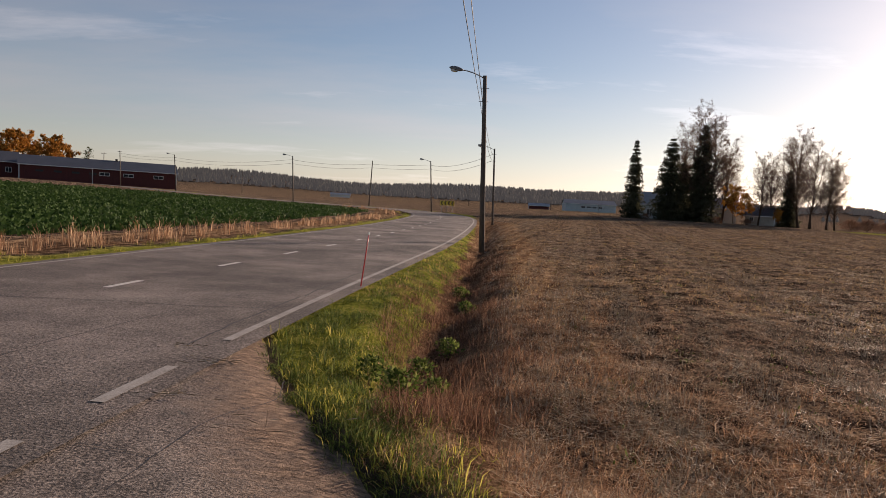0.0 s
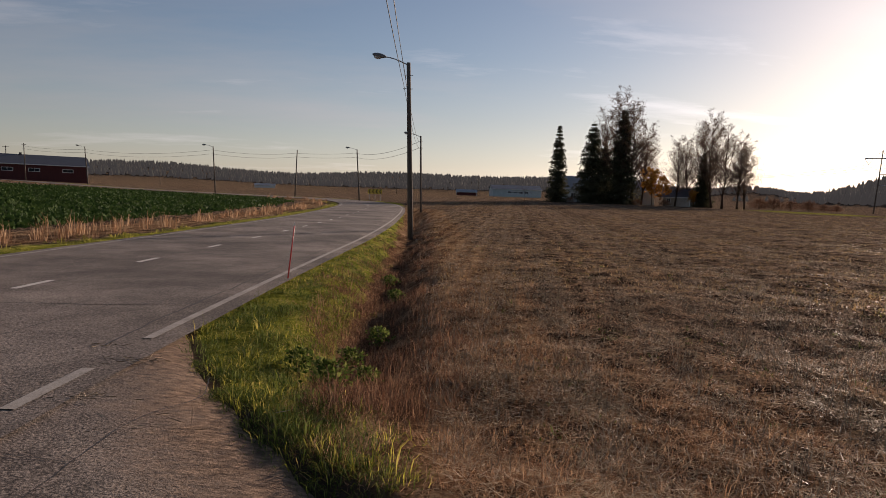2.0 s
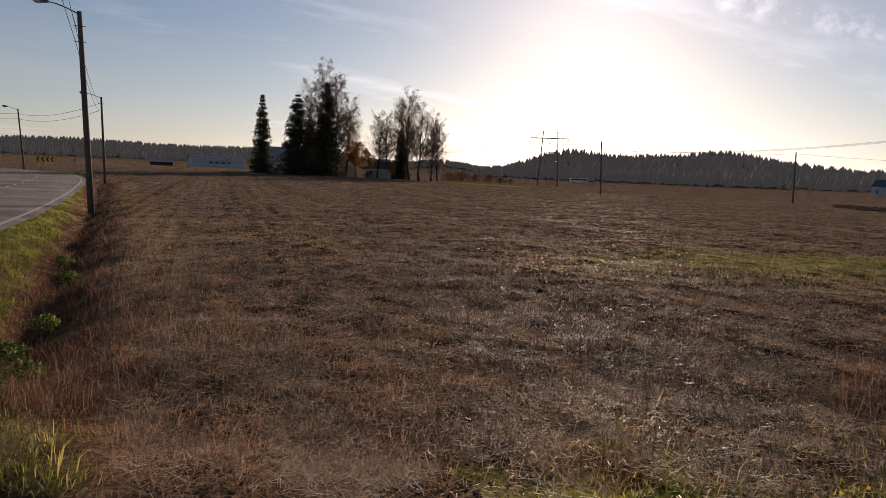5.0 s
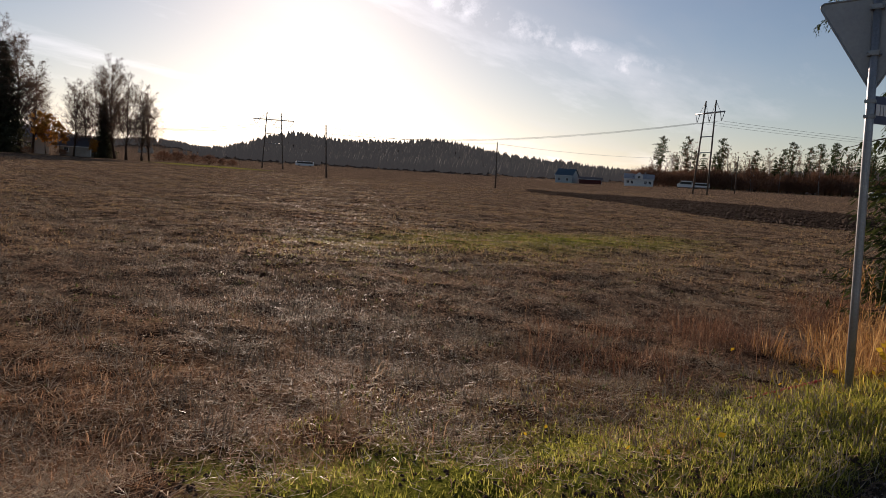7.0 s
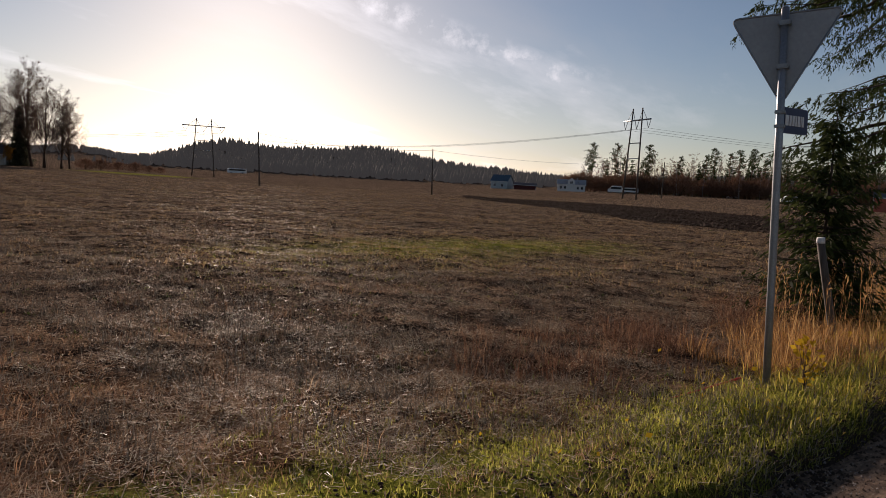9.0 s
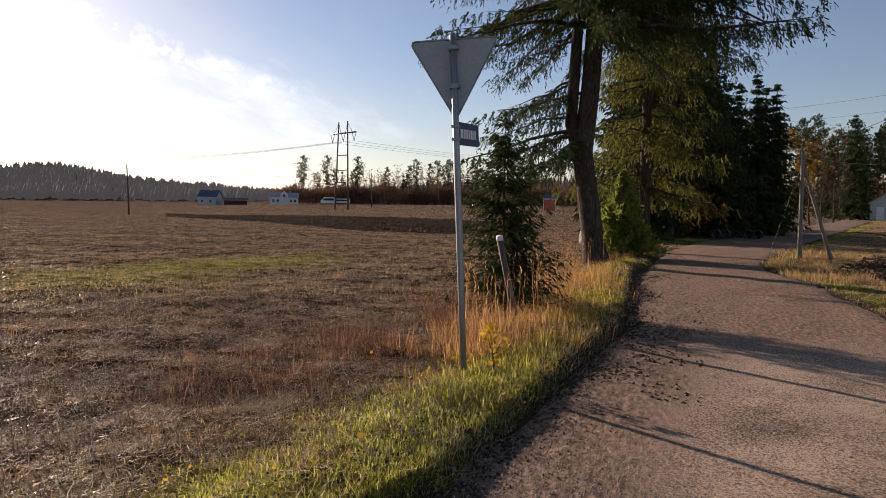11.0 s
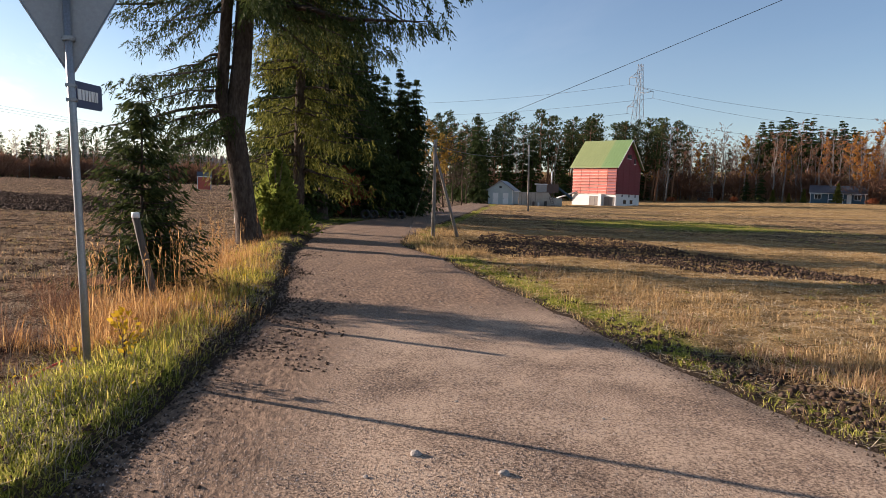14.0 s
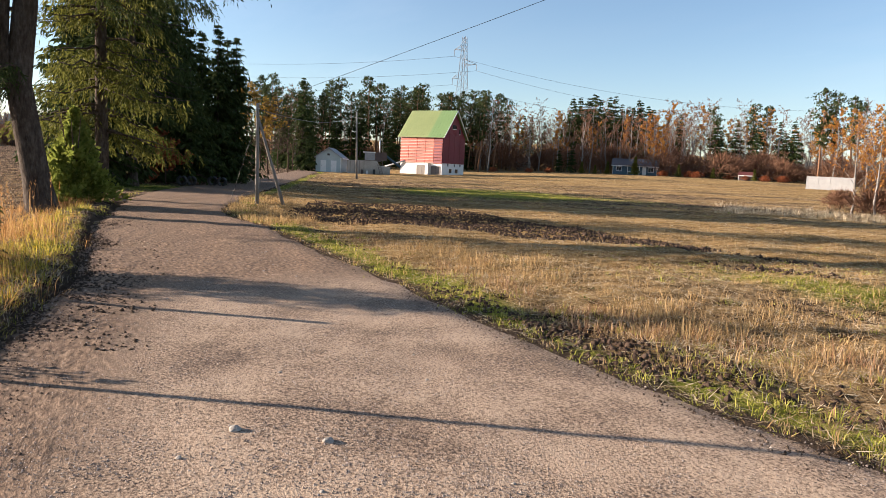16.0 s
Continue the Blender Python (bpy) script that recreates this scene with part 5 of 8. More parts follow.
golden = broadleaf("maple_tree", 9.0, 3.4, 18, 7, 4, 32, bark="twig", leaves="ochre_leaf", leaf_n=1500, leaf_size=0.3, label="thinning tree with golden yellow leaves near the spruces")
stand(golden, 111.3, 78)
grey_alder = broadleaf("bare_alder", 8.0, 2.8, 16, 8, 6, 33, bark="twig", fine="twig", label="bare brown alder with fine dense twigs")
for b, r, s in ((112.6, 80, 1.0), (113.4, 92, 0.9), (114.6, 98, 0.8), (112.0, 96, 0.95)):
    again(grey_alder, b, r, b * 9, s)
stand(grey_alder, 114.2, 88, 30, 0.9)

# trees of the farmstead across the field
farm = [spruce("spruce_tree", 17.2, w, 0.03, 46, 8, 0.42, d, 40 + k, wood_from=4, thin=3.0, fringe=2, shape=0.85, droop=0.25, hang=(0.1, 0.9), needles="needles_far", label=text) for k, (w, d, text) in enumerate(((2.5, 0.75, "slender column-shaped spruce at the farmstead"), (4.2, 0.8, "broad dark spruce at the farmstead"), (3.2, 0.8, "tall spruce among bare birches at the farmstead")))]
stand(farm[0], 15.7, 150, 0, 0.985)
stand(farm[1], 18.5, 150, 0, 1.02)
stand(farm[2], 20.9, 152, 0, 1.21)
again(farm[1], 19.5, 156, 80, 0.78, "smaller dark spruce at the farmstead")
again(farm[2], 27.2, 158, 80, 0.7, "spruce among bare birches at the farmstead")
birch = [broadleaf("birch_tree", 20, 4.3, 44, 12, 11, 50 + k, bark="twig", trunks=2, fine="birch_twig", thick=0.95, up=1.7, low=0.16, label="tall bare birch with fine hanging twigs") for k in range(3)]
for k, (b, r, s) in enumerate(((20.5, 152, 1.17), (21.8, 154, 1.08), (19.6, 158, 1.0), (28.0, 156, 0.97), (28.7, 152, 0.85), (29.8, 153, 0.72), (25.2, 158, 0.72), (26.1, 160, 0.74), (27.6, 162, 0.9), (30.3, 158, 0.68), (22.6, 160, 0.9))):
    tagged(stand(birch[k], b, r, 50 * k, s) if k < 3 else again(birch[k % 3], b, r, 50 * k, s), group="birches at the farmstead")
rowan = broadleaf("rowan_tree", 7.5, 3.2, 18, 8, 5, 60, bark="twig", leaves="orange_leaf", leaf_n=2200, leaf_size=0.34, label="bushy tree with rusty orange leaves at the farmstead")
stand(rowan, 23.4, 152)
again(rowan, 24.3, 156, 70, 0.8)
again(rowan, 26.6, 150, 20, 0.45)
apple = broadleaf("apple_tree", 3.0, 1.8, 10, 7, 5, 61, bark="twig", up=0.6, label="small bare apple tree at the field's edge", low=0.35)
stand(apple, 13.0, 148)
brush = bushy("brushwood", 2.6, 6.0, 1000, 62, "red_twig", "low tangle of bare brownish brushwood", 1.0, blade=0.03)
for k, (b, r, s) in enumerate(((31.4, 165, 0.75), (32.4, 170, 0.8), (33.6, 176, 0.7), (34.8, 180, 0.75), (35.8, 182, 0.55), (22.3, 148, 0.4), (24.4, 149, 0.4), (16.8, 149, 0.35))):
    again(brush, b, r, 77 * k, s)
stand(brush, 36.6, 184, 0, 0.5)
autumn = broadleaf("aspen_tree", 11, 4.5, 22, 8, 6, 63, bark="twig", leaves="orange_leaf", leaf_n=8000, leaf_size=0.34, label="wide tree in orange autumn leaf behind the red barn")
stand(autumn, -31.0, 205)
again(autumn, -32.8, 210, 90, 1.05)
again(autumn, -29.8, 214, 40, 0.85)
again(autumn, -31.9, 216, 140, 1.1)
again(autumn, -30.4, 203, 200, 0.75)

# woods behind the red tower barn and round the plain
pines = [pine("pine_tree", 20, 2.1, 70 + k, "tall forest pine with a bare reddish stem") for k in range(3)]
reds = [broadleaf("birch_tree", 17, 3.0, 19, 7, 8, 75 + k, fine="red_twig", up=1.5, low=0.15, thick=2.1, label="slender bare birch with reddish-brown twigs") for k in range(3)]
goldb = broadleaf("birch_tree", 16, 2.8, 18, 8, 6, 79, fine="red_twig", leaves="orange_leaf", leaf_n=2200, leaf_size=0.26, up=1.3, low=0.3, label="slender birch with a few orange leaves")
wr = np.random.default_rng(90)
placed = set()


def wood(b0, b1, r0, r1, count, kinds, sizes, group):
    """A stand of separate trees between two bearings and distances."""
    for i in range(count):
        kind = kinds[wr.integers(len(kinds))]
        b, r = b0 + (b1 - b0) * (i + wr.random()) / count, wr.uniform(r0, r1)
        s = wr.uniform(*sizes)
        src = kind
        if src.name in placed:
            ob = again(src, b, r, wr.uniform(0, 360), s)
        else:
            placed.add(src.name)
            ob = stand(src, b, r, wr.uniform(0, 360), s)
        ob["group"] = group


wood(111.5, 131.5, 158, 178, 56, pines + [far_spruce[2], reds[0]], (0.8, 1.08), "woods behind the barn")
wood(110, 133, 178, 215, 60, pines + reds + [far_spruce[1], far_spruce[0]], (0.75, 1.0), "woods behind the barn")
wood(129, 147, 172, 200, 60, reds + [reds[0], reds[1], goldb], (0.7, 1.0), "birch wood behind the field")
wood(129, 147, 200, 226, 36, far_spruce + reds, (0.8, 1.05), "birch wood behind the field")
wood(137.6, 144.4, 203, 222, 32, far_spruce, (1.1, 1.45), "birch wood behind the field")
wood(144, 165, 186, 206, 44, reds + [goldb, pines[2], far_spruce[2]], (0.85, 1.15), "trees beyond the field")
wood(144, 168, 206, 240, 44, reds + [goldb, pines[0], far_spruce[1]], (0.85, 1.2), "trees beyond the field")
wood(71.5, 99, 330, 400, 110, far_spruce + reds + reds + pines, (0.8, 1.3), "far wood behind the pylon")
wood(77, 99, 300, 330, 24, reds + reds + [far_spruce[1]], (0.6, 0.8), "far wood behind the pylon")
wood(76, 99, 335, 400, 60, [far_spruce[0], far_spruce[1], far_spruce[2], reds[0], reds[2]], (0.85, 1.3), "far wood behind the pylon")
for k in range(70):
    b = 110 + 62 * (k + wr.random()) / 70
    again(brush, b, wr.uniform(174, 196), wr.uniform(0, 360), wr.uniform(1.0, 2.2), "bare reddish undergrowth at the wood's edge")
for k in range(44):
    again(brush, 70 + 28 * (k + wr.random()) / 44, wr.uniform(305, 330), wr.uniform(0, 360), wr.uniform(1.8, 2.9), "bare undergrowth at the edge of a far wood")
again(pines[1], 156.5, 165, 10, 1.02, "tall pine with a rounded crown beyond the field")
again(goldb, 157.6, 172, 10, 1.05)
again(far_spruce[2], 149.9, 176, 10, 0.62, "single green spruce in front of bare birches")
again(far_spruce[1], 138.0, 168, 10, 0.55, "single green spruce in front of bare birches")
again(far_spruce[1], 137.0, 170, 100, 0.48, "single green spruce in front of bare birches")
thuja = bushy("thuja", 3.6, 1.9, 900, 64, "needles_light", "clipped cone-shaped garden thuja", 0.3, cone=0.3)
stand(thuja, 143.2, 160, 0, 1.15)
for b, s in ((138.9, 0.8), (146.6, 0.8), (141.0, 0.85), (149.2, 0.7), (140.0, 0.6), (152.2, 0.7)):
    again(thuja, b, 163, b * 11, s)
hedge = bushy("garden_shrub", 1.3, 3.0, 600, 65, "russet_leaf", "low russet garden shrub along the field", 0.3, blade=0.2)
stand(hedge, 148.0, 160)
for k, b in enumerate((134.5, 136.2, 145.4, 147.4, 150.4, 151.6, 153.0, 154.2, 158.2, 131.5)):
    again(hedge, b, 162 + 3 * (k % 3), 50 * k, 0.7 + 0.1 * (k % 4))
side_birch = broadleaf("young_birch", 6.2, 1.5, 16, 7, 6, 66, fine="red_twig", leaves="orange_leaf", leaf_n=700, leaf_size=0.12, up=1.5, low=0.25, label="young birch with white stem and few orange leaves")
for k, (b, r, s) in enumerate(((158.6, 52, 1.0), (159.5, 54, 1.1), (160.3, 51, 1.05), (161.2, 55, 1.2), (162.3, 52, 1.0), (163.4, 56, 1.1))):
    tagged(stand(side_birch, b, r, 0, s) if k == 0 else again(side_birch, b, r, 60 * k, s), group="young birches at the ditch")
side_brush = bushy("brushwood", 1.5, 3.0, 1200, 67, "red_twig", "low reddish brushwood under young birches", 0.6, blade=0.04)
stand(side_brush, 160.0, 52)
again(side_brush, 162.0, 53, 60, 1.2)
again(side_brush, 158.0, 60, 60, 0.8)


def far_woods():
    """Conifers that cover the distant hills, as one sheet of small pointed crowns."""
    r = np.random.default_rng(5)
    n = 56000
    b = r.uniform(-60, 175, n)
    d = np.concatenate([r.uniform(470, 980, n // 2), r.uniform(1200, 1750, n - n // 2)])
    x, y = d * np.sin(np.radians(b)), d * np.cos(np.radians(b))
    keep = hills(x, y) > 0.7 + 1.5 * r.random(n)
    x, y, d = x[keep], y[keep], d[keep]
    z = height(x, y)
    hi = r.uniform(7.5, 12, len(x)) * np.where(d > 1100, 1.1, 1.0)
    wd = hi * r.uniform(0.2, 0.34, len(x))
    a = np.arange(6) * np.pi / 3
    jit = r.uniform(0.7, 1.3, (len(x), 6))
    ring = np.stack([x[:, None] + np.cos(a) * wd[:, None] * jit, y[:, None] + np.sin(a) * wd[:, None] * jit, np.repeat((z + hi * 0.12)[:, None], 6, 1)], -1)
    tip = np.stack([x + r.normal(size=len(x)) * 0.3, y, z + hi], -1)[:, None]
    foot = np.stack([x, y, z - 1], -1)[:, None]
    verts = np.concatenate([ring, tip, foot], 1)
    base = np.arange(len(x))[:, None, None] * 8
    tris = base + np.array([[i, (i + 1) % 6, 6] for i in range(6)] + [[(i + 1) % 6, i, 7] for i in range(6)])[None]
    return tagged(new("backdrop", tri_mesh("backdrop", verts, tris, "far_wood")), "wooded hills along the horizon, haze painted in as a glow", "distant hills", kind="structure")


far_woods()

# ---- poles, lamps and wires ----
EYE_Z = 1.67


def top_at(bearing, elevation, r):
    x, y = polar(bearing, r)
    return np.array([x, y, EYE_Z + r * math.tan(radians(elevation))])


def wire_between(name, a, b, sag, radius, material, label, n=16):
    a, b = np.asarray(a, float), np.asarray(b, float)
    s = np.linspace(0, 1, n)[:, None]
    path = a + (b - a) * s - np.array([0, 0, 1]) * (4 * sag * s * (1 - s))
    h = Heap()
    h.tube(path, np.full(n, radius), 4)
    return tagged(new(name, h.mesh(name, material)), label, "cable")


def pole_at(name, b0, b1, elevation, r, radius=0.11, label="", lamp=None, cross=0.0, brace=None, group="", wood="pole_wood"):
    """A wooden pole from its foot to its top, with what it carries."""
    foot = np.array(on(*polar(b0, r)))
    top = top_at(b1, elevation, r)
    ob = thing(name, foot, 0, label, "street lamp" if lamp is not None else "utility pole", group)
    d = top - foot
    heap_part("pole", rod((0, 0, -0.3), d, radius * 1.15, radius * 0.75, 10), wood, ob, smooth=True)
    high = d[2]
    if lamp is not None:
        way = np.array([math.cos(lamp), math.sin(lamp), 0.0])
        s = np.linspace(0, 1, 6)[:, None]
        arm = Heap()
        start = d - [0, 0, 0.12]
        arm.tube(start + way * 1.0 * s + np.array([0, 0, 1]) * (0.1 * np.sin(s * 2.2) + 0.22 * s), np.full(6, 0.025), 6)
        heap_part("arm", arm, "galv", ob, smooth=True)
        end = start + way * 1.0 + [0, 0, 0.08 + 0.22]
        head = Heap()
        s = np.linspace(0, 1, 7)[:, None]
        head.tube(end + way * 0.62 * s + np.array([0, 0, 0.08]) * s, np.array([0.035, 0.075, 0.1, 0.11, 0.105, 0.085, 0.03]), 8)
        lampo = heap_part("lamp_head", head, "lamp_grey", ob, "grey tapered lamp head", smooth=True)
        bowl = Heap()
        bowl.tube(end + way * (0.2 + 0.36 * s) + np.array([0, 0, -0.035]), np.array([0.02, 0.06, 0.078, 0.082, 0.078, 0.06, 0.02]), 8)
        heap_part("lamp_glass", bowl, "lens", lampo, "milky lamp glass", smooth=True)
    for k, zz in enumerate((0.55, 1.15) if high > 5 else (0.2,)):
        ins = rod(d - [0.22, 0.0, zz], d - [-0.22, 0.0, zz], 0.014, 0.014, 6)
        heap_part("bracket", ins, "galv", ob)
    if cross:
        heap_part("cross_arm", rod(d - [cross, 0, 0.25], d + [cross, 0, -0.25], 0.05, 0.05, 6), "grey_wood", ob)
    if brace is not None:
        heap_part("brace_pole", rod(np.array(brace) - [0, 0, 0.2], d * 0.88, radius, radius * 0.7, 8), wood, ob, "leaning brace pole", smooth=True)
    return ob, top


LEFT = math.pi
lamp_label = "tall brown wooden street lamp with grey head"
tops = {}
for key, b0, b1, e, r, text in (("a", 3.5, 2.9, 10.8, 30.7, lamp_label + " in dry grass"), ("b", 4.2, 4.0, 4.93, 64, lamp_label), ("c", -1.1, -1.4, 3.6, 98, lamp_label), ("d", -12.8, -13.0, 3.3, 110, lamp_label), ("e", -22.0, -22.2, 2.75, 150, lamp_label)):
    _, tops[key] = pole_at("street_lamp", b0, b1, e, r, 0.12 if r < 40 else 0.1, text, lamp=LEFT + 0.1, group="street lamps along the road")
for key, b0, b1, e, r, c in (("p", -6.5, -6.35, 3.35, 112, 0.0), ("q", -26.0, -26.1, 2.75, 165, 0.5), ("s", -27.2, -27.2, 2.5, 200, 0.8), ("t", -17.0, -17.0, 2.0, 240, 0.0), ("u", 2.0, 2.0, 1.9, 260, 0.0), ("v", 9.0, 9.0, 1.75, 260, 0.6)):
    _, tops[key] = pole_at("utility_pole", b0, b1, e, r, 0.1, "brown wooden utility pole beside the road", cross=c, group="wooden poles along the road")
_, tops["f"] = pole_at("utility_pole", 44.2, 44.0, 3.5, 104, 0.11, "wooden utility pole with a leaning brace in the field", brace=(0.9, 0.9, 0), group="wooden poles across the field")
_, tops["g"] = pole_at("utility_pole", 58.6, 58.5, 2.98, 102, 0.1, "brown wooden utility pole in the stubble field", group="wooden poles across the field")
_, tops["h"] = pole_at("utility_pole", 77.7, 77.7, 2.82, 143, 0.11, "brown wooden utility pole in the stubble field", group="wooden poles across the field")
lane_foot = on(*polar(111.8, 26.8))
brace_foot = on(*polar(114.0, 27.2))
_, tops["l"] = pole_at("utility_pole", 111.8, 111.7, 4.55, 26.8, 0.075, "grey wooden utility pole with brace and stay wire", brace=(brace_foot[0] - lane_foot[0], brace_foot[1] - lane_foot[1], 0), wood="grey_wood")
_, tops["m"] = pole_at("utility_pole", 119.9, 119.7, 4.5, 74, 0.1, "thin grey wooden utility pole by the farm lane", wood="grey_wood")
_, tops["n"] = pole_at("utility_pole", -171.5, -171.5, 25.4, 14.2, 0.12, "brown wooden utility pole beside the junction")
_, tops["o"] = pole_at("utility_pole", 92.6, 92.6, 2.7, 150, 0.1, "wooden utility pole behind the lane", cross=0.5)
wire_label = "dark sagging overhead cable between wooden poles"
down = np.array([0, 0, 0.6])
for a, b, sag in (("n", "a", 0.45), ("a", "b", 0.5), ("b", "c", 0.6), ("c", "p", 0.15), ("p", "d", 0.4), ("d", "e", 0.7), ("e", "q", 0.3)):
    for k, dz in enumerate((0.55, 1.15)):
        thick = 0.012 if a in "na" else 0.016
        wire_between("overhead_cable", tops[a] - [0.15 + (0.25 * k - 0.45) * (a == "n"), 0, dz], tops[b] - [0.15, 0, dz], sag, thick, "wire", wire_label)
wire_between("overhead_cable", tops["n"] - [-0.35, 0, 0.75], tops["a"] - [0.1, 0, 0.7], 0.65, 0.009, "wire", wire_label)
for a, b, sag in (("f", "g", 0.8), ("g", "h", 1.0), ("h", "o", 1.0), ("l", "m", 0.7)):
    wire_between("overhead_cable", tops[a] - [0, 0, 0.2], tops[b] - [0, 0, 0.2], sag, 0.016, "wire", wire_label)
wire_between("overhead_cable", tops["l"] - [0, 0, 0.1], tops["n"] - [0, 0, 0.1], 0.08, 0.007, "wire", wire_label)
wire_between("overhead_cable", tops["m"] - [0, 0, 0.2], np.array(on(*polar(118.8, 109))) + [0, 0, 3.2], 0.3, 0.014, "wire", wire_label)
wire_between("stay_wire", tops["l"] - [0, 0, 0.5], np.array(on(*polar(109.7, 27.4))), 0.0, 0.008, "wire", "thin steel stay wire of a wooden pole")


def h_pylon(b0, r0, b1, r1, high, tilt, label):
    """A portal pylon: two leaning legs, top beam with V-shaped braces, and a lower beam."""
    f0, f1 = np.array(on(*polar(b0, r0))), np.array(on(*polar(b1, r1)))
    ob = thing("power_pylon", f0, 0, label, "pylon")
    span = f1 - f0
    span[2] = 0
    u = span / np.linalg.norm(span)
    w = np.linalg.norm(span)
    inward = 0.17 * w
    t0, t1 = u * inward + [0, 0, high], u * (w - inward) + [0, 0, high]
    t0, t1 = t0 + u * tilt, t1 + u * tilt
    g1 = np.array([0, 0, f1[2] - f0[2]])
    heap_part("leg", rod((0, 0, -0.5), t0, 0.17, 0.11), "pole_wood", ob, smooth=True)
    heap_part("leg", rod(span + g1 - [0, 0, 0.5], t1, 0.17, 0.11), "pole_wood", ob, smooth=True)
    beam_z = high * 0.87
    mid = (t0 + t1) / 2
    mid[2] = beam_z
    reach = w * 0.95
    heap_part("beam", rod(mid - u * reach, mid + u * reach, 0.13, 0.13), "galv", ob)
    for zz in (0.45, 0.62):
        a, b = t0 * zz, span + (t1 - span) * zz
        if zz == 0.62 or w > 3:
            heap_part("cross_beam", rod(a, b, 0.09, 0.09), "galv", ob)
    ends = []
    for k in (-0.85, 0.0, 0.85):
        p = mid + u * reach * k
        ends.append(f0 + p - [0, 0, 1.5])
        for q in (-0.16, 0.16):
            heap_part("insulator", rod(p + u * reach * q, p - [0, 0, 1.5], 0.05, 0.05, 5), "lamp_grey", ob)
    for t_, s_ in ((t0, 1), (t1, -1)):
        for q in (-1, 1):
            heap_part("stay", rod(t_ - [0, 0, 0.2], mid + u * reach * (-0.45 * s_ + 0.28 * q), 0.04, 0.04, 5), "galv", ob)
    return ends


p1 = h_pylon(38.9, 190, 40.6, 190, 15.2, 0.0, "slim portal pylon with two legs beyond the field")
p2 = h_pylon(74.6, 124, 75.7, 121, 15.8, 0.5, "leaning portal pylon with two legs in the field")
p0 = [np.array([*polar(b, 290), 17.0]) for b in (17.5, 18.0, 18.5)]
p4 = [np.array([*polar(b, 240), 18.0]) for b in (113.0, 113.8, 114.6)]
line_label = "high-voltage conductor of the overhead power line"
for a, b, c, d in zip(p0, p1, p2, p4):
    wire_between("power_line", a, b, 4.5, 0.03, "line_wire", line_label, 24)
    wire_between("power_line", b, c, 3.5, 0.018, "line_wire", line_label, 24)
    wire_between("power_line", c, d, 4.0, 0.018, "line_wire", line_label, 24)


def lattice_pylon(b, r, high):
    foot = np.array(on(*polar(b, r)))
    ob = thing("lattice_pylon", foot, 20, "tall grey steel lattice pylon behind the trees", "pylon")
    legs, braces = Heap(), Heap()
    wid = lambda z: np.interp(z / high, [0, 0.65, 1], [3.0, 1.0, 0.45])
    levels = np.linspace(0, high, 17)
    for sx, sy in ((1, 1), (1, -1), (-1, -1), (-1, 1)):
        legs.tube(np.array([[sx * wid(z), sy * wid(z), z] for z in levels]), np.full(17, 0.07), 4)
    for z0, z1 in zip(levels[:-1], levels[1:]):
        for (ax, ay), (bx, by) in (((1, 1), (1, -1)), ((1, -1), (-1, -1)), ((-1, -1), (-1, 1)), ((-1, 1), (1, 1))):
            rod((ax * wid(z0), ay * wid(z0), z0), (bx * wid(z1), by * wid(z1), z1), 0.03, 0.03, 4, braces)
            rod((bx * wid(z0), by * wid(z0), z0), (ax * wid(z1), ay * wid(z1), z1), 0.03, 0.03, 4, braces)
    tips = []
    for zf, reach, side in ((0.9, 3.2, 1), (0.78, 4.2, -1), (0.68, 3.4, 1)):
        z, arms = high * zf, Heap()
        for q in (-1, 1):
            rod((side * wid(z), q * wid(z), z), (side * reach, 0, z + 0.2), 0.06, 0.05, 4, arms)
            rod((side * wid(z + 1.4), q * wid(z + 1.4), z + 1.4), (side * reach, 0, z + 0.2), 0.06, 0.05, 4, arms)
        rod((side * reach, 0, z + 0.2), (side * reach, 0, z - 1.6), 0.07, 0.07, 5, arms)
        heap_part("arm_frame", arms, "lamp_grey", ob)
        tips.append(Vector((side * reach, 0, z - 1.6)))
    heap_part("leg_frame", legs, "lamp_grey", ob)
    heap_part("lattice", braces, "lamp_grey", ob)
    bpy.context.view_layer.update()
    return [np.array(ob.matrix_world @ p) for p in tips]


for k, p in enumerate(lattice_pylon(128.5, 190, 35.5)):
    wire_between("power_line", np.array([*polar(92 + k, 260), 36.0 - 3 * k]), p, 5.0, 0.03, "line_wire", line_label, 24)
    wire_between("power_line", p, np.array([*polar(163 + k, 240), 27.0 - 4 * k]), 6.0, 0.03, "line_wire", line_label, 24)

# ---- beside the roads ----
stake = thing("marker_stake", on(-1.45, 12.9), 0, "thin red plastic marker stake leaning at the road's edge", "stake")
heap_part("shaft", rod((0, 0, -0.2), (0.13, 0.0, 1.02), 0.014, 0.011, 8), "red_plastic", stake, smooth=True)
heap_part("tip", rod((0.13, 0, 1.02), (0.134, 0, 1.07), 0.012, 0.008, 8), "white", stake)
fallen = thing("marker_stake", on(6.35, 0.95, 0.0), 0, "red plastic marker stake lying flat in the grass", "stake")
heap_part("shaft", rod((-0.55, 0.25, 0.03), (0.5, -0.2, 0.07), 0.013, 0.011, 8), "red_plastic", fallen, smooth=True)


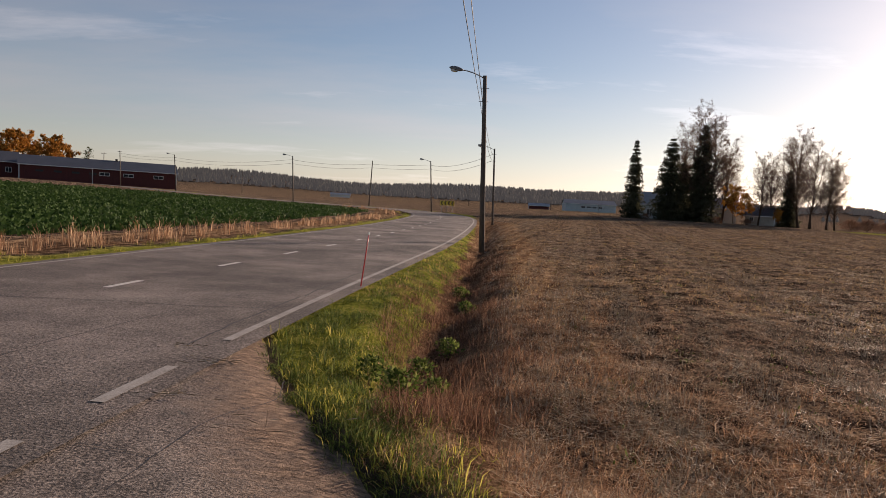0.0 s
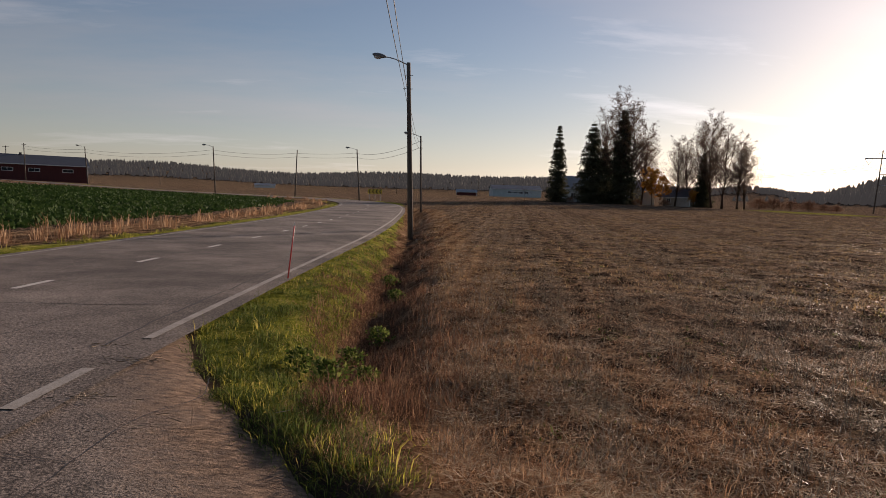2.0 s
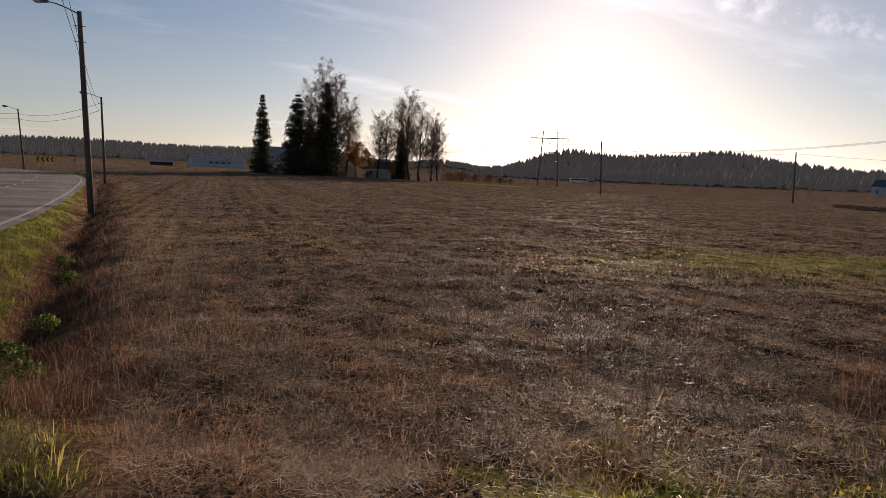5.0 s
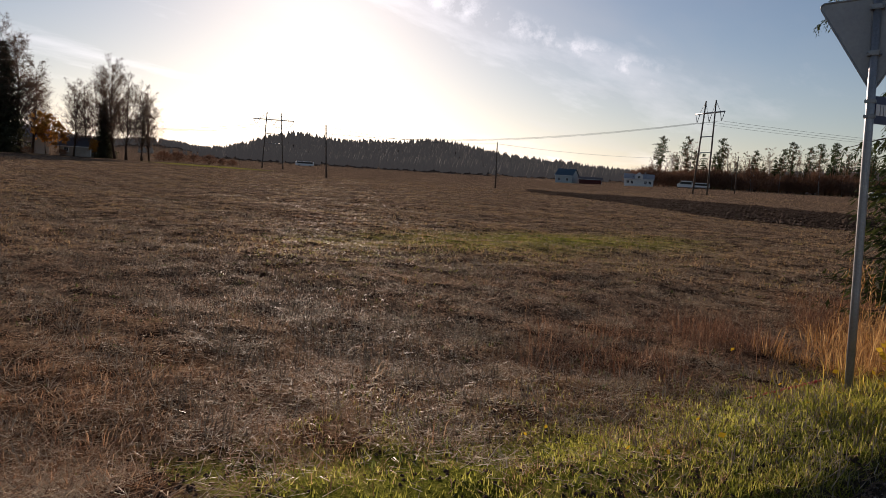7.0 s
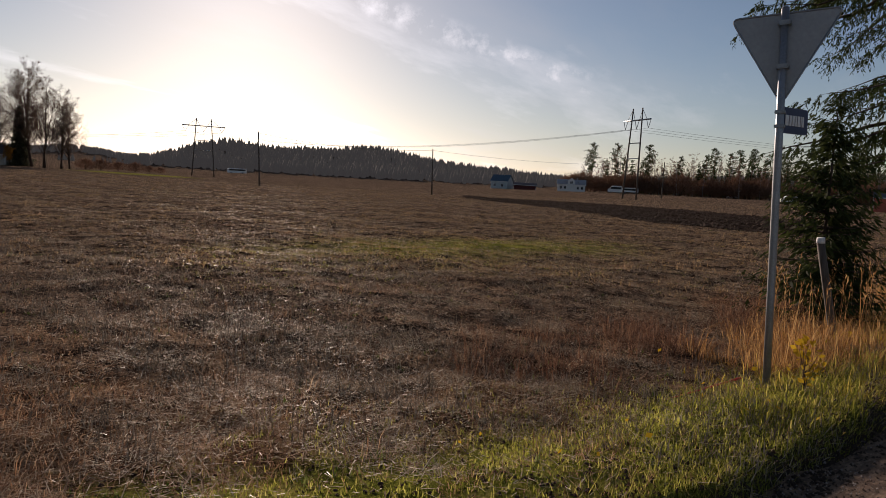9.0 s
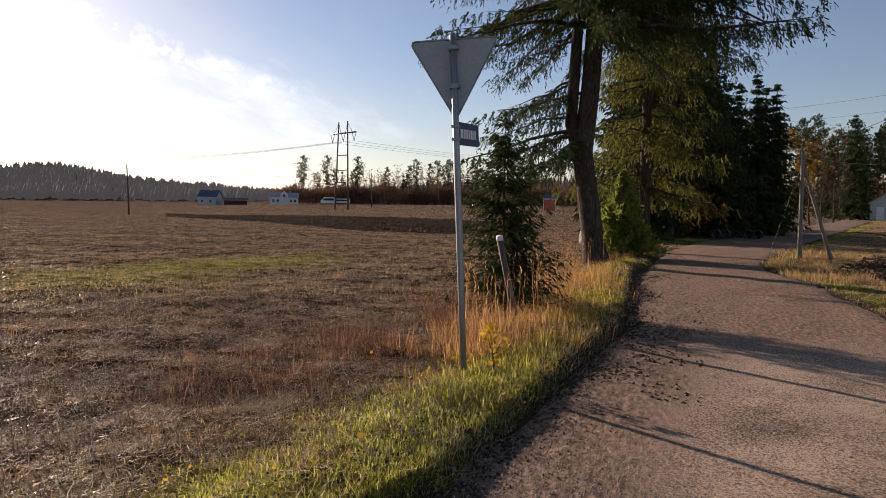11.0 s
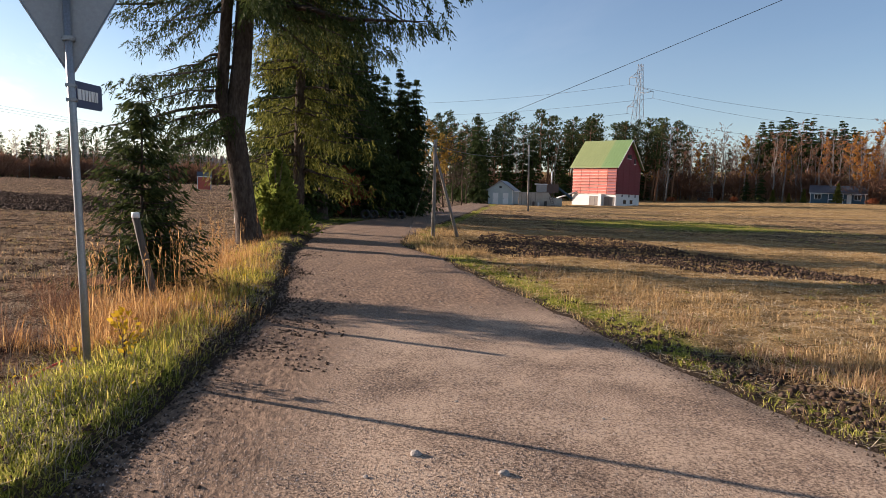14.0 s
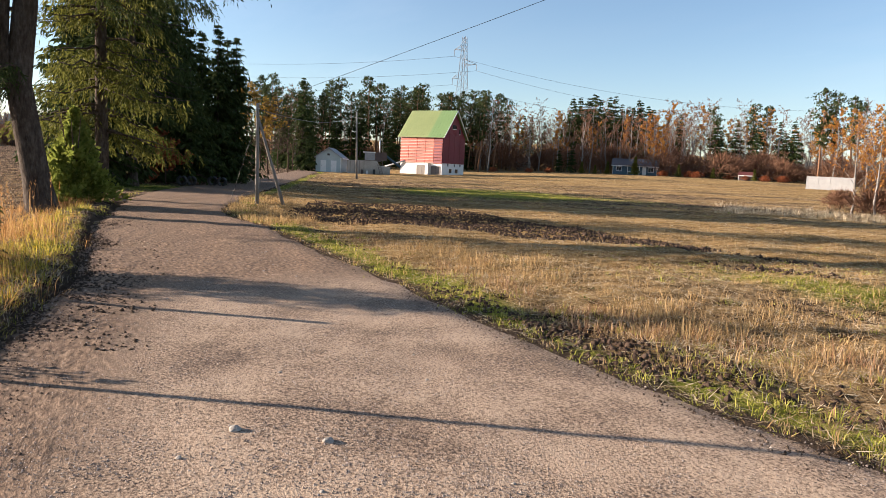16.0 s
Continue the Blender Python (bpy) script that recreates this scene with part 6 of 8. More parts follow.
def chevron_board():
    x, y = polar(0.2, 104)
    ob = thing("bend_sign", on(x, y), 4, "black and yellow chevron board on three posts", "road sign")
    for k in (-0.85, 0.0, 0.85):
        heap_part("post", rod((k, 0.05, -0.2), (k, 0.05, 1.75), 0.035, 0.035), "galv", ob)
    for k in range(4):
        x0 = -1.1 + 0.55 * k
        panel = part("panel", box(x0 + 0.005, x0 + 0.545, -0.02, 0.0, 1.05, 1.75), "yellow", ob)
        bm = bmesh.new()
        pts = [(0.05, 0.35), (0.28, 0.68), (0.5, 0.68), (0.27, 0.35), (0.5, 0.02), (0.28, 0.02)]
        bm.faces.new([bm.verts.new((x0 + a, -0.025, 1.05 + c)) for a, c in pts[:4]])
        bm.faces.new([bm.verts.new((x0 + a, -0.025, 1.05 + c)) for a, c in (pts[0], pts[3], pts[4], pts[5])])
        part("chevron", bm, "black", panel, "black chevron")


chevron_board()


def give_way_sign():
    """Seen from behind: grey triangle on clamps, with a street name plate below."""
    ob = thing("give_way_sign", on(6.72, 0.535, -0.03), -2, "grey back of a triangular give-way sign on a steel post", "road sign", lean=(-2.6, -0.4))
    heap_part("post", rod((0, 0, -0.4), (0, 0, 3.28), 0.032, 0.032, 12), "galv", ob, smooth=True)
    heap_part("post_cap", rod((0, 0, 3.28), (0, 0, 3.3), 0.033, 0.02, 12), "galv", ob)
    bm = bmesh.new()
    r, half, top, low = 0.05, 0.43, 3.25, 2.49
    outline = []
    corners = [(-half, top), (half, top), (0.0, low)]
    for k in range(3):
        p, prev, nxt = Vector(corners[k]), Vector(corners[k - 1]), Vector(corners[(k + 1) % 3])
        a, b = p + (prev - p).normalized() * 0.07, p + (nxt - p).normalized() * 0.07
        for s in (0, 0.25, 0.5, 0.75, 1):
            outline.append((1 - s) ** 2 * a + 2 * s * (1 - s) * p + s * s * b)
    rings = [[bm.verts.new((x, q.x, q.y)) for q in outline] for x in (0.045, 0.052)]
    bm.faces.new(rings[0])
    bm.faces.new(rings[1])
    for i in range(len(outline)):
        j = (i + 1) % len(outline)
        bm.faces.new((rings[0][i], rings[0][j], rings[1][j], rings[1][i]))
    plate = part("sign_plate", bm, "alu", ob, "bare grey metal back")
    rim = Heap()
    ring = np.array([(0.046, q.x, q.y) for q in outline] + [(0.046, outline[0].x, outline[0].y)])
    rim.tube(ring, np.full(len(ring), 0.009), 5)
    heap_part("rim", rim, "galv", plate)
    for z in (3.16, 2.8):
        clamp = part("clamp", box(-0.04, 0.05, -0.05, 0.05, z - 0.02, z + 0.02, 0.006), "galv", ob)
        for q in (-1, 1):
            heap_part("bolt", rod((-0.045, q * 0.04, z), (0.05, q * 0.04, z), 0.007, 0.007, 6), "galv", clamp)
    # name plate, standing out from the post along the lane
    bm = bmesh.new()
    pts = [(0.04, 2.25), (0.5, 2.25), (0.52, 2.27), (0.52, 2.45), (0.5, 2.47), (0.04, 2.47)]
    rings = [[bm.verts.new((x, 0, z)) for x, z in pts]]
    rings.append([bm.verts.new((x, 0.018, z)) for x, z in pts])
    bm.faces.new(rings[0])
    bm.faces.new(rings[1])
    for i in range(len(pts)):
        j = (i + 1) % len(pts)
        bm.faces.new((rings[0][i], rings[0][j], rings[1][j], rings[1][i]))
    name_plate = part("name_plate", bm, "navy", ob, "dark blue rectangular street name plate")
    name_plate.matrix_basis = pose(0, 0, 0, 0, 0, -24) @ Matrix.Diagonal((0.86, 1, 1, 1))
    for x0, x1 in ((0.09, 0.15), (0.165, 0.205), (0.22, 0.26), (0.275, 0.305), (0.32, 0.36), (0.375, 0.39), (0.405, 0.435)):
        part("letter_bar", box(x0, x1, -0.006, -0.002, 2.315, 2.405), "white", name_plate, "white bar in place of lettering")
    for z in (2.3, 2.42):
        part("clamp", box(-0.04, 0.05, -0.04, 0.04, z - 0.015, z + 0.015, 0.005), "galv", ob)


give_way_sign()
stub = thing("wooden_post", on(9.75, 0.15, -0.08), 0, "weathered leaning wooden post with a white cap", "post")
heap_part("post", rod((0.1, -0.22, -0.3), (-0.05, 0.12, 1.3), 0.05, 0.045, 8), "pole_wood", stub, smooth=True)
heap_part("cap", rod((-0.05, 0.12, 1.3), (-0.053, 0.123, 1.37), 0.05, 0.046, 8), "white", stub, "white plastic cap")
sapling = bushy("sapling", 0.42, 0.3, 80, 68, "yellow_leaf", "small sapling with bright yellow leaves at the sign post", 0.055)
sapling.location = on(6.75, 0.25)
weed = bushy("weed_clump", 0.32, 0.5, 330, 69, "grass_green", "clump of green leafy weeds on the ditch bank", 0.05)
weed.location = on(-0.25, 6.4)
for x, y, s in ((-0.6, 7.3, 0.9), (0.25, 9.6, 0.8), (0.55, 15.5, 0.9), (0.1, 6.9, 0.7), (0.6, 13.2, 0.8), (-0.1, 8.4, 0.8)):
    c = copy_thing(weed, pose(*on(x, y), 0, 0, 90 * x))
    c.scale = (s, s, s)


def pebble(x, y, size, seed, label="pale angular stone lying on the gravel road"):
    r = np.random.default_rng(seed)
    bm = bmesh.new()
    bmesh.ops.create_icosphere(bm, subdivisions=2, radius=size)
    for v in bm.verts:
        v.co *= 1 + 0.35 * noise.noise(v.co / size * 0.9 + Vector((seed, 0, 0)))
        v.co.z *= 0.7
    ob = part("stone", bm, "stone", None, label)
    ob.location = on(x, y, size * 0.45)
    ob["category"] = "stone"
    return ob


pebble(4.12, -1.55, 0.04, 1)
pebble(3.68, -1.95, 0.035, 2)
pr = np.random.default_rng(3)
for k in range(34):
    f = pr.random()
    x, y = 2.5 + 14 * pr.random() ** 1.4, 0.0
    y = np.interp(x, [2, 5, 10, 18], [-0.2, -0.6, -2.1, -3.6]) - pr.random() * 3.3
    pebble(x, y, pr.uniform(0.008, 0.018), 10 + k, "small clod or pebble on the lane")


def old_tyre(bearing, r, lean):
    """A worn tyre propped up at the foot of the trees."""
    h = Heap()
    a = np.linspace(0, 2 * np.pi, 25)
    for rad, thick in ((0.24, 0.075), (0.19, 0.05)):
        h.tube(np.stack([rad * np.cos(a), 0 * a, 0.3 + rad * np.sin(a)], 1), np.full(25, thick), 8)
    ob = tagged(new("tyre", h.mesh("tyre", "black", True)), "old black tyre propped up below dark spruces", "tyre", "tyres below the spruces")
    ob.matrix_world = pose(*on(*polar(bearing, r)), lean, 0, -bearing)


for bearing, r, lean in ((106.0, 42.5, 9), (106.7, 43.0, 14), (108.3, 44.0, 10), (109.0, 43.6, 16)):
    old_tyre(bearing, r, lean)
boulder = pebble(*polar(96.6, 33), 0.75, 47, "rounded grey boulder in dry grass under the spruces")


def litter(x, y, n, spread, seed, label):
    """A little heap of straw and twigs on the road."""
    r = np.random.default_rng(seed)
    h = Heap()
    root = np.stack([x + r.normal(size=n) * spread, y + r.normal(size=n) * spread * 0.4, np.full(n, 0.0)], 1)
    root[:, 2] = height(root[:, 0], root[:, 1]) + 0.03 + 0.01 * r.random(n)
    way = unit(np.stack([r.normal(size=n), r.normal(size=n) * 0.4, 0.12 * r.random(n)], 1))
    h.leaves(blade_quads(root, way, r.uniform(0.04, 0.13, n), np.full(n, 0.003), r))
    tagged(new("straw_litter", h.mesh("straw_litter", "stubble")), label, "litter", kind="stuff")


litter(-1.95, 6.75, 70, 0.16, 1, "little heap of dry straw on the asphalt")
litter(-2.55, 7.3, 40, 0.14, 2, "little heap of dry straw on the asphalt")
litter(-2.0, 5.6, 30, 0.1, 3, "little heap of dry straw on the asphalt")
litter(-1.2, 5.0, 24, 0.3, 4, "scattered straw on the asphalt")
litter(9.5, -2.3, 60, 0.4, 5, "scattered straw and clods on the lane")
litter(13.0, -3.0, 60, 0.5, 6, "scattered straw and clods on the lane")


# ---- buildings ----
def window(parent, x0, x1, z0, z1, y, material="white", bars=1, facing=-1):
    """A framed window standing a little proud of a wall in the plane y."""
    w = part("window", box(x0, x1, y - 0.02 if facing < 0 else y - 0.005, y + 0.005 if facing < 0 else y + 0.02, z0, z1), "glass", parent)
    bm = bmesh.new()
    o = facing * 0.04
    t = 0.09
    for a, b, c, d in ((x0 - t, x1 + t, z1, z1 + t), (x0 - t, x1 + t, z0 - t, z0), (x0 - t, x0, z0, z1), (x1, x1 + t, z0, z1)):
        box(a, b, min(y, y + o), max(y, y + o), c, d, bm=bm)
    for k in range(bars):
        xm = x0 + (x1 - x0) * (k + 1) / (bars + 1)
        box(xm - 0.03, xm + 0.03, min(y, y + o), max(y, y + o), z0, z1, bm=bm)
    part("frame", bm, material, w, "white window frame" if material == "white" else "")
    return w


def house(name, at, turn, length, depth, eave, ridge, wall, roof, label, category="house", windows=(), trim="white", doors=(), chimney=None, over=0.4, gable_windows=()):
    """A gabled house; its long front lies in the plane y = 0 and looks to -y; the middle of the front is the origin."""
    ob = thing(name, at, turn, label, category)
    bm = prism([(0, -0.6), (depth, -0.6), (depth, eave), (depth / 2, ridge - 0.08), (0, eave)], -length / 2, length / 2, "x")
    part("wall_body", bm, wall, ob)
    slope = (ridge - eave) / (depth / 2)
    for y0, y1, z0, z1 in ((-over, depth / 2, eave - over * slope, ridge), (depth + over, depth / 2, eave - over * slope, ridge)):
        bm = bmesh.new()
        xs = (-length / 2 - over, length / 2 + over)
        v = [bm.verts.new((x, y, z + dz)) for dz in (0, 0.12) for x, y, z in ((xs[0], y0, z0), (xs[1], y0, z0), (xs[1], y1, z1), (xs[0], y1, z1))]
        for f in ((0, 1, 2, 3), (4, 5, 6, 7), (0, 1, 5, 4), (1, 2, 6, 5), (2, 3, 7, 6), (3, 0, 4, 7)):
            bm.faces.new([v[i] for i in f])
        part("roof", bm, roof, ob)
    bm = bmesh.new()
    box(-length / 2 - over, length / 2 + over, -over - 0.04, -over, eave - over * slope - 0.06, eave - over * slope + 0.1, bm=bm)
    part("eaves_board", bm, trim, ob)
    for x in (-length / 2, length / 2):
        part("corner_board", box(x - 0.06, x + 0.06, -0.03, 0.1, -0.3, eave), trim, ob)
    for x0, x1, z0, z1 in windows:
        window(ob, x0, x1, z0, z1, 0.0, trim)
    for x0, x1, z1 in doors:
        d = part("door", box(x0, x1, -0.03, 0.02, 0, z1), trim, ob)
        part("handle", box(x1 - 0.18, x1 - 0.1, -0.06, -0.03, z1 * 0.48, z1 * 0.52), "galv", d)
    if chimney:
        part("chimney", box(chimney - 0.35, chimney + 0.35, depth / 2 - 0.3, depth / 2 + 0.3, ridge - 0.5, ridge + 0.9), "concrete", ob)
    return ob


def facing(bearing):
    """The turn that makes a front look back along this bearing."""
    return -bearing


x, y = polar(-27.3, 172)
barn = house("long_barn", on(x, y), facing(-27.3) + 3, 32, 9, 3.6, 5.6, "barn_red", "roof_dark", "long dark red wooden barn with grey roof", "barn", windows=[(-0.5, 1.5, 2.0, 2.6), (4.5, 6.5, 2.0, 2.6), (11.0, 13.0, 2.0, 2.6)], trim="white")
for k in (-9.5, -6.0, -13.0, -2.6):
    part("hatch", box(k, k + 1.5, -0.03, 0.02, 2.05, 2.5), "black", barn)
part("downpipe", box(-2.0, -1.88, -0.1, 0.0, 0, 3.5), "white", barn)
part("vent", box(3.0, 3.5, 4.2, 4.7, 5.5, 6.1), "rust", barn)
x, y = polar(-34.6, 178)
house("farm_shed", on(x, y), facing(-34.6) + 3, 12, 8, 3.6, 5.8, "barn_red", "roof_dark", "dark red wooden shed with a pale roof edge", "shed", windows=[(3.6, 4.6, 1.2, 2.2)])
again(pines[2], -28.2, 215, 30, 0.5, "single pine behind the long red barn")
x, y = polar(17.4, 162)
house("farmhouse", on(x, y), facing(17.4), 11, 8, 3.4, 6.2, "blue_grey_wall", "roof_grey", "pale farmhouse half hidden behind spruces", windows=[(-4, -3, 1, 2.2), (-1.5, -0.5, 1, 2.2), (2, 3, 1, 2.2)], chimney=1)
x, y = polar(22.0, 163)
house("farmhouse", on(x, y), facing(22.0), 9, 7, 3.4, 5.6, "white_wall", "roof_grey", "whitish farmhouse behind bare birches", windows=[(-3, -2, 1, 2.2), (1, 2, 1, 2.2)])
x, y = polar(25.3, 158)
house("cottage", on(x, y), facing(25.3) - 25, 6.2, 5, 2.2, 3.9, "concrete", "roof_dark", "small grey cottage with a dark sheet roof", windows=[(-2.2, -1.4, 0.9, 1.7)])
x, y = polar(12.3, 300)
house("machine_hall", on(x, y), facing(12.3) + 8, 22, 14, 3.4, 5.2, "blue_grey_wall", "roof_dark", "long pale machine hall beyond the field", "hall", windows=[(k, k + 1.6, 1.6, 2.4) for k in (-4, -1.5, 1, 3.5)])
for b, r, l, text, wall in ((-9.0, 420, 12, "distant pale farm building on the plain", "white_wall"), (8.0, 300, 9, "low dark shed far out in the fields", "barn_red")):
    x, y = polar(b, r)
    house("farm_building", on(x, y), facing(b), l, 6, 1.6, 2.6, wall, "roof_grey", text, "shed")
x, y = polar(64.3, 310)
house("farmhouse", on(x, y), facing(64.3) - 20, 8, 8, 3.6, 6.4, "blue_grey_wall", "dark_blue_wall", "distant house with a blue roof", windows=[(-2.6, -1.6, 1, 2.2), (1, 2, 1, 2.2)], chimney=1)
x, y = polar(66.5, 305)
house("red_shed", on(x, y), facing(66.5), 10, 6, 2.1, 3.0, "barn_red", "rust", "low distant red shed", "shed")
x, y = polar(70.4, 300)
white_house = house("farmhouse", on(x, y), facing(70.4), 12, 7, 3.2, 5.2, "white_wall", "roof_grey", "white two-storey farmhouse with a front gable", windows=[(k, k + 0.9, 1, 2.2) for k in (-5, -3.2, 2.4, 4.2)], chimney=2.5)
part("front_gable", prism([(-1.6, 3.0), (1.6, 3.0), (1.6, 4.6), (0, 6.0), (-1.6, 4.6)], -0.3, 3.5), "white_wall", white_house)
window(white_house, -0.5, 0.5, 3.4, 4.4, -0.3)


def wheel(parent, x, y, r):
    w = heap_part("wheel", rod((x, y, r), (x, y + 0.25, r), r, r, 14), "black", parent, "black tyre")
    heap_part("rim", rod((x, y - 0.01, r), (x, y + 0.05, r), r * 0.55, r * 0.5, 10), "galv", w)


def vehicle(name, bearing, r, turn, length, width, low, high, label, category, cab=0.0, glass_from=0.55, wheels=(0.2, 0.8)):
    ob = thing(name, on(*polar(bearing, r)), facing(bearing) + turn, label, category)
    nose = length * 0.04
    part("body", prism([(-length / 2, low), (length / 2, low), (length / 2, high * 0.75), (length / 2 - nose, high), (-length / 2 + nose * 2 + cab, high), (-length / 2 + cab * 0.6, high * 0.62 if cab else high * 0.8), (-length / 2, high * 0.55)], 0, width), "white", ob)
    part("window_band", box(-length * 0.42 + cab * 0.5, length * 0.44, -0.015, 0.0, high * glass_from, high * 0.85), "glass", ob)
    for f in wheels:
        wheel(ob, -length / 2 + length * f, -0.03, 0.45 if length > 6 else 0.32)
    return ob


vehicle("coach", 42.35, 400, 6, 10.6, 2.5, 0.4, 3.0, "white parked coach on a distant road", "bus")
lorry = vehicle("lorry", 74.0, 300, 4, 6.0, 2.4, 0.5, 3.2, "white parked lorry by a distant wood", "truck", cab=1.2)
vehicle("trailer", 75.2, 302, 4, 7.0, 2.4, 0.7, 2.6, "long white parked trailer by a distant wood", "trailer")
vehicle("van", 87.1, 195, 10, 4.6, 1.8, 0.25, 1.9, "white parked van behind the young spruce", "van", cab=0.9)
vehicle("van", 83.0, 330, 0, 4.6, 1.8, 0.25, 1.8, "white parked van by a distant wood", "van", cab=0.9)
x, y = polar(92.9, 125)
house("red_hut", on(x, y), facing(92.9), 2.2, 2.2, 2.3, 3.0, "bright_red", "roof_dark", "small bright red hut beyond the spruce", "hut", over=0.15)


def tower_barn():
    """The tall red grain barn on a white base, under a two-tone green roof."""
    corner = polar(127.1, 117)
    a, b, base, eave, ridge = 8.8, 7.8, 2.05, 6.95, 11.4
    ob = thing("tower_barn", on(*corner), 22, "tall red slatted barn with green roof and white base", "barn")
    part("base_wall", box(0, a, -b, 0, -0.8, base), "white_wall", ob, "white rendered base wall")
    part("core", prism([(-b + 0.05, base), (-0.05, base), (-0.05, eave), (-b / 2, ridge - 0.1), (-b + 0.05, eave)], 0.05, a - 0.05, "x"), "deep_red", ob)
    rows = 9
    for i in range(rows):
        z0 = base + (eave - base) * i / rows
        z1 = base + (eave - base) * (i + 0.82) / rows
        for k in range(5):
            x0, x1 = a * k / 5 + 0.03, a * (k + 1) / 5 - 0.03
            bm = prism([(0.0, z0), (0.1, z0), (0.03, z1), (0.0, z1)], x0, x1, "x")
            part("louvre", bm, "bright_red" if k > 0 else "deep_red", ob)
            part("louvre_edge", box(x0, x1, 0.03, 0.15, z0 - 0.09, z0), "louvre_rim" if k > 0 else "bright_red", ob)
        for k in range(4):
            y0, y1 = -b * (k + 1) / 4 + 0.03, -b * k / 4 - 0.03
            bm = prism([(y0, z0), (y1, z0), (y1, z1), (y0, z1)], -0.1, 0.0, "x")
            part("louvre", bm, "deep_red", ob)
    bm = bmesh.new()
    for y0 in np.arange(-b + 0.3, -0.2, 0.42):
        top = eave + (ridge - eave) * (1 - abs(y0 + b / 2) / (b / 2)) - 0.35
        box(-0.02, 0.05, y0, y0 + 0.37, eave + 0.05, max(eave + 0.1, top), bm=bm)
    part("gable_boarding", bm, "deep_red", ob)
    over = 0.45
    slope = (ridge - eave) / (b / 2)
    for side in (0, 1):
        y_e = over if side == 0 else -b - over
        for x0, x1, m in ((a * 0.33, a + over, "roof_green"), (-over, a * 0.33, "roof_green_new")):
            bm = bmesh.new()
            z_e = eave - over * slope
            v = [bm.verts.new((x, y, z + dz)) for dz in (0, 0.1) for x, y, z in ((x0, y_e, z_e), (x1, y_e, z_e), (x1, -b / 2, ridge), (x0, -b / 2, ridge))]
            for f in ((0, 1, 2, 3), (4, 5, 6, 7), (0, 1, 5, 4), (1, 2, 6, 5), (2, 3, 7, 6), (3, 0, 4, 7)):
                bm.faces.new([v[i] for i in f])
            sheet = part("roof_sheet", bm, m, ob, "yellow-green sheet roof" if m == "roof_green" else "fresh green sheet roof")
            seams = Heap()
            for xs in np.arange(x0 + 0.4, x1, 0.6):
                rod((xs, y_e, z_e + 0.11), (xs, -b / 2, ridge + 0.11), 0.02, 0.02, 4, seams)
            heap_part("seam_pattern", seams, m, sheet)
    for y0, y1 in ((-b / 2, over), (-b / 2, -b - over)):
        z_e = eave - over * slope
        heap_part("barge_board", rod((-over - 0.02, y1, z_e), (-over - 0.02, y0, ridge), 0.09, 0.09, 4), "white", ob)
    for y0, y1, z0, z1 in ((-4.4, -3.8, 8.2, 8.9), (-3.7, -3.1, 8.2, 8.9), (-6.0, -5.5, 7.4, 8.3)):
        w = part("window", box(-0.06, 0.0, y0, y1, z0, z1), "glass", ob)
        part("frame", box(-0.08, -0.02, y0 - 0.06, y1 + 0.06, z0 - 0.08, z0), "white", w)
    for y0 in (-5.6, -3.4):
        w = part("window", box(-0.03, 0.02, y0, y0 + 0.9, 0.4, 1.1), "glass", ob)
        part("frame", box(-0.05, 0.0, y0 - 0.06, y0 + 0.96, 0.32, 0.4), "white", w)
    for y0 in (-2.2, -4.5, -6.6):
        part("vent_slot", box(-0.03, 0.02, y0, y0 + 0.35, 1.55, 2.0), "black", ob)
    for x0, x1, z1 in ((3.0, 5.2, 1.6), (0.3, 2.2, 1.5)):
        d = part("door", box(x0, x1, 0.0, 0.06, 0, z1), "grey_wood", ob, "grey wooden double door")
        part("door_gap", box((x0 + x1) / 2 - 0.02, (x0 + x1) / 2 + 0.02, 0.05, 0.07, 0, z1), "black", d)
    part("porch_wall", box(2.3, 2.9, 0.0, 0.9, -0.3, 1.9), "white_wall", ob)
    # light pipe that runs down to the dryer
    heap_part("pipe", rod((a - 1.0, 0.1, 2.2), (a + 2.6, 1.0, 1.0), 0.14, 0.14), "alu", ob)


tower_barn()
x, y = polar(118.8, 108)
shed = house("wooden_shed", on(x, y), facing(118.8) + 90 - 8, 6.5, 3.9, 2.25, 3.6, "blue_grey_wall", "roof_grey", "small pale blue wooden shed with two doors", "shed", over=0.25)
for y0 in (0.7, 2.3):
    d = part("door", box(-3.3, -3.24, y0, y0 + 0.85, 0, 1.75), "white", shed, "off-white plank door")
    part("handle", box(-3.33, -3.3, y0 + 0.7, y0 + 0.76, 0.85, 0.95), "galv", d)
part("gable_vent", box(-3.29, -3.24, 1.75, 2.15, 2.5, 2.8), "black", shed)


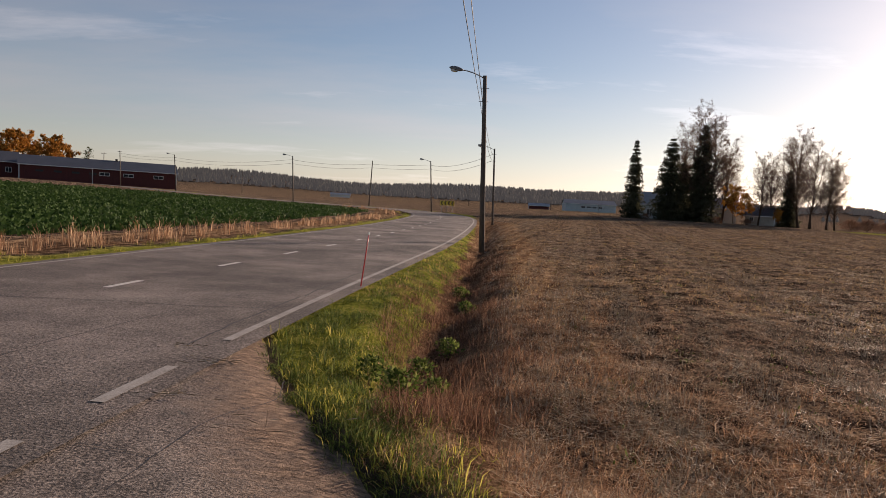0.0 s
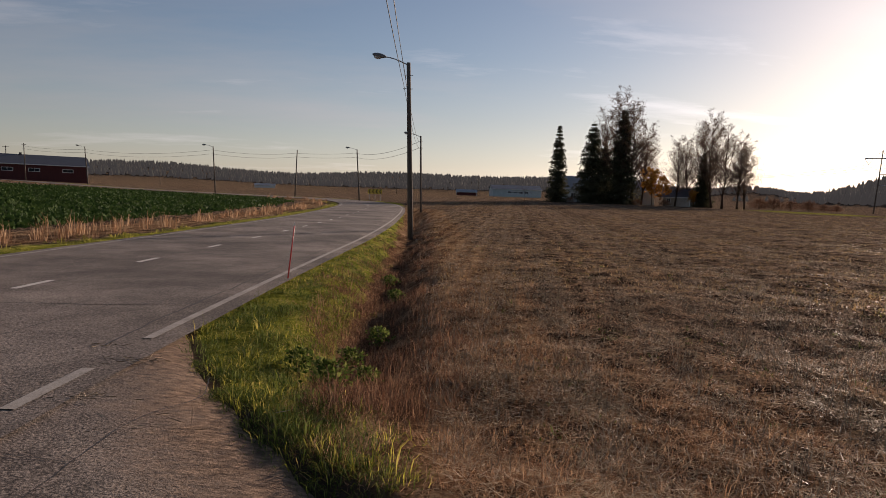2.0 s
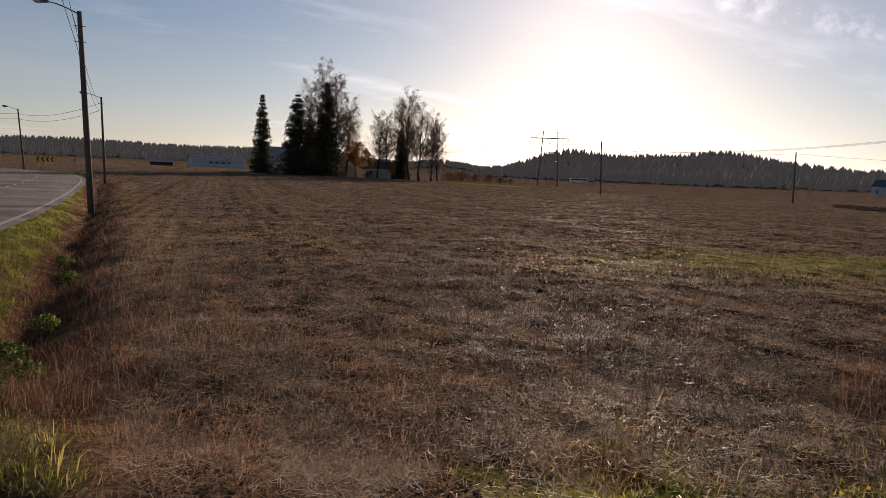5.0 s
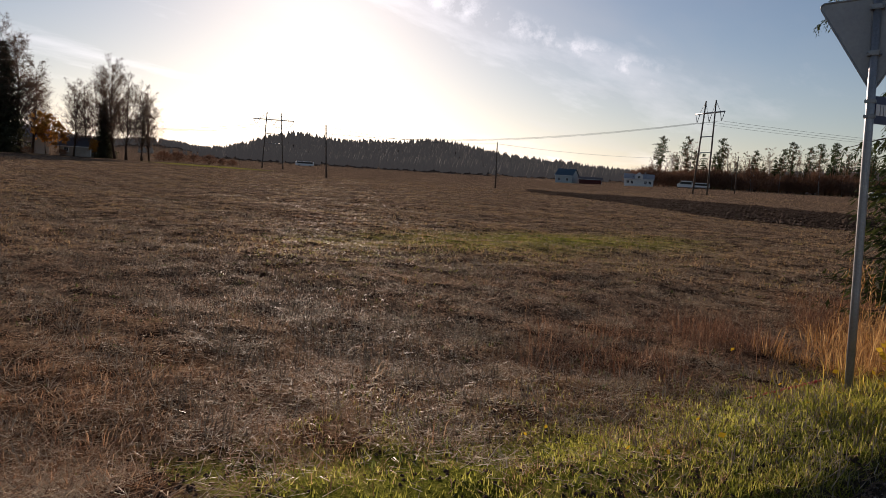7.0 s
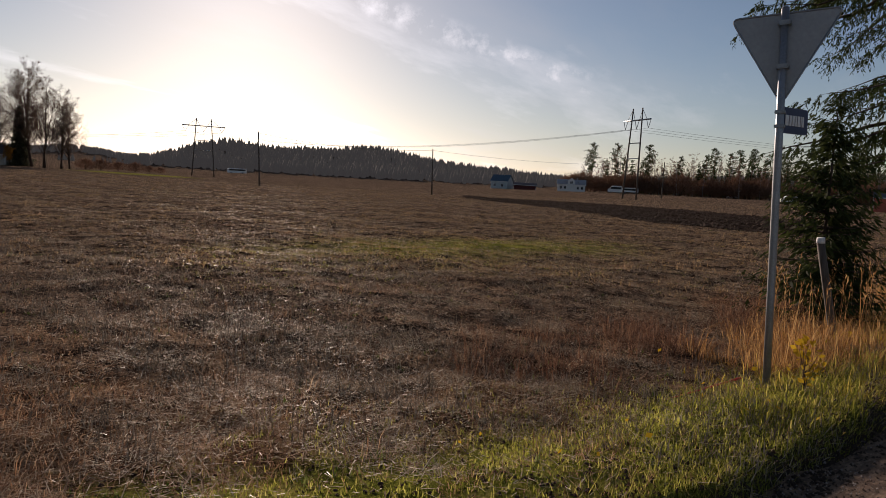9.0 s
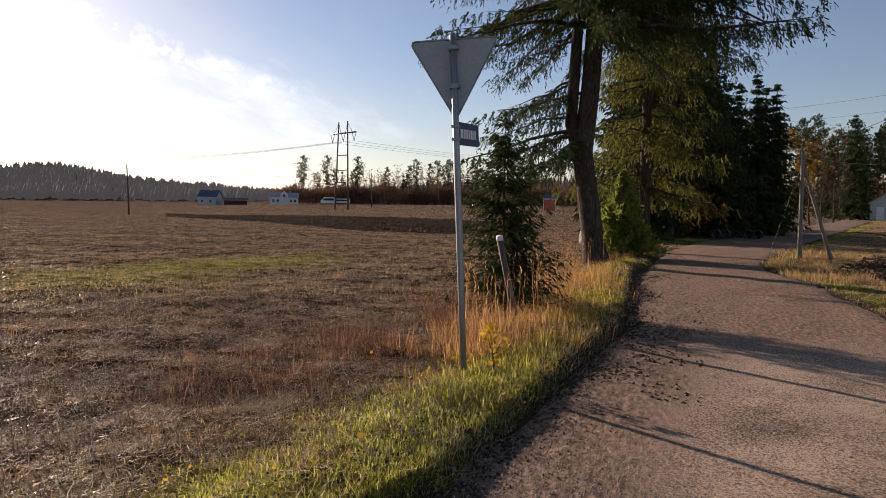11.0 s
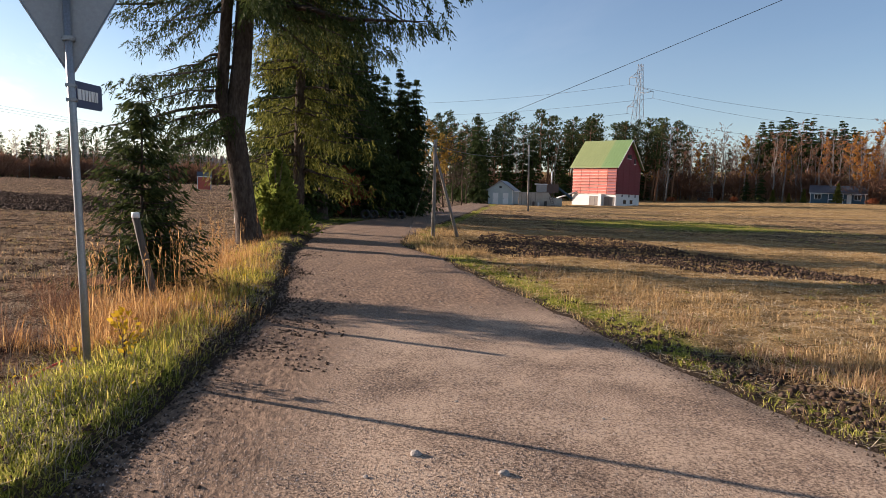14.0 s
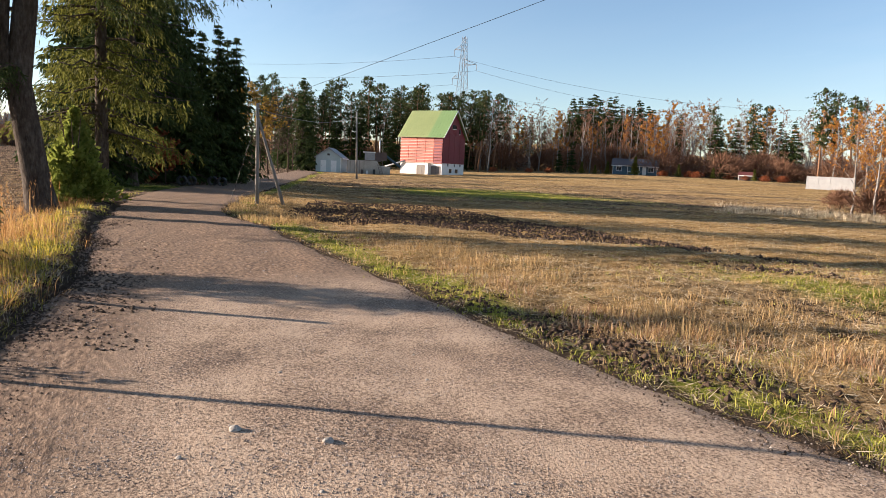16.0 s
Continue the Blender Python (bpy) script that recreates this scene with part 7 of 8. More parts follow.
def grain_dryer():
    """Concrete pit walls with an old dryer, hopper, ladder and chimney."""
    x, y = polar(120.9, 104)
    ob = thing("grain_dryer", on(x, y), facing(120.9), "old grain dryer on stained concrete walls", "machine")
    bm = prism([(-3.3, -0.5), (3.3, -0.5), (3.3, 1.2), (1.6, 1.4), (1.2, 2.1), (-3.3, 2.0)], 0, 0.35)
    part("concrete_wall", bm, "concrete", ob)
    part("side_wall", box(3.0, 3.3, 0.3, 3.5, -0.5, 1.3), "concrete", ob)
    for k in (-2.9, -2.2, -1.5, -0.8):
        part("form_board", box(k, k + 0.08, -0.04, 0.0, 0.1, 1.95), "grey_wood", ob)
    part("platform", box(-0.9, 1.9, 0.4, 2.6, 2.0, 2.15), "rust", ob)
    part("tank", box(-0.7, 0.9, 0.6, 2.2, 2.15, 3.3, 0.08), "galv", ob, "grey steel tank")
    part("hopper", prism([(0.9, 2.15), (2.7, 2.15), (2.7, 3.4), (1.1, 3.4)], 0.6, 2.4), "rust", ob, "dark rusty hopper")
    part("cover", box(-1.0, 1.0, 0.5, 2.3, 3.3, 3.42), "white", ob, "white sheet cover")
    heap_part("chimney", rod((1.6, 1.2, 3.3), (1.6, 1.2, 5.4), 0.11, 0.11), "alu", ob, "thin pale chimney pipe", smooth=True)
    ladder = Heap()
    for q in (1.15, 1.6):
        rod((q + 0.6, -0.3, 0.0), (q - 0.1, 0.2, 2.4), 0.025, 0.025, 5, ladder)
    for k in range(8):
        f = (k + 0.5) / 8
        rod((1.75 - 0.7 * f, -0.3 + 0.5 * f, 2.4 * f), (2.2 - 0.7 * f, -0.3 + 0.5 * f, 2.4 * f), 0.018, 0.018, 5, ladder)
    heap_part("ladder", ladder, "rust", ob)
    heap_part("conveyor", rod((2.6, 1.0, 2.9), (4.9, 1.8, 1.3), 0.2, 0.2, 6), "dark_blue_wall", ob, "blue conveyor tube")
    for k, (px, pz, s) in enumerate(((-1.2, 0.3, 0.35), (-0.4, 0.25, 0.28), (0.6, 0.35, 0.4), (2.3, 0.3, 0.3))):
        part("drum", box(px, px + s, -0.6, -0.6 + s, -0.1, pz + s, 0.05), ("rust", "white", "black", "concrete")[k], ob)


grain_dryer()
x, y = polar(143.2, 172)
bungalow = house("bungalow", on(x, y), facing(143.2), 10.5, 7, 2.3, 3.9, "dark_blue_wall", "roof_dark", "low dark blue bungalow with a white porch", windows=[(-4.4, -3.2, 0.9, 1.9), (3.2, 4.4, 0.9, 1.9)], doors=[(1.8, 2.7, 2.0)])
for k in (-1.8, -0.4, 1.0, 2.4):
    part("porch_post", box(k, k + 0.12, -1.6, -1.48, 0, 2.2), "white", bungalow)
part("porch_rail", box(-1.8, 2.5, -1.62, -1.5, 0.75, 0.87), "white", bungalow)
part("porch_roof", box(-2.1, 2.8, -1.9, 0.0, 2.2, 2.32), "roof_dark", bungalow)
for b, r, l, text in ((150.6, 195, 7, "small whitish cottage among birches"), (153.2, 200, 9, "low pale house among birches"), (134.0, 178, 3, "small dark garden hut by the wood")):
    x, y = polar(b, r)
    house("cottage", on(x, y), facing(b), l, 5, 2.2, 3.4, "white_wall" if l > 4 else "grey_wood", "rust", text, windows=[(-1, 0, 0.9, 1.8)])
x, y = polar(151.6, 168)
house("woodshed", on(x, y), facing(151.6), 3, 2, 1.2, 1.9, "rust", "barn_red", "low rusty woodshed at the field's edge", "shed", over=0.15)
x, y = polar(156.9, 118)
fence = thing("board_fence", on(x, y), facing(156.9), "white panel fence at the far end of the field", "fence")
for k in range(4):
    p = part("panel", box(-2.3 + 1.55 * k, -0.8 + 1.55 * k, -0.03, 0.03, 0.05, 2.0), "fence_white", fence)
    part("rail", box(-2.3 + 1.55 * k, -0.8 + 1.55 * k, -0.06, -0.03, 1.0, 1.1), "fence_white", p)
for k in range(5):
    part("post", box(-2.38 + 1.55 * k, -2.28 + 1.55 * k, -0.05, 0.05, -0.3, 2.1), "fence_white", fence)

# ---- grass, stubble, leaves and clods ----
gr = np.random.default_rng(21)


def scatter(n, b0, b1, r0, r1, weight, power=1.0, on_lane=False):
    """Places within a sector, denser near its tip, kept by a weight between 0 and 1."""
    b = np.radians(gr.uniform(b0, b1, n))
    r = r0 * (r1 / r0) ** (gr.random(n) ** power)
    x, y = 0.3 + r * np.sin(b), 0.1 + r * np.cos(b)
    keep = (gr.random(n) < weight(x, y)) & (on_lane | ~in_ring(x, y, LANE_RING)) & (line_distance(x, y, ROAD) > 3.68)
    return x[keep], y[keep]


def patchy(x, y, size, low=0.45, high=0.6, seed=0.0, floor=0.0):
    """Breaks an even spread into irregular patches."""
    v = 0.65 * vnoise(x, y, size, seed) + 0.35 * vnoise(x, y, size * 0.37, seed + 3)
    return floor + (1 - floor) * step01(v, low, high)


def blade_mesh(name, x, y, z, h, w, tip_az, out, material, label, segments=2):
    n = len(x)
    az = gr.random(n) * 2 * np.pi
    up = np.sqrt(np.clip(1 - np.minimum(out, 0.995) ** 2, 0.01, 1))
    root = np.stack([x, y, z], 1)
    side = np.stack([np.cos(az), np.sin(az), np.zeros(n)], 1) * w[:, None] / 2
    bend = np.stack([np.cos(tip_az) * out, np.sin(tip_az) * out, up], 1)
    tip = root + bend * h[:, None]
    if segments == 1:
        verts = np.stack([root - side, root + side, tip], 1)
        tris = np.arange(n * 3).reshape(-1, 3)
    else:
        mid = root + unit(bend * [0.5, 0.5, 1.0] + [0, 0, 0.25]) * (h * 0.6)[:, None]
        verts = np.stack([root - side, root + side, mid + side * 0.8, mid - side * 0.8, tip], 1)
        i = np.arange(n)[:, None] * 5
        tris = np.concatenate([i + [0, 1, 2], i + [0, 2, 3], i + [3, 2, 4]])
    return tagged(new(name, tri_mesh(name, verts, tris, material)), label, "grass", kind="stuff")


def tufts(name, places, blades, radius, high, width, lean, material, label, segments=2):
    """Grass in tufts: the blades of a tuft share its size and lean out from its heart."""
    cx, cy = places
    n = len(cx)
    size = gr.uniform(0.45, 1.0, n) ** 1.2
    tilt, tilt_az = gr.random(n) * 0.5, gr.random(n) * 2 * np.pi
    k = np.repeat(np.arange(n), blades)
    m = len(k)
    a, q = gr.random(m) * 2 * np.pi, np.sqrt(gr.random(m)) * radius * (0.5 + size[k])
    x, y = cx[k] + np.cos(a) * q, cy[k] + np.sin(a) * q
    h = (high[0] + (high[1] - high[0]) * gr.random(m)) * size[k] * (1.15 - 0.5 * q / (radius * 1.5))
    away = np.stack([np.cos(a) * q / radius * 0.8 + np.cos(tilt_az[k]) * tilt[k], np.sin(a) * q / radius * 0.8 + np.sin(tilt_az[k]) * tilt[k]], 1) + gr.normal(size=(m, 2)) * 0.35
    out = np.clip(np.hypot(away[:, 0], away[:, 1]) * lean, 0, 0.99)
    r = np.hypot(x, y)
    return blade_mesh(name, x, y, surface(x, y) - 0.01, h, width * gr.uniform(0.6, 1.4, m) * (1 + r / 22), np.arctan2(away[:, 1], away[:, 0]), out, material, label, segments)


def spread(name, places, high, width, lean, material, label, segments=1, gain=0.03, flat=False):
    """Single stalks, standing or lying."""
    x, y = places
    n = len(x)
    out = np.full(n, 0.97) + 0.025 * gr.random(n) if flat else lean * gr.random(n)
    return blade_mesh(name, x, y, surface(x, y) + (0.02 * gr.random(n) if flat else -0.005), gr.uniform(*high, n), width * gr.uniform(0.6, 1.4, n) * (1 + gain * np.hypot(x, y)), gr.random(n) * 2 * np.pi, out, material, label, segments)


def use(i, j):
    return lambda x, y: land_use(x, y)[i][..., j] * (1 - in_ring(x, y, LANE_RING)) * (line_distance(x, y, ROAD) > 3.7)


north = lambda x, y: (verge_side(x, y) > 0.3) & (line_distance(x, y, LANE_N, True) < 0.0)
south = lambda x, y: (line_distance(x, y, LANE_S, True) > 0.05) & (x > -2)
green_w, dry_w, straw_w, soil_w = use(0, 1), use(0, 0), use(1, 1), use(0, 2)

# green bank between road and ditch
tufts("green_grass", scatter(8000, -22, 8, 3.6, 75, lambda x, y: green_w(x, y) * (x < bank_edge(y) + 0.1) * (verge_side(x, y) > 0) * patchy(x, y, 0.45, 0.4, 0.55, 62, 0.22)), 36, 0.14, (0.06, 0.22), 0.0042, 1.35, "grass_green", "lush green grass on the road bank")
tufts("yellow_grass", scatter(1900, -22, 8, 3.6, 75, lambda x, y: (verge_side(x, y) > 0.2) * (x < bank_edge(y) + 0.25) * patchy(x, y, 0.9, seed=4)), 14, 0.1, (0.1, 0.26), 0.005, 1.2, "grass_yellow", "yellowing grass on the road bank")
# green corner by the sign and the lane's northern verge
tufts("green_grass", scatter(34000, 38, 108, 3.0, 30, lambda x, y: green_w(x, y) * (x > 1.5) * patchy(x, y, 0.6, 0.45, 0.56, 7, 0.06)), 16, 0.1, (0.02, 0.075), 0.0055, 1.25, "grass_lush", "short yellow-green grass at the corner of the field", 1)
tufts("yellow_grass", scatter(2600, 78, 107, 5, 36, lambda x, y: np.exp(-((line_distance(x, y, LANE_N) - 0.6) / 0.4) ** 2) * north(x, y) * (x > 5.5)), 26, 0.14, (0.08, 0.26), 0.005, 1.0, "grass_yellow", "yellow-green grass along the lane")
# rust-brown dry grass on both sides of the ditch
tufts("dry_grass", scatter(9000, -8, 30, 3.7, 80, lambda x, y: dry_w(x, y) * north(x, y) * patchy(x, y, 1.0, 0.3, 0.6, 2, 0.25)), 44, 0.16, (0.04, 0.16), 0.003, 1.55, "grass_rust", "rust-brown dry grass along the ditch", 1)
tufts("dry_grass", scatter(4200, -6, 8, 5.0, 60, lambda x, y: np.exp(-((line_distance(x, y, DITCH) - 0.2) / 0.7) ** 2) * patchy(x, y, 0.7, 0.35, 0.6, 11, 0.25)), 22, 0.12, (0.12, 0.38), 0.0034, 1.1, "grass_brown", "tall withered stalks in the ditch")
# reddish tufts over the near field
tufts("dry_grass", scatter(11000, 4, 96, 3.2, 32, lambda x, y: north(x, y) * np.exp(-((np.hypot(x, y) - 4) / 14) ** 2) * patchy(x, y, 0.8, 0.5, 0.6, 5, 0.02)), 44, 0.16, (0.03, 0.13), 0.0028, 1.6, "grass_rust", "reddish dry tufts in the stubble field", 1)
tufts("withered_weeds", scatter(90, 4, 96, 3.6, 40, lambda x, y: north(x, y) * patchy(x, y, 2.0, 0.45, 0.6, 8)), 26, 0.16, (0.1, 0.26), 0.004, 1.0, "grass_dry", "brown withered weed clumps in the field")


def drill_rows(x, y):
    """Straw lies in faint rows along the drill's way, with wheel tracks between them."""
    u = x * math.cos(radians(12)) - y * math.sin(radians(12)) + 0.5 * vnoise(x, y, 6.0, 14)
    return np.clip(0.6 + 0.4 * np.cos(2 * np.pi * u / 1.1) + 0.35 * np.cos(2 * np.pi * u / 4.7), 0.12, 1)


def mats_of(x, y):
    """Straw clings together in small mats with bare soil between them."""
    return patchy(x, y, 0.34 + 0.012 * np.hypot(x, y), 0.47, 0.58, 51, 0.2)


# field: standing stubble, lying straw and green weeds
spread("stubble", scatter(230000, 3, 100, 4, 120, lambda x, y: north(x, y) * (1 - soil_w(x, y)) * drill_rows(x, y) * patchy(x, y, 2.5, 0.3, 0.6, 1, 0.45), 0.75), (0.04, 0.13), 0.007, 0.75, "stubble", "dull brown stubble of the harvested field", gain=0.05)
spread("lying_straw", scatter(300000, 3, 100, 3.0, 60, lambda x, y: north(x, y) * (1 - soil_w(x, y)) * drill_rows(x, y) * patchy(x, y, 1.3, 0.36, 0.6, 6, 0.2) * mats_of(x, y) * (1 - green_w(x, y)), 0.85), (0.06, 0.22), 0.006, 1, "straw", "bleached straw lying on the stubble field", flat=True)
spread("brown_straw", scatter(120000, 3, 100, 3.2, 40, lambda x, y: north(x, y) * (1 - soil_w(x, y)) * mats_of(x, y) * (1 - green_w(x, y))), (0.06, 0.22), 0.006, 1, "grass_dry", "brown straw lying on the stubble field", flat=True)
tufts("field_weeds", scatter(9000, 8, 96, 3.6, 60, lambda x, y: north(x, y) * np.maximum(0.3, green_w(x, y)) * patchy(x, y, 0.5, 0.48, 0.6, 9)), 10, 0.08, (0.03, 0.09), 0.014, 1.0, "grass_green", "low green weeds in the stubble", 1)
# tall orange grass and brown weeds behind the sign
tufts("tall_dry_grass", scatter(1700, 80, 101, 7.0, 27, lambda x, y: north(x, y) * (x > 7.5) * np.exp(-((line_distance(x, y, LANE_N) - 1.3) / 0.6) ** 2) * patchy(x, y, 0.8, 0.3, 0.55, 12, 0.25)), 38, 0.17, (0.15, 0.66), 0.0032, 0.8, "grass_orange", "tall orange-brown grass behind the road sign")
tufts("brown_weeds", scatter(2400, 62, 92, 5.8, 15, lambda x, y: north(x, y) * np.exp(-((line_distance(x, y, LANE_N) - 2.4) / 0.8) ** 2) * patchy(x, y, 0.8, 0.35, 0.6, 13, 0.1)), 40, 0.17, (0.14, 0.5), 0.0028, 1.15, "grass_brown", "brown withered weeds beside the road sign")


def reed_heads():
    """Feathery seed heads on tall stalks."""
    x, y = scatter(420, 84, 98, 8.0, 22, lambda x, y: north(x, y) * np.exp(-((line_distance(x, y, LANE_N) - 1.4) / 0.5) ** 2))
    h = Heap()
    z = surface(x, y)
    n = len(x)
    top = np.stack([x + gr.normal(size=n) * 0.05, y + gr.normal(size=n) * 0.05, z + gr.uniform(0.65, 1.0, n)], 1)
    foot = np.stack([x, y, z], 1)
    h.leaves(blade_quads(foot, unit(top - foot), np.linalg.norm(top - foot, axis=1), np.full(n, 0.003), gr))
    for k in range(7):
        p = foot + (top - foot) * (0.78 + 0.04 * k)
        h.leaves(blade_quads(p, unit(gr.normal(size=(n, 3)) * 0.35 + [0, 0, 1.0]), np.full(n, 0.07), np.full(n, 0.0048), gr))
    tagged(new("reed_grass", h.mesh("reed_grass", "grass_orange")), "feathery brown seed heads of reed grass", "grass", kind="stuff")


reed_heads()
# pasture south of the lane
no_soil = lambda x, y: 1 - land_use(x, y)[0][..., 2]
tufts("pasture_grass", scatter(8500, 100, 172, 4.3, 75, lambda x, y: south(x, y) * straw_w(x, y) * no_soil(x, y) * patchy(x, y, 1.4, 0.3, 0.6, 15, 0.2)), 18, 0.15, (0.05, 0.18), 0.005, 1.4, "grass_pale", "flattened pale dry grass of the pasture")
spread("lying_straw", scatter(170000, 100, 172, 4.3, 110, lambda x, y: south(x, y) * np.minimum(1, straw_w(x, y) * 1.3) * no_soil(x, y), 0.75), (0.06, 0.24), 0.007, 1, "straw", "pale straw lying on the pasture", flat=True, gain=0.06)
tufts("green_grass", scatter(7500, 100, 172, 3.6, 55, lambda x, y: south(x, y) * green_w(x, y) * patchy(x, y, 0.9, 0.25, 0.5, 16, 0.2)), 16, 0.1, (0.05, 0.17), 0.006, 1.0, "grass_lush", "short green grass along the lane")
tufts("yellow_grass", scatter(3000, 100, 172, 4.3, 40, lambda x, y: south(x, y) * no_soil(x, y) * np.exp(-((line_distance(x, y, LANE_S) - 0.9) / 0.7) ** 2) * patchy(x, y, 1.1, seed=17)), 16, 0.1, (0.05, 0.2), 0.005, 0.95, "grass_yellow", "yellowing grass beside the lane")
tufts("dry_grass", scatter(1800, 104, 172, 4.6, 30, lambda x, y: south(x, y) * np.exp(-((line_distance(x, y, LANE_S) - 1.7) / 0.7) ** 2) * patchy(x, y, 1.2, 0.45, 0.6, 18)), 20, 0.14, (0.12, 0.34), 0.005, 0.8, "grass_dry", "brown dry grass beside the lane")
tufts("tall_dry_grass", scatter(420, 108, 117, 18, 34, lambda x, y: south(x, y) * (line_distance(x, y, LANE_S) < 1.8)), 26, 0.2, (0.12, 0.4), 0.006, 0.8, "grass_pale", "tall dry grass round the braced pole")
tufts("tall_dry_grass", scatter(700, 150, 170, 42, 60, lambda x, y: (np.abs(np.hypot(x, y) - 49) < 5) * 1.0), 22, 0.4, (0.2, 0.6), 0.008, 0.9, "straw", "tall pale grass in front of young birches")
tufts("yellow_grass", scatter(900, 101, 108.5, 34, 43, lambda x, y: green_w(x, y)), 16, 0.25, (0.06, 0.2), 0.006, 1.1, "grass_green", "strip of green grass where the lane forks")
# west of the road: short yellow strip, tall dead stalks, beet field
tufts("yellow_grass", scatter(3000, -64, 0, 11, 100, lambda x, y: np.exp(-((verge_side(x, y) + 7.3) / 0.55) ** 2)), 16, 0.15, (0.08, 0.24), 0.008, 0.8, "grass_yellow", "short yellow-green grass on the far verge")
tufts("tall_dry_grass", scatter(4600, -64, 0, 12, 105, lambda x, y: np.exp(-((verge_side(x, y) + 9.0) / 0.8) ** 2)), 16, 0.16, (0.35, 0.95), 0.007, 0.4, "grass_dry", "tall withered brown grass on the far verge")


def beet_field():
    x, y = scatter(95000, -64, -4, 17, 128, lambda x, y: land_use(x, y)[1][..., 0], 0.75)
    n = len(x)
    root = np.stack([x, y, surface(x, y)], 1)
    way = unit(np.stack([gr.normal(size=n), gr.normal(size=n), gr.uniform(0.4, 1.6, n)], 1))
    size = gr.uniform(0.15, 0.32, n)
    h = Heap()
    h.leaves(blade_quads(root, way, size, size * 0.28 * (1 + np.hypot(x, y) / 120), gr))
    tagged(new("beet_leaves", h.mesh("beet_leaves", "beet")), "dense dark green beet leaves in the field", "crop", kind="stuff")


beet_field()


def clods(name, n, weight, b0, b1, r0, r1, size, label, material="soil", on_lane=False):
    """Broken lumps of ploughed earth."""
    x, y = scatter(n, b0, b1, r0, r1, weight, 0.9, on_lane)
    n = len(x)
    s = gr.uniform(*size, n)
    c = np.stack([x, y, np.where(in_ring(x, y, LANE_RING), height(x, y), surface(x, y)) + s * 0.15], 1)
    shape = np.array([[1, 0, 0], [0, 1, 0], [-1, 0, 0], [0, -1, 0], [0, 0, 0.8], [0, 0, -0.8]])
    verts = c[:, None] + shape[None] * s[:, None, None] * gr.uniform(0.5, 1.4, (n, 6, 1)) + gr.normal(size=(n, 6, 3)) * s[:, None, None] * 0.15
    faces = np.array([[0, 1, 4], [1, 2, 4], [2, 3, 4], [3, 0, 4], [1, 0, 5], [2, 1, 5], [3, 2, 5], [0, 3, 5]])
    tris = np.arange(n)[:, None, None] * 6 + faces[None]
    tagged(new(name, tri_mesh(name, verts, tris, material)), label, "soil", kind="stuff")


clods("soil_clods", 30000, lambda x, y: soil_w(x, y), 108, 168, 13, 36, (0.02, 0.075), "dark broken clods of freshly ploughed soil")
clods("soil_clods", 20000, lambda x, y: soil_w(x, y), 55, 92, 36, 120, (0.05, 0.15), "dark ploughed strip across the stubble field")
clods("verge_clods", 20000, lambda x, y: np.exp(-(line_distance(x, y, LANE_N) / 0.4) ** 2) * (x > 2.0) * patchy(x, y, 0.6, 0.25, 0.5, 3, 0.15), 60, 106, 3.3, 30, (0.006, 0.024), "dark crumbs of mud along the lane's edge", "mud", True)
clods("verge_clods", 8000, lambda x, y: np.exp(-((line_distance(x, y, LANE_S) - 0.5) / 0.3) ** 2) * (line_distance(x, y, LANE_S, True) > 0) * patchy(x, y, 1.2, 0.4, 0.55, 4), 110, 150, 6.0, 14, (0.012, 0.045), "dark tyre-churned mud beside the lane", "soil")
clods("churned_mud", 9000, lambda x, y: np.exp(-((line_distance(x, y, LANE_S) - 0.75) / 0.4) ** 2 - ((np.hypot(x, y) - 6.9) / 1.1) ** 2) * (line_distance(x, y, LANE_S, True) > 0), 110, 172, 4, 10, (0.015, 0.05), "dark mud churned up by wheels beside the lane", "soil")


def gravel(n, weight, b0, b1, r0, r1, size, label, material="gravel_bits"):
    """Loose small stones pressed into the lane."""
    x, y = scatter(n, b0, b1, r0, r1, lambda x, y: in_ring(x, y, LANE_RING) * weight(x, y), 1.0, True)
    n = len(x)
    s = gr.uniform(*size, n) * gr.uniform(0.5, 1.0, n)
    c = np.stack([x, y, height(x, y) + 0.01 + 0.12 * bumps(x * 2, y * 2) + step01(x, 6.5, 11.5) * 0.05 * (vnoise(x, y, 0.5, 2) - 0.5)], 1)
    a = gr.random(n) * 6.28
    corner = np.stack([np.stack([np.cos(a + k * 2.09), np.sin(a + k * 2.09), np.full(n, -0.5)], 1) for k in range(3)] + [np.stack([gr.normal(size=n) * 0.3, gr.normal(size=n) * 0.3, np.full(n, 0.7)], 1)], 1)
    verts = c[:, None] + corner * s[:, None, None] * gr.uniform(0.7, 1.3, (n, 4, 1))
    tris = np.arange(n)[:, None, None] * 4 + np.array([[0, 1, 3], [1, 2, 3], [2, 0, 3]])[None]
    tagged(new("gravel", tri_mesh("gravel", verts, tris, material)), label, "gravel", kind="stuff")


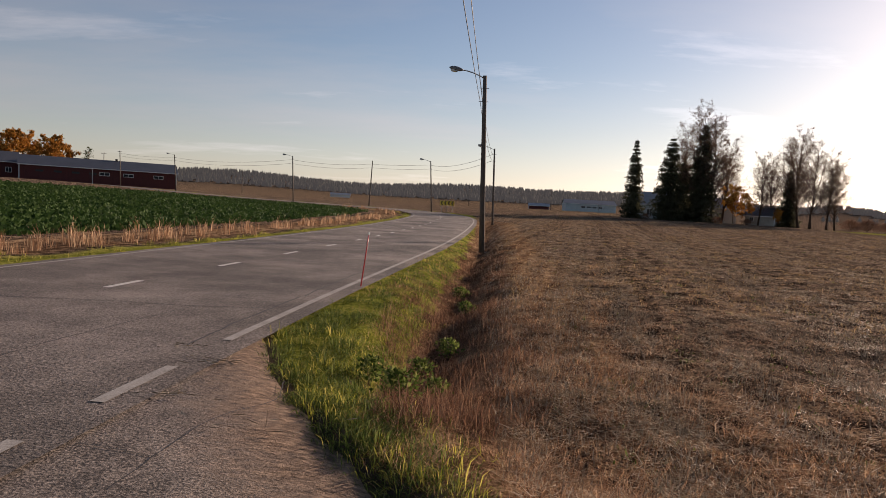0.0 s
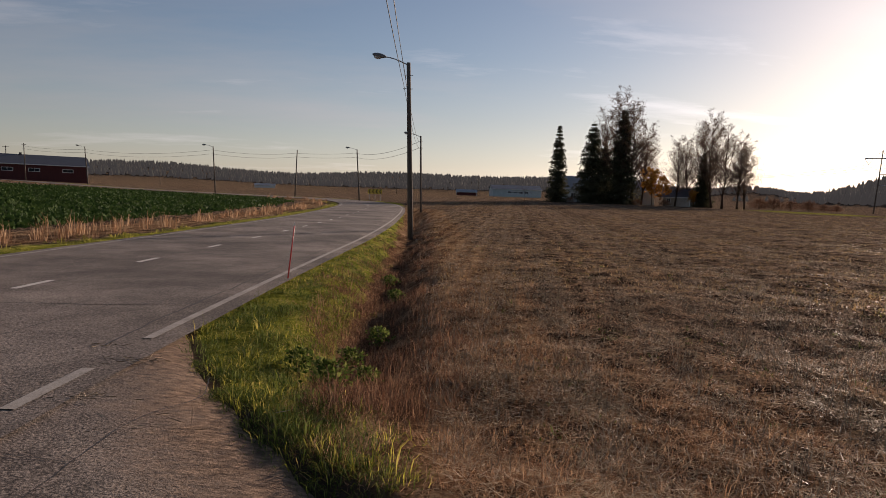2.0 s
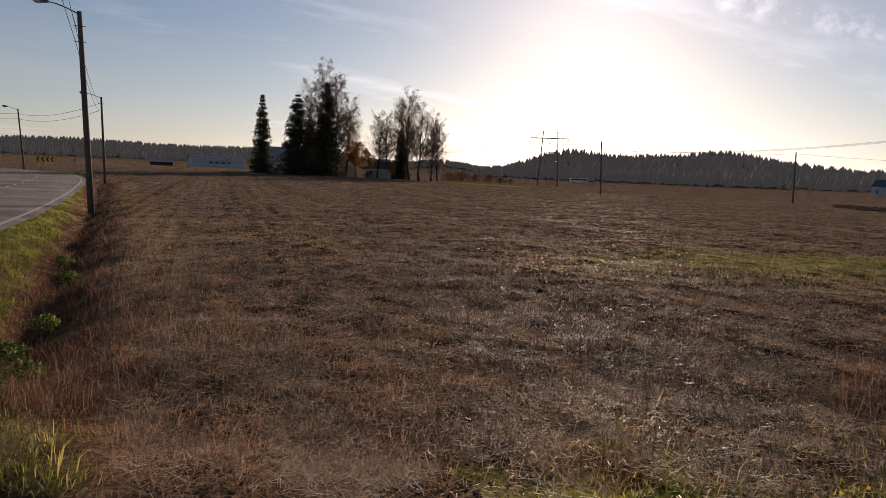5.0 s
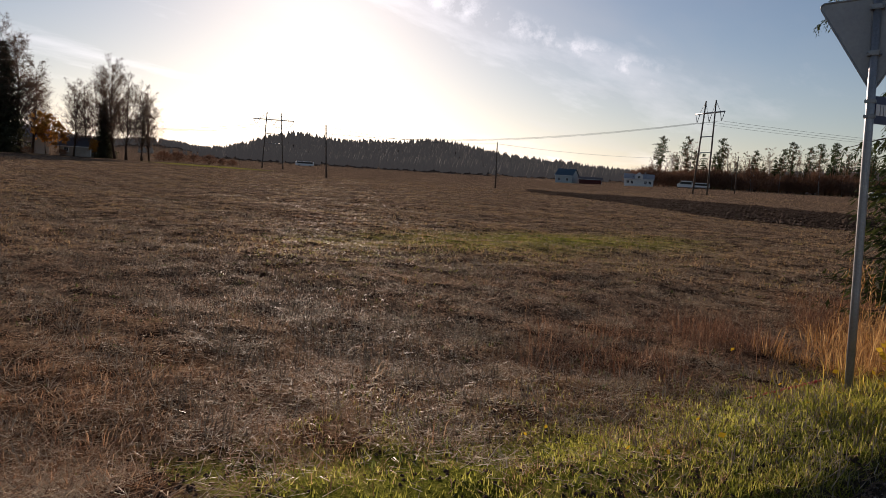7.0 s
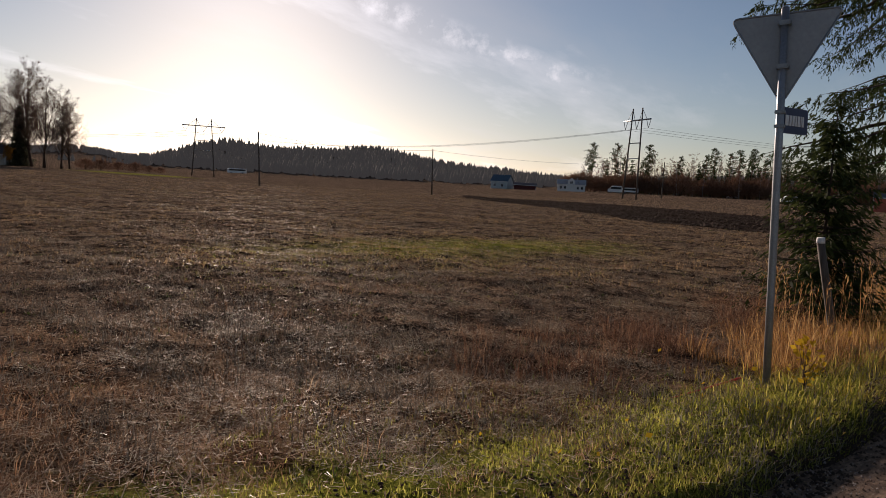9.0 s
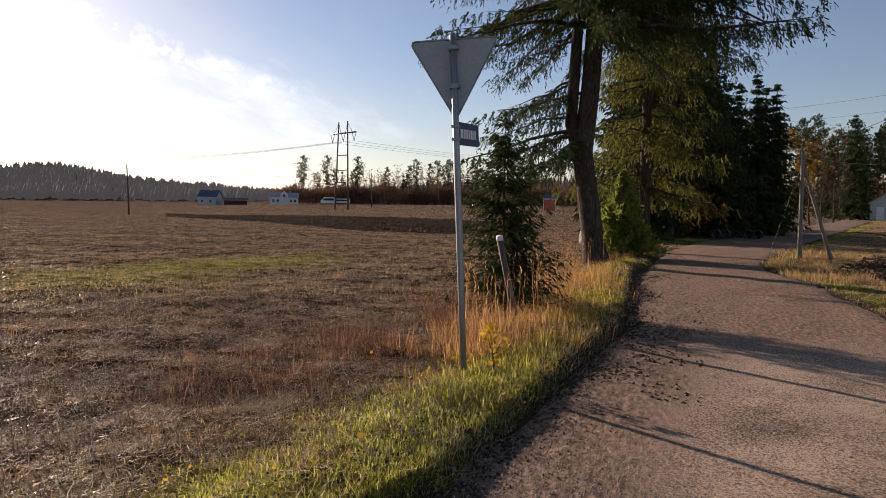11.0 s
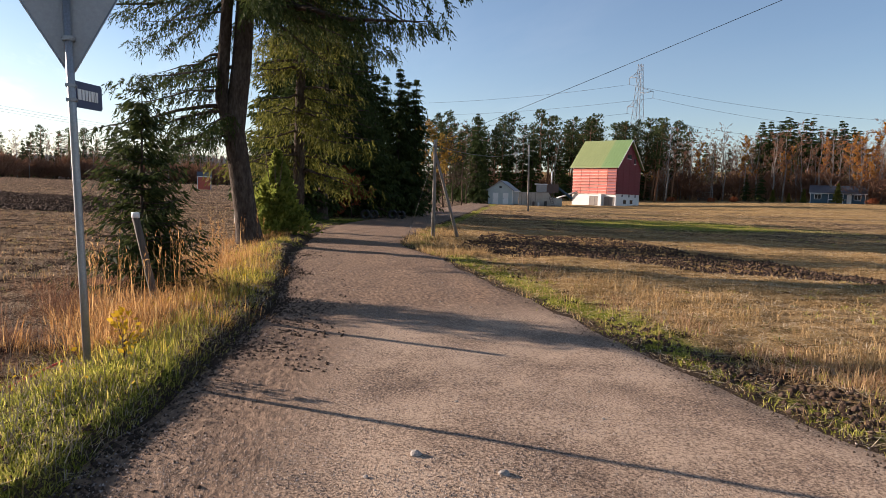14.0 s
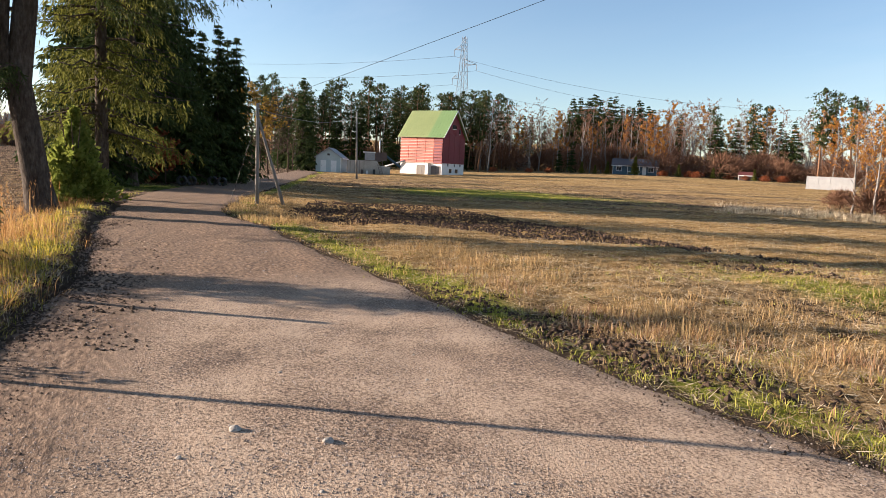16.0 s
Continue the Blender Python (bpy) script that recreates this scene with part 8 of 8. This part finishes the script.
gravel(60000, lambda x, y: patchy(x, y, 0.9, 0.35, 0.6, 21, 0.25), 75, 172, 1.9, 14, (0.004, 0.012), "fine reddish-grey grit on the lane")
edge_in = lambda x, y: np.maximum(np.exp(-(line_distance(x, y, LANE_N) / 0.5) ** 2), np.exp(-(line_distance(x, y, LANE_S) / 0.3) ** 2))
gravel(60000, lambda x, y: edge_in(x, y) * patchy(x, y, 0.5, 0.3, 0.5, 22, 0.2), 60, 172, 3.0, 30, (0.006, 0.02), "loose stones and crumbs along the lane's edges", "mud")
tufts("edge_grass", scatter(8000, 60, 172, 3.2, 32, lambda x, y: np.exp(-(np.minimum(line_distance(x, y, LANE_S), line_distance(x, y, LANE_N)) / 0.16) ** 2) * patchy(x, y, 0.5, 0.45, 0.6, 23), 1.0, True), 12, 0.07, (0.04, 0.13), 0.005, 1.1, "grass_yellow", "grass creeping over the lane's edge", 1)
tufts("pasture_tussocks", scatter(2200, 108, 170, 6, 30, lambda x, y: south(x, y) * no_soil(x, y) * np.exp(-((line_distance(x, y, LANE_S) - 2.2) / 1.5) ** 2) * patchy(x, y, 1.6, 0.42, 0.6, 24)), 24, 0.2, (0.15, 0.4), 0.005, 0.9, "grass_pale", "bleached tussocks of tall grass in the pasture")
tufts("pasture_weeds", scatter(6000, 104, 172, 7, 80, lambda x, y: south(x, y) * no_soil(x, y) * np.maximum(0.25, green_w(x, y)) * patchy(x, y, 1.2, 0.5, 0.62, 25)), 12, 0.16, (0.03, 0.09), 0.012, 1.2, "grass_green", "low green regrowth between the straw", 1)
spread("pasture_stubble", scatter(60000, 104, 172, 8, 130, lambda x, y: south(x, y) * no_soil(x, y) * patchy(x, y, 2.0, 0.3, 0.6, 26, 0.3), 0.7), (0.05, 0.14), 0.008, 0.8, "grass_pale", "short pale stubble over the pasture", gain=0.05)
spread("straw_specks", scatter(70000, 5, 98, 12, 120, lambda x, y: north(x, y) * (1 - soil_w(x, y)) * patchy(x, y, 3.0, 0.35, 0.6, 31, 0.25), 0.8), (0.03, 0.1), 0.011, 1.0, "grass_pale", "pale stalks standing out of the stubble field", gain=0.05)
rows_of = lambda x, y: np.cos(2 * np.pi * (x * math.cos(radians(12)) - y * math.sin(radians(12)) + 0.5 * vnoise(x, y, 6.0, 14)) / 3.4) > 0.72
spread("straw_rows", scatter(60000, 4, 70, 10, 110, lambda x, y: north(x, y) * rows_of(x, y) * patchy(x, y, 1.5, 0.3, 0.55, 32, 0.1), 0.7), (0.08, 0.24), 0.01, 1, "grass_pale", "straw left in rows over the field", flat=True, gain=0.05)
spread("lawn_grass", scatter(170000, 38, 100, 3.0, 16, lambda x, y: green_w(x, y) * north(x, y) * (x > 2.2) * patchy(x, y, 0.6, 0.42, 0.54, 7, 0.12)), (0.025, 0.06), 0.008, 1.0, "grass_lush", "dense short lawn-like grass at the field's corner", gain=0.03)
spread("near_straw", scatter(80000, 5, 96, 3.0, 20, lambda x, y: north(x, y) * patchy(x, y, 0.8, 0.4, 0.58, 41, 0.35) * mats_of(x, y) * (1 - green_w(x, y))), (0.05, 0.2), 0.0055, 1, "straw", "tangled bleached straw over the stubble", gain=0.03, flat=True)
clods("field_clods", 26000, lambda x, y: north(x, y) * (1 - 0.8 * green_w(x, y)) * (1 - soil_w(x, y)) * patchy(x, y, 0.7, 0.42, 0.56, 44, 0.2), 5, 98, 3.2, 45, (0.006, 0.02), "dark crumbled clods between the stubble", "crumbs")
tufts("rust_clumps", scatter(1500, 4, 92, 3.4, 24, lambda x, y: north(x, y) * (1 - 0.7 * green_w(x, y)) * patchy(x, y, 1.4, 0.45, 0.6, 71, 0.15)), 80, 0.2, (0.06, 0.22), 0.0026, 1.3, "grass_rust", "clumps of rusty dry grass in the stubble field", 1)
spread("far_straw_glints", scatter(110000, 3, 78, 12, 120, lambda x, y: north(x, y) * (1 - soil_w(x, y)) * drill_rows(x, y) * patchy(x, y, 3.0, 0.35, 0.6, 73, 0.3), 0.8), (0.04, 0.12), 0.007, 1, "straw_shiny", "sparkling bits of straw far out on the field", flat=True, gain=0.07)
spread("straw_glints", scatter(90000, 4, 100, 3.4, 90, lambda x, y: north(x, y) * (1 - soil_w(x, y)) * drill_rows(x, y) * patchy(x, y, 1.6, 0.3, 0.6, 72, 0.4), 0.8), (0.04, 0.14), 0.005, 1, "straw_shiny", "glossy bits of straw scattered on the field", flat=True, gain=0.05)
tufts("golden_grass", scatter(1500, 80, 104, 6.4, 30, lambda x, y: north(x, y) * np.exp(-((line_distance(x, y, LANE_N) - 0.85) / 0.4) ** 2) * patchy(x, y, 0.9, 0.4, 0.6, 91, 0.15)), 30, 0.15, (0.12, 0.42), 0.0042, 1.0, "grass_gold", "golden yellow autumn grass along the verge")


def fallen_leaves():
    """Bright leaves caught in the grass round the sign."""
    x, y = scatter(700, 60, 98, 3.6, 12, lambda x, y: north(x, y) * np.exp(-((line_distance(x, y, LANE_N) - 1.0) / 0.7) ** 2) * patchy(x, y, 0.8, 0.45, 0.6, 92, 0.05))
    n = len(x)
    root = np.stack([x, y, surface(x, y) + gr.uniform(0.03, 0.14, n)], 1)
    size = gr.uniform(0.03, 0.07, n)
    h = Heap()
    h.leaves(blade_quads(root, unit(gr.normal(size=(n, 3)) + [0, 0, 0.3]), size, size * 0.3, gr))
    tagged(new("fallen_leaves", h.mesh("fallen_leaves", "yellow_leaf")), "bright yellow leaves caught in the verge grass", "leaves", kind="stuff")


fallen_leaves()
tufts("edge_grass", scatter(9000, 58, 106, 3.4, 28, lambda x, y: np.exp(-((line_distance(x, y, LANE_N) - 0.12) / 0.14) ** 2) * north(x, y) * (x > 2.4) * patchy(x, y, 0.5, 0.35, 0.55, 93, 0.25)), 18, 0.09, (0.05, 0.2), 0.0045, 1.25, "grass_yellow", "yellow-green grass hanging over the lane's cut edge", 1)
clods("tracked_mud", 14000, lambda x, y: np.exp(-(line_distance(x, y, LANE_N) / 0.85) ** 2) * (line_distance(x, y, LANE_N, True) > 0) * (x > 5.5) * patchy(x, y, 0.8, 0.4, 0.56, 96, 0.08), 88, 106, 6, 26, (0.008, 0.028), "dark lumps of mud that tyres dragged onto the lane", "mud", True)
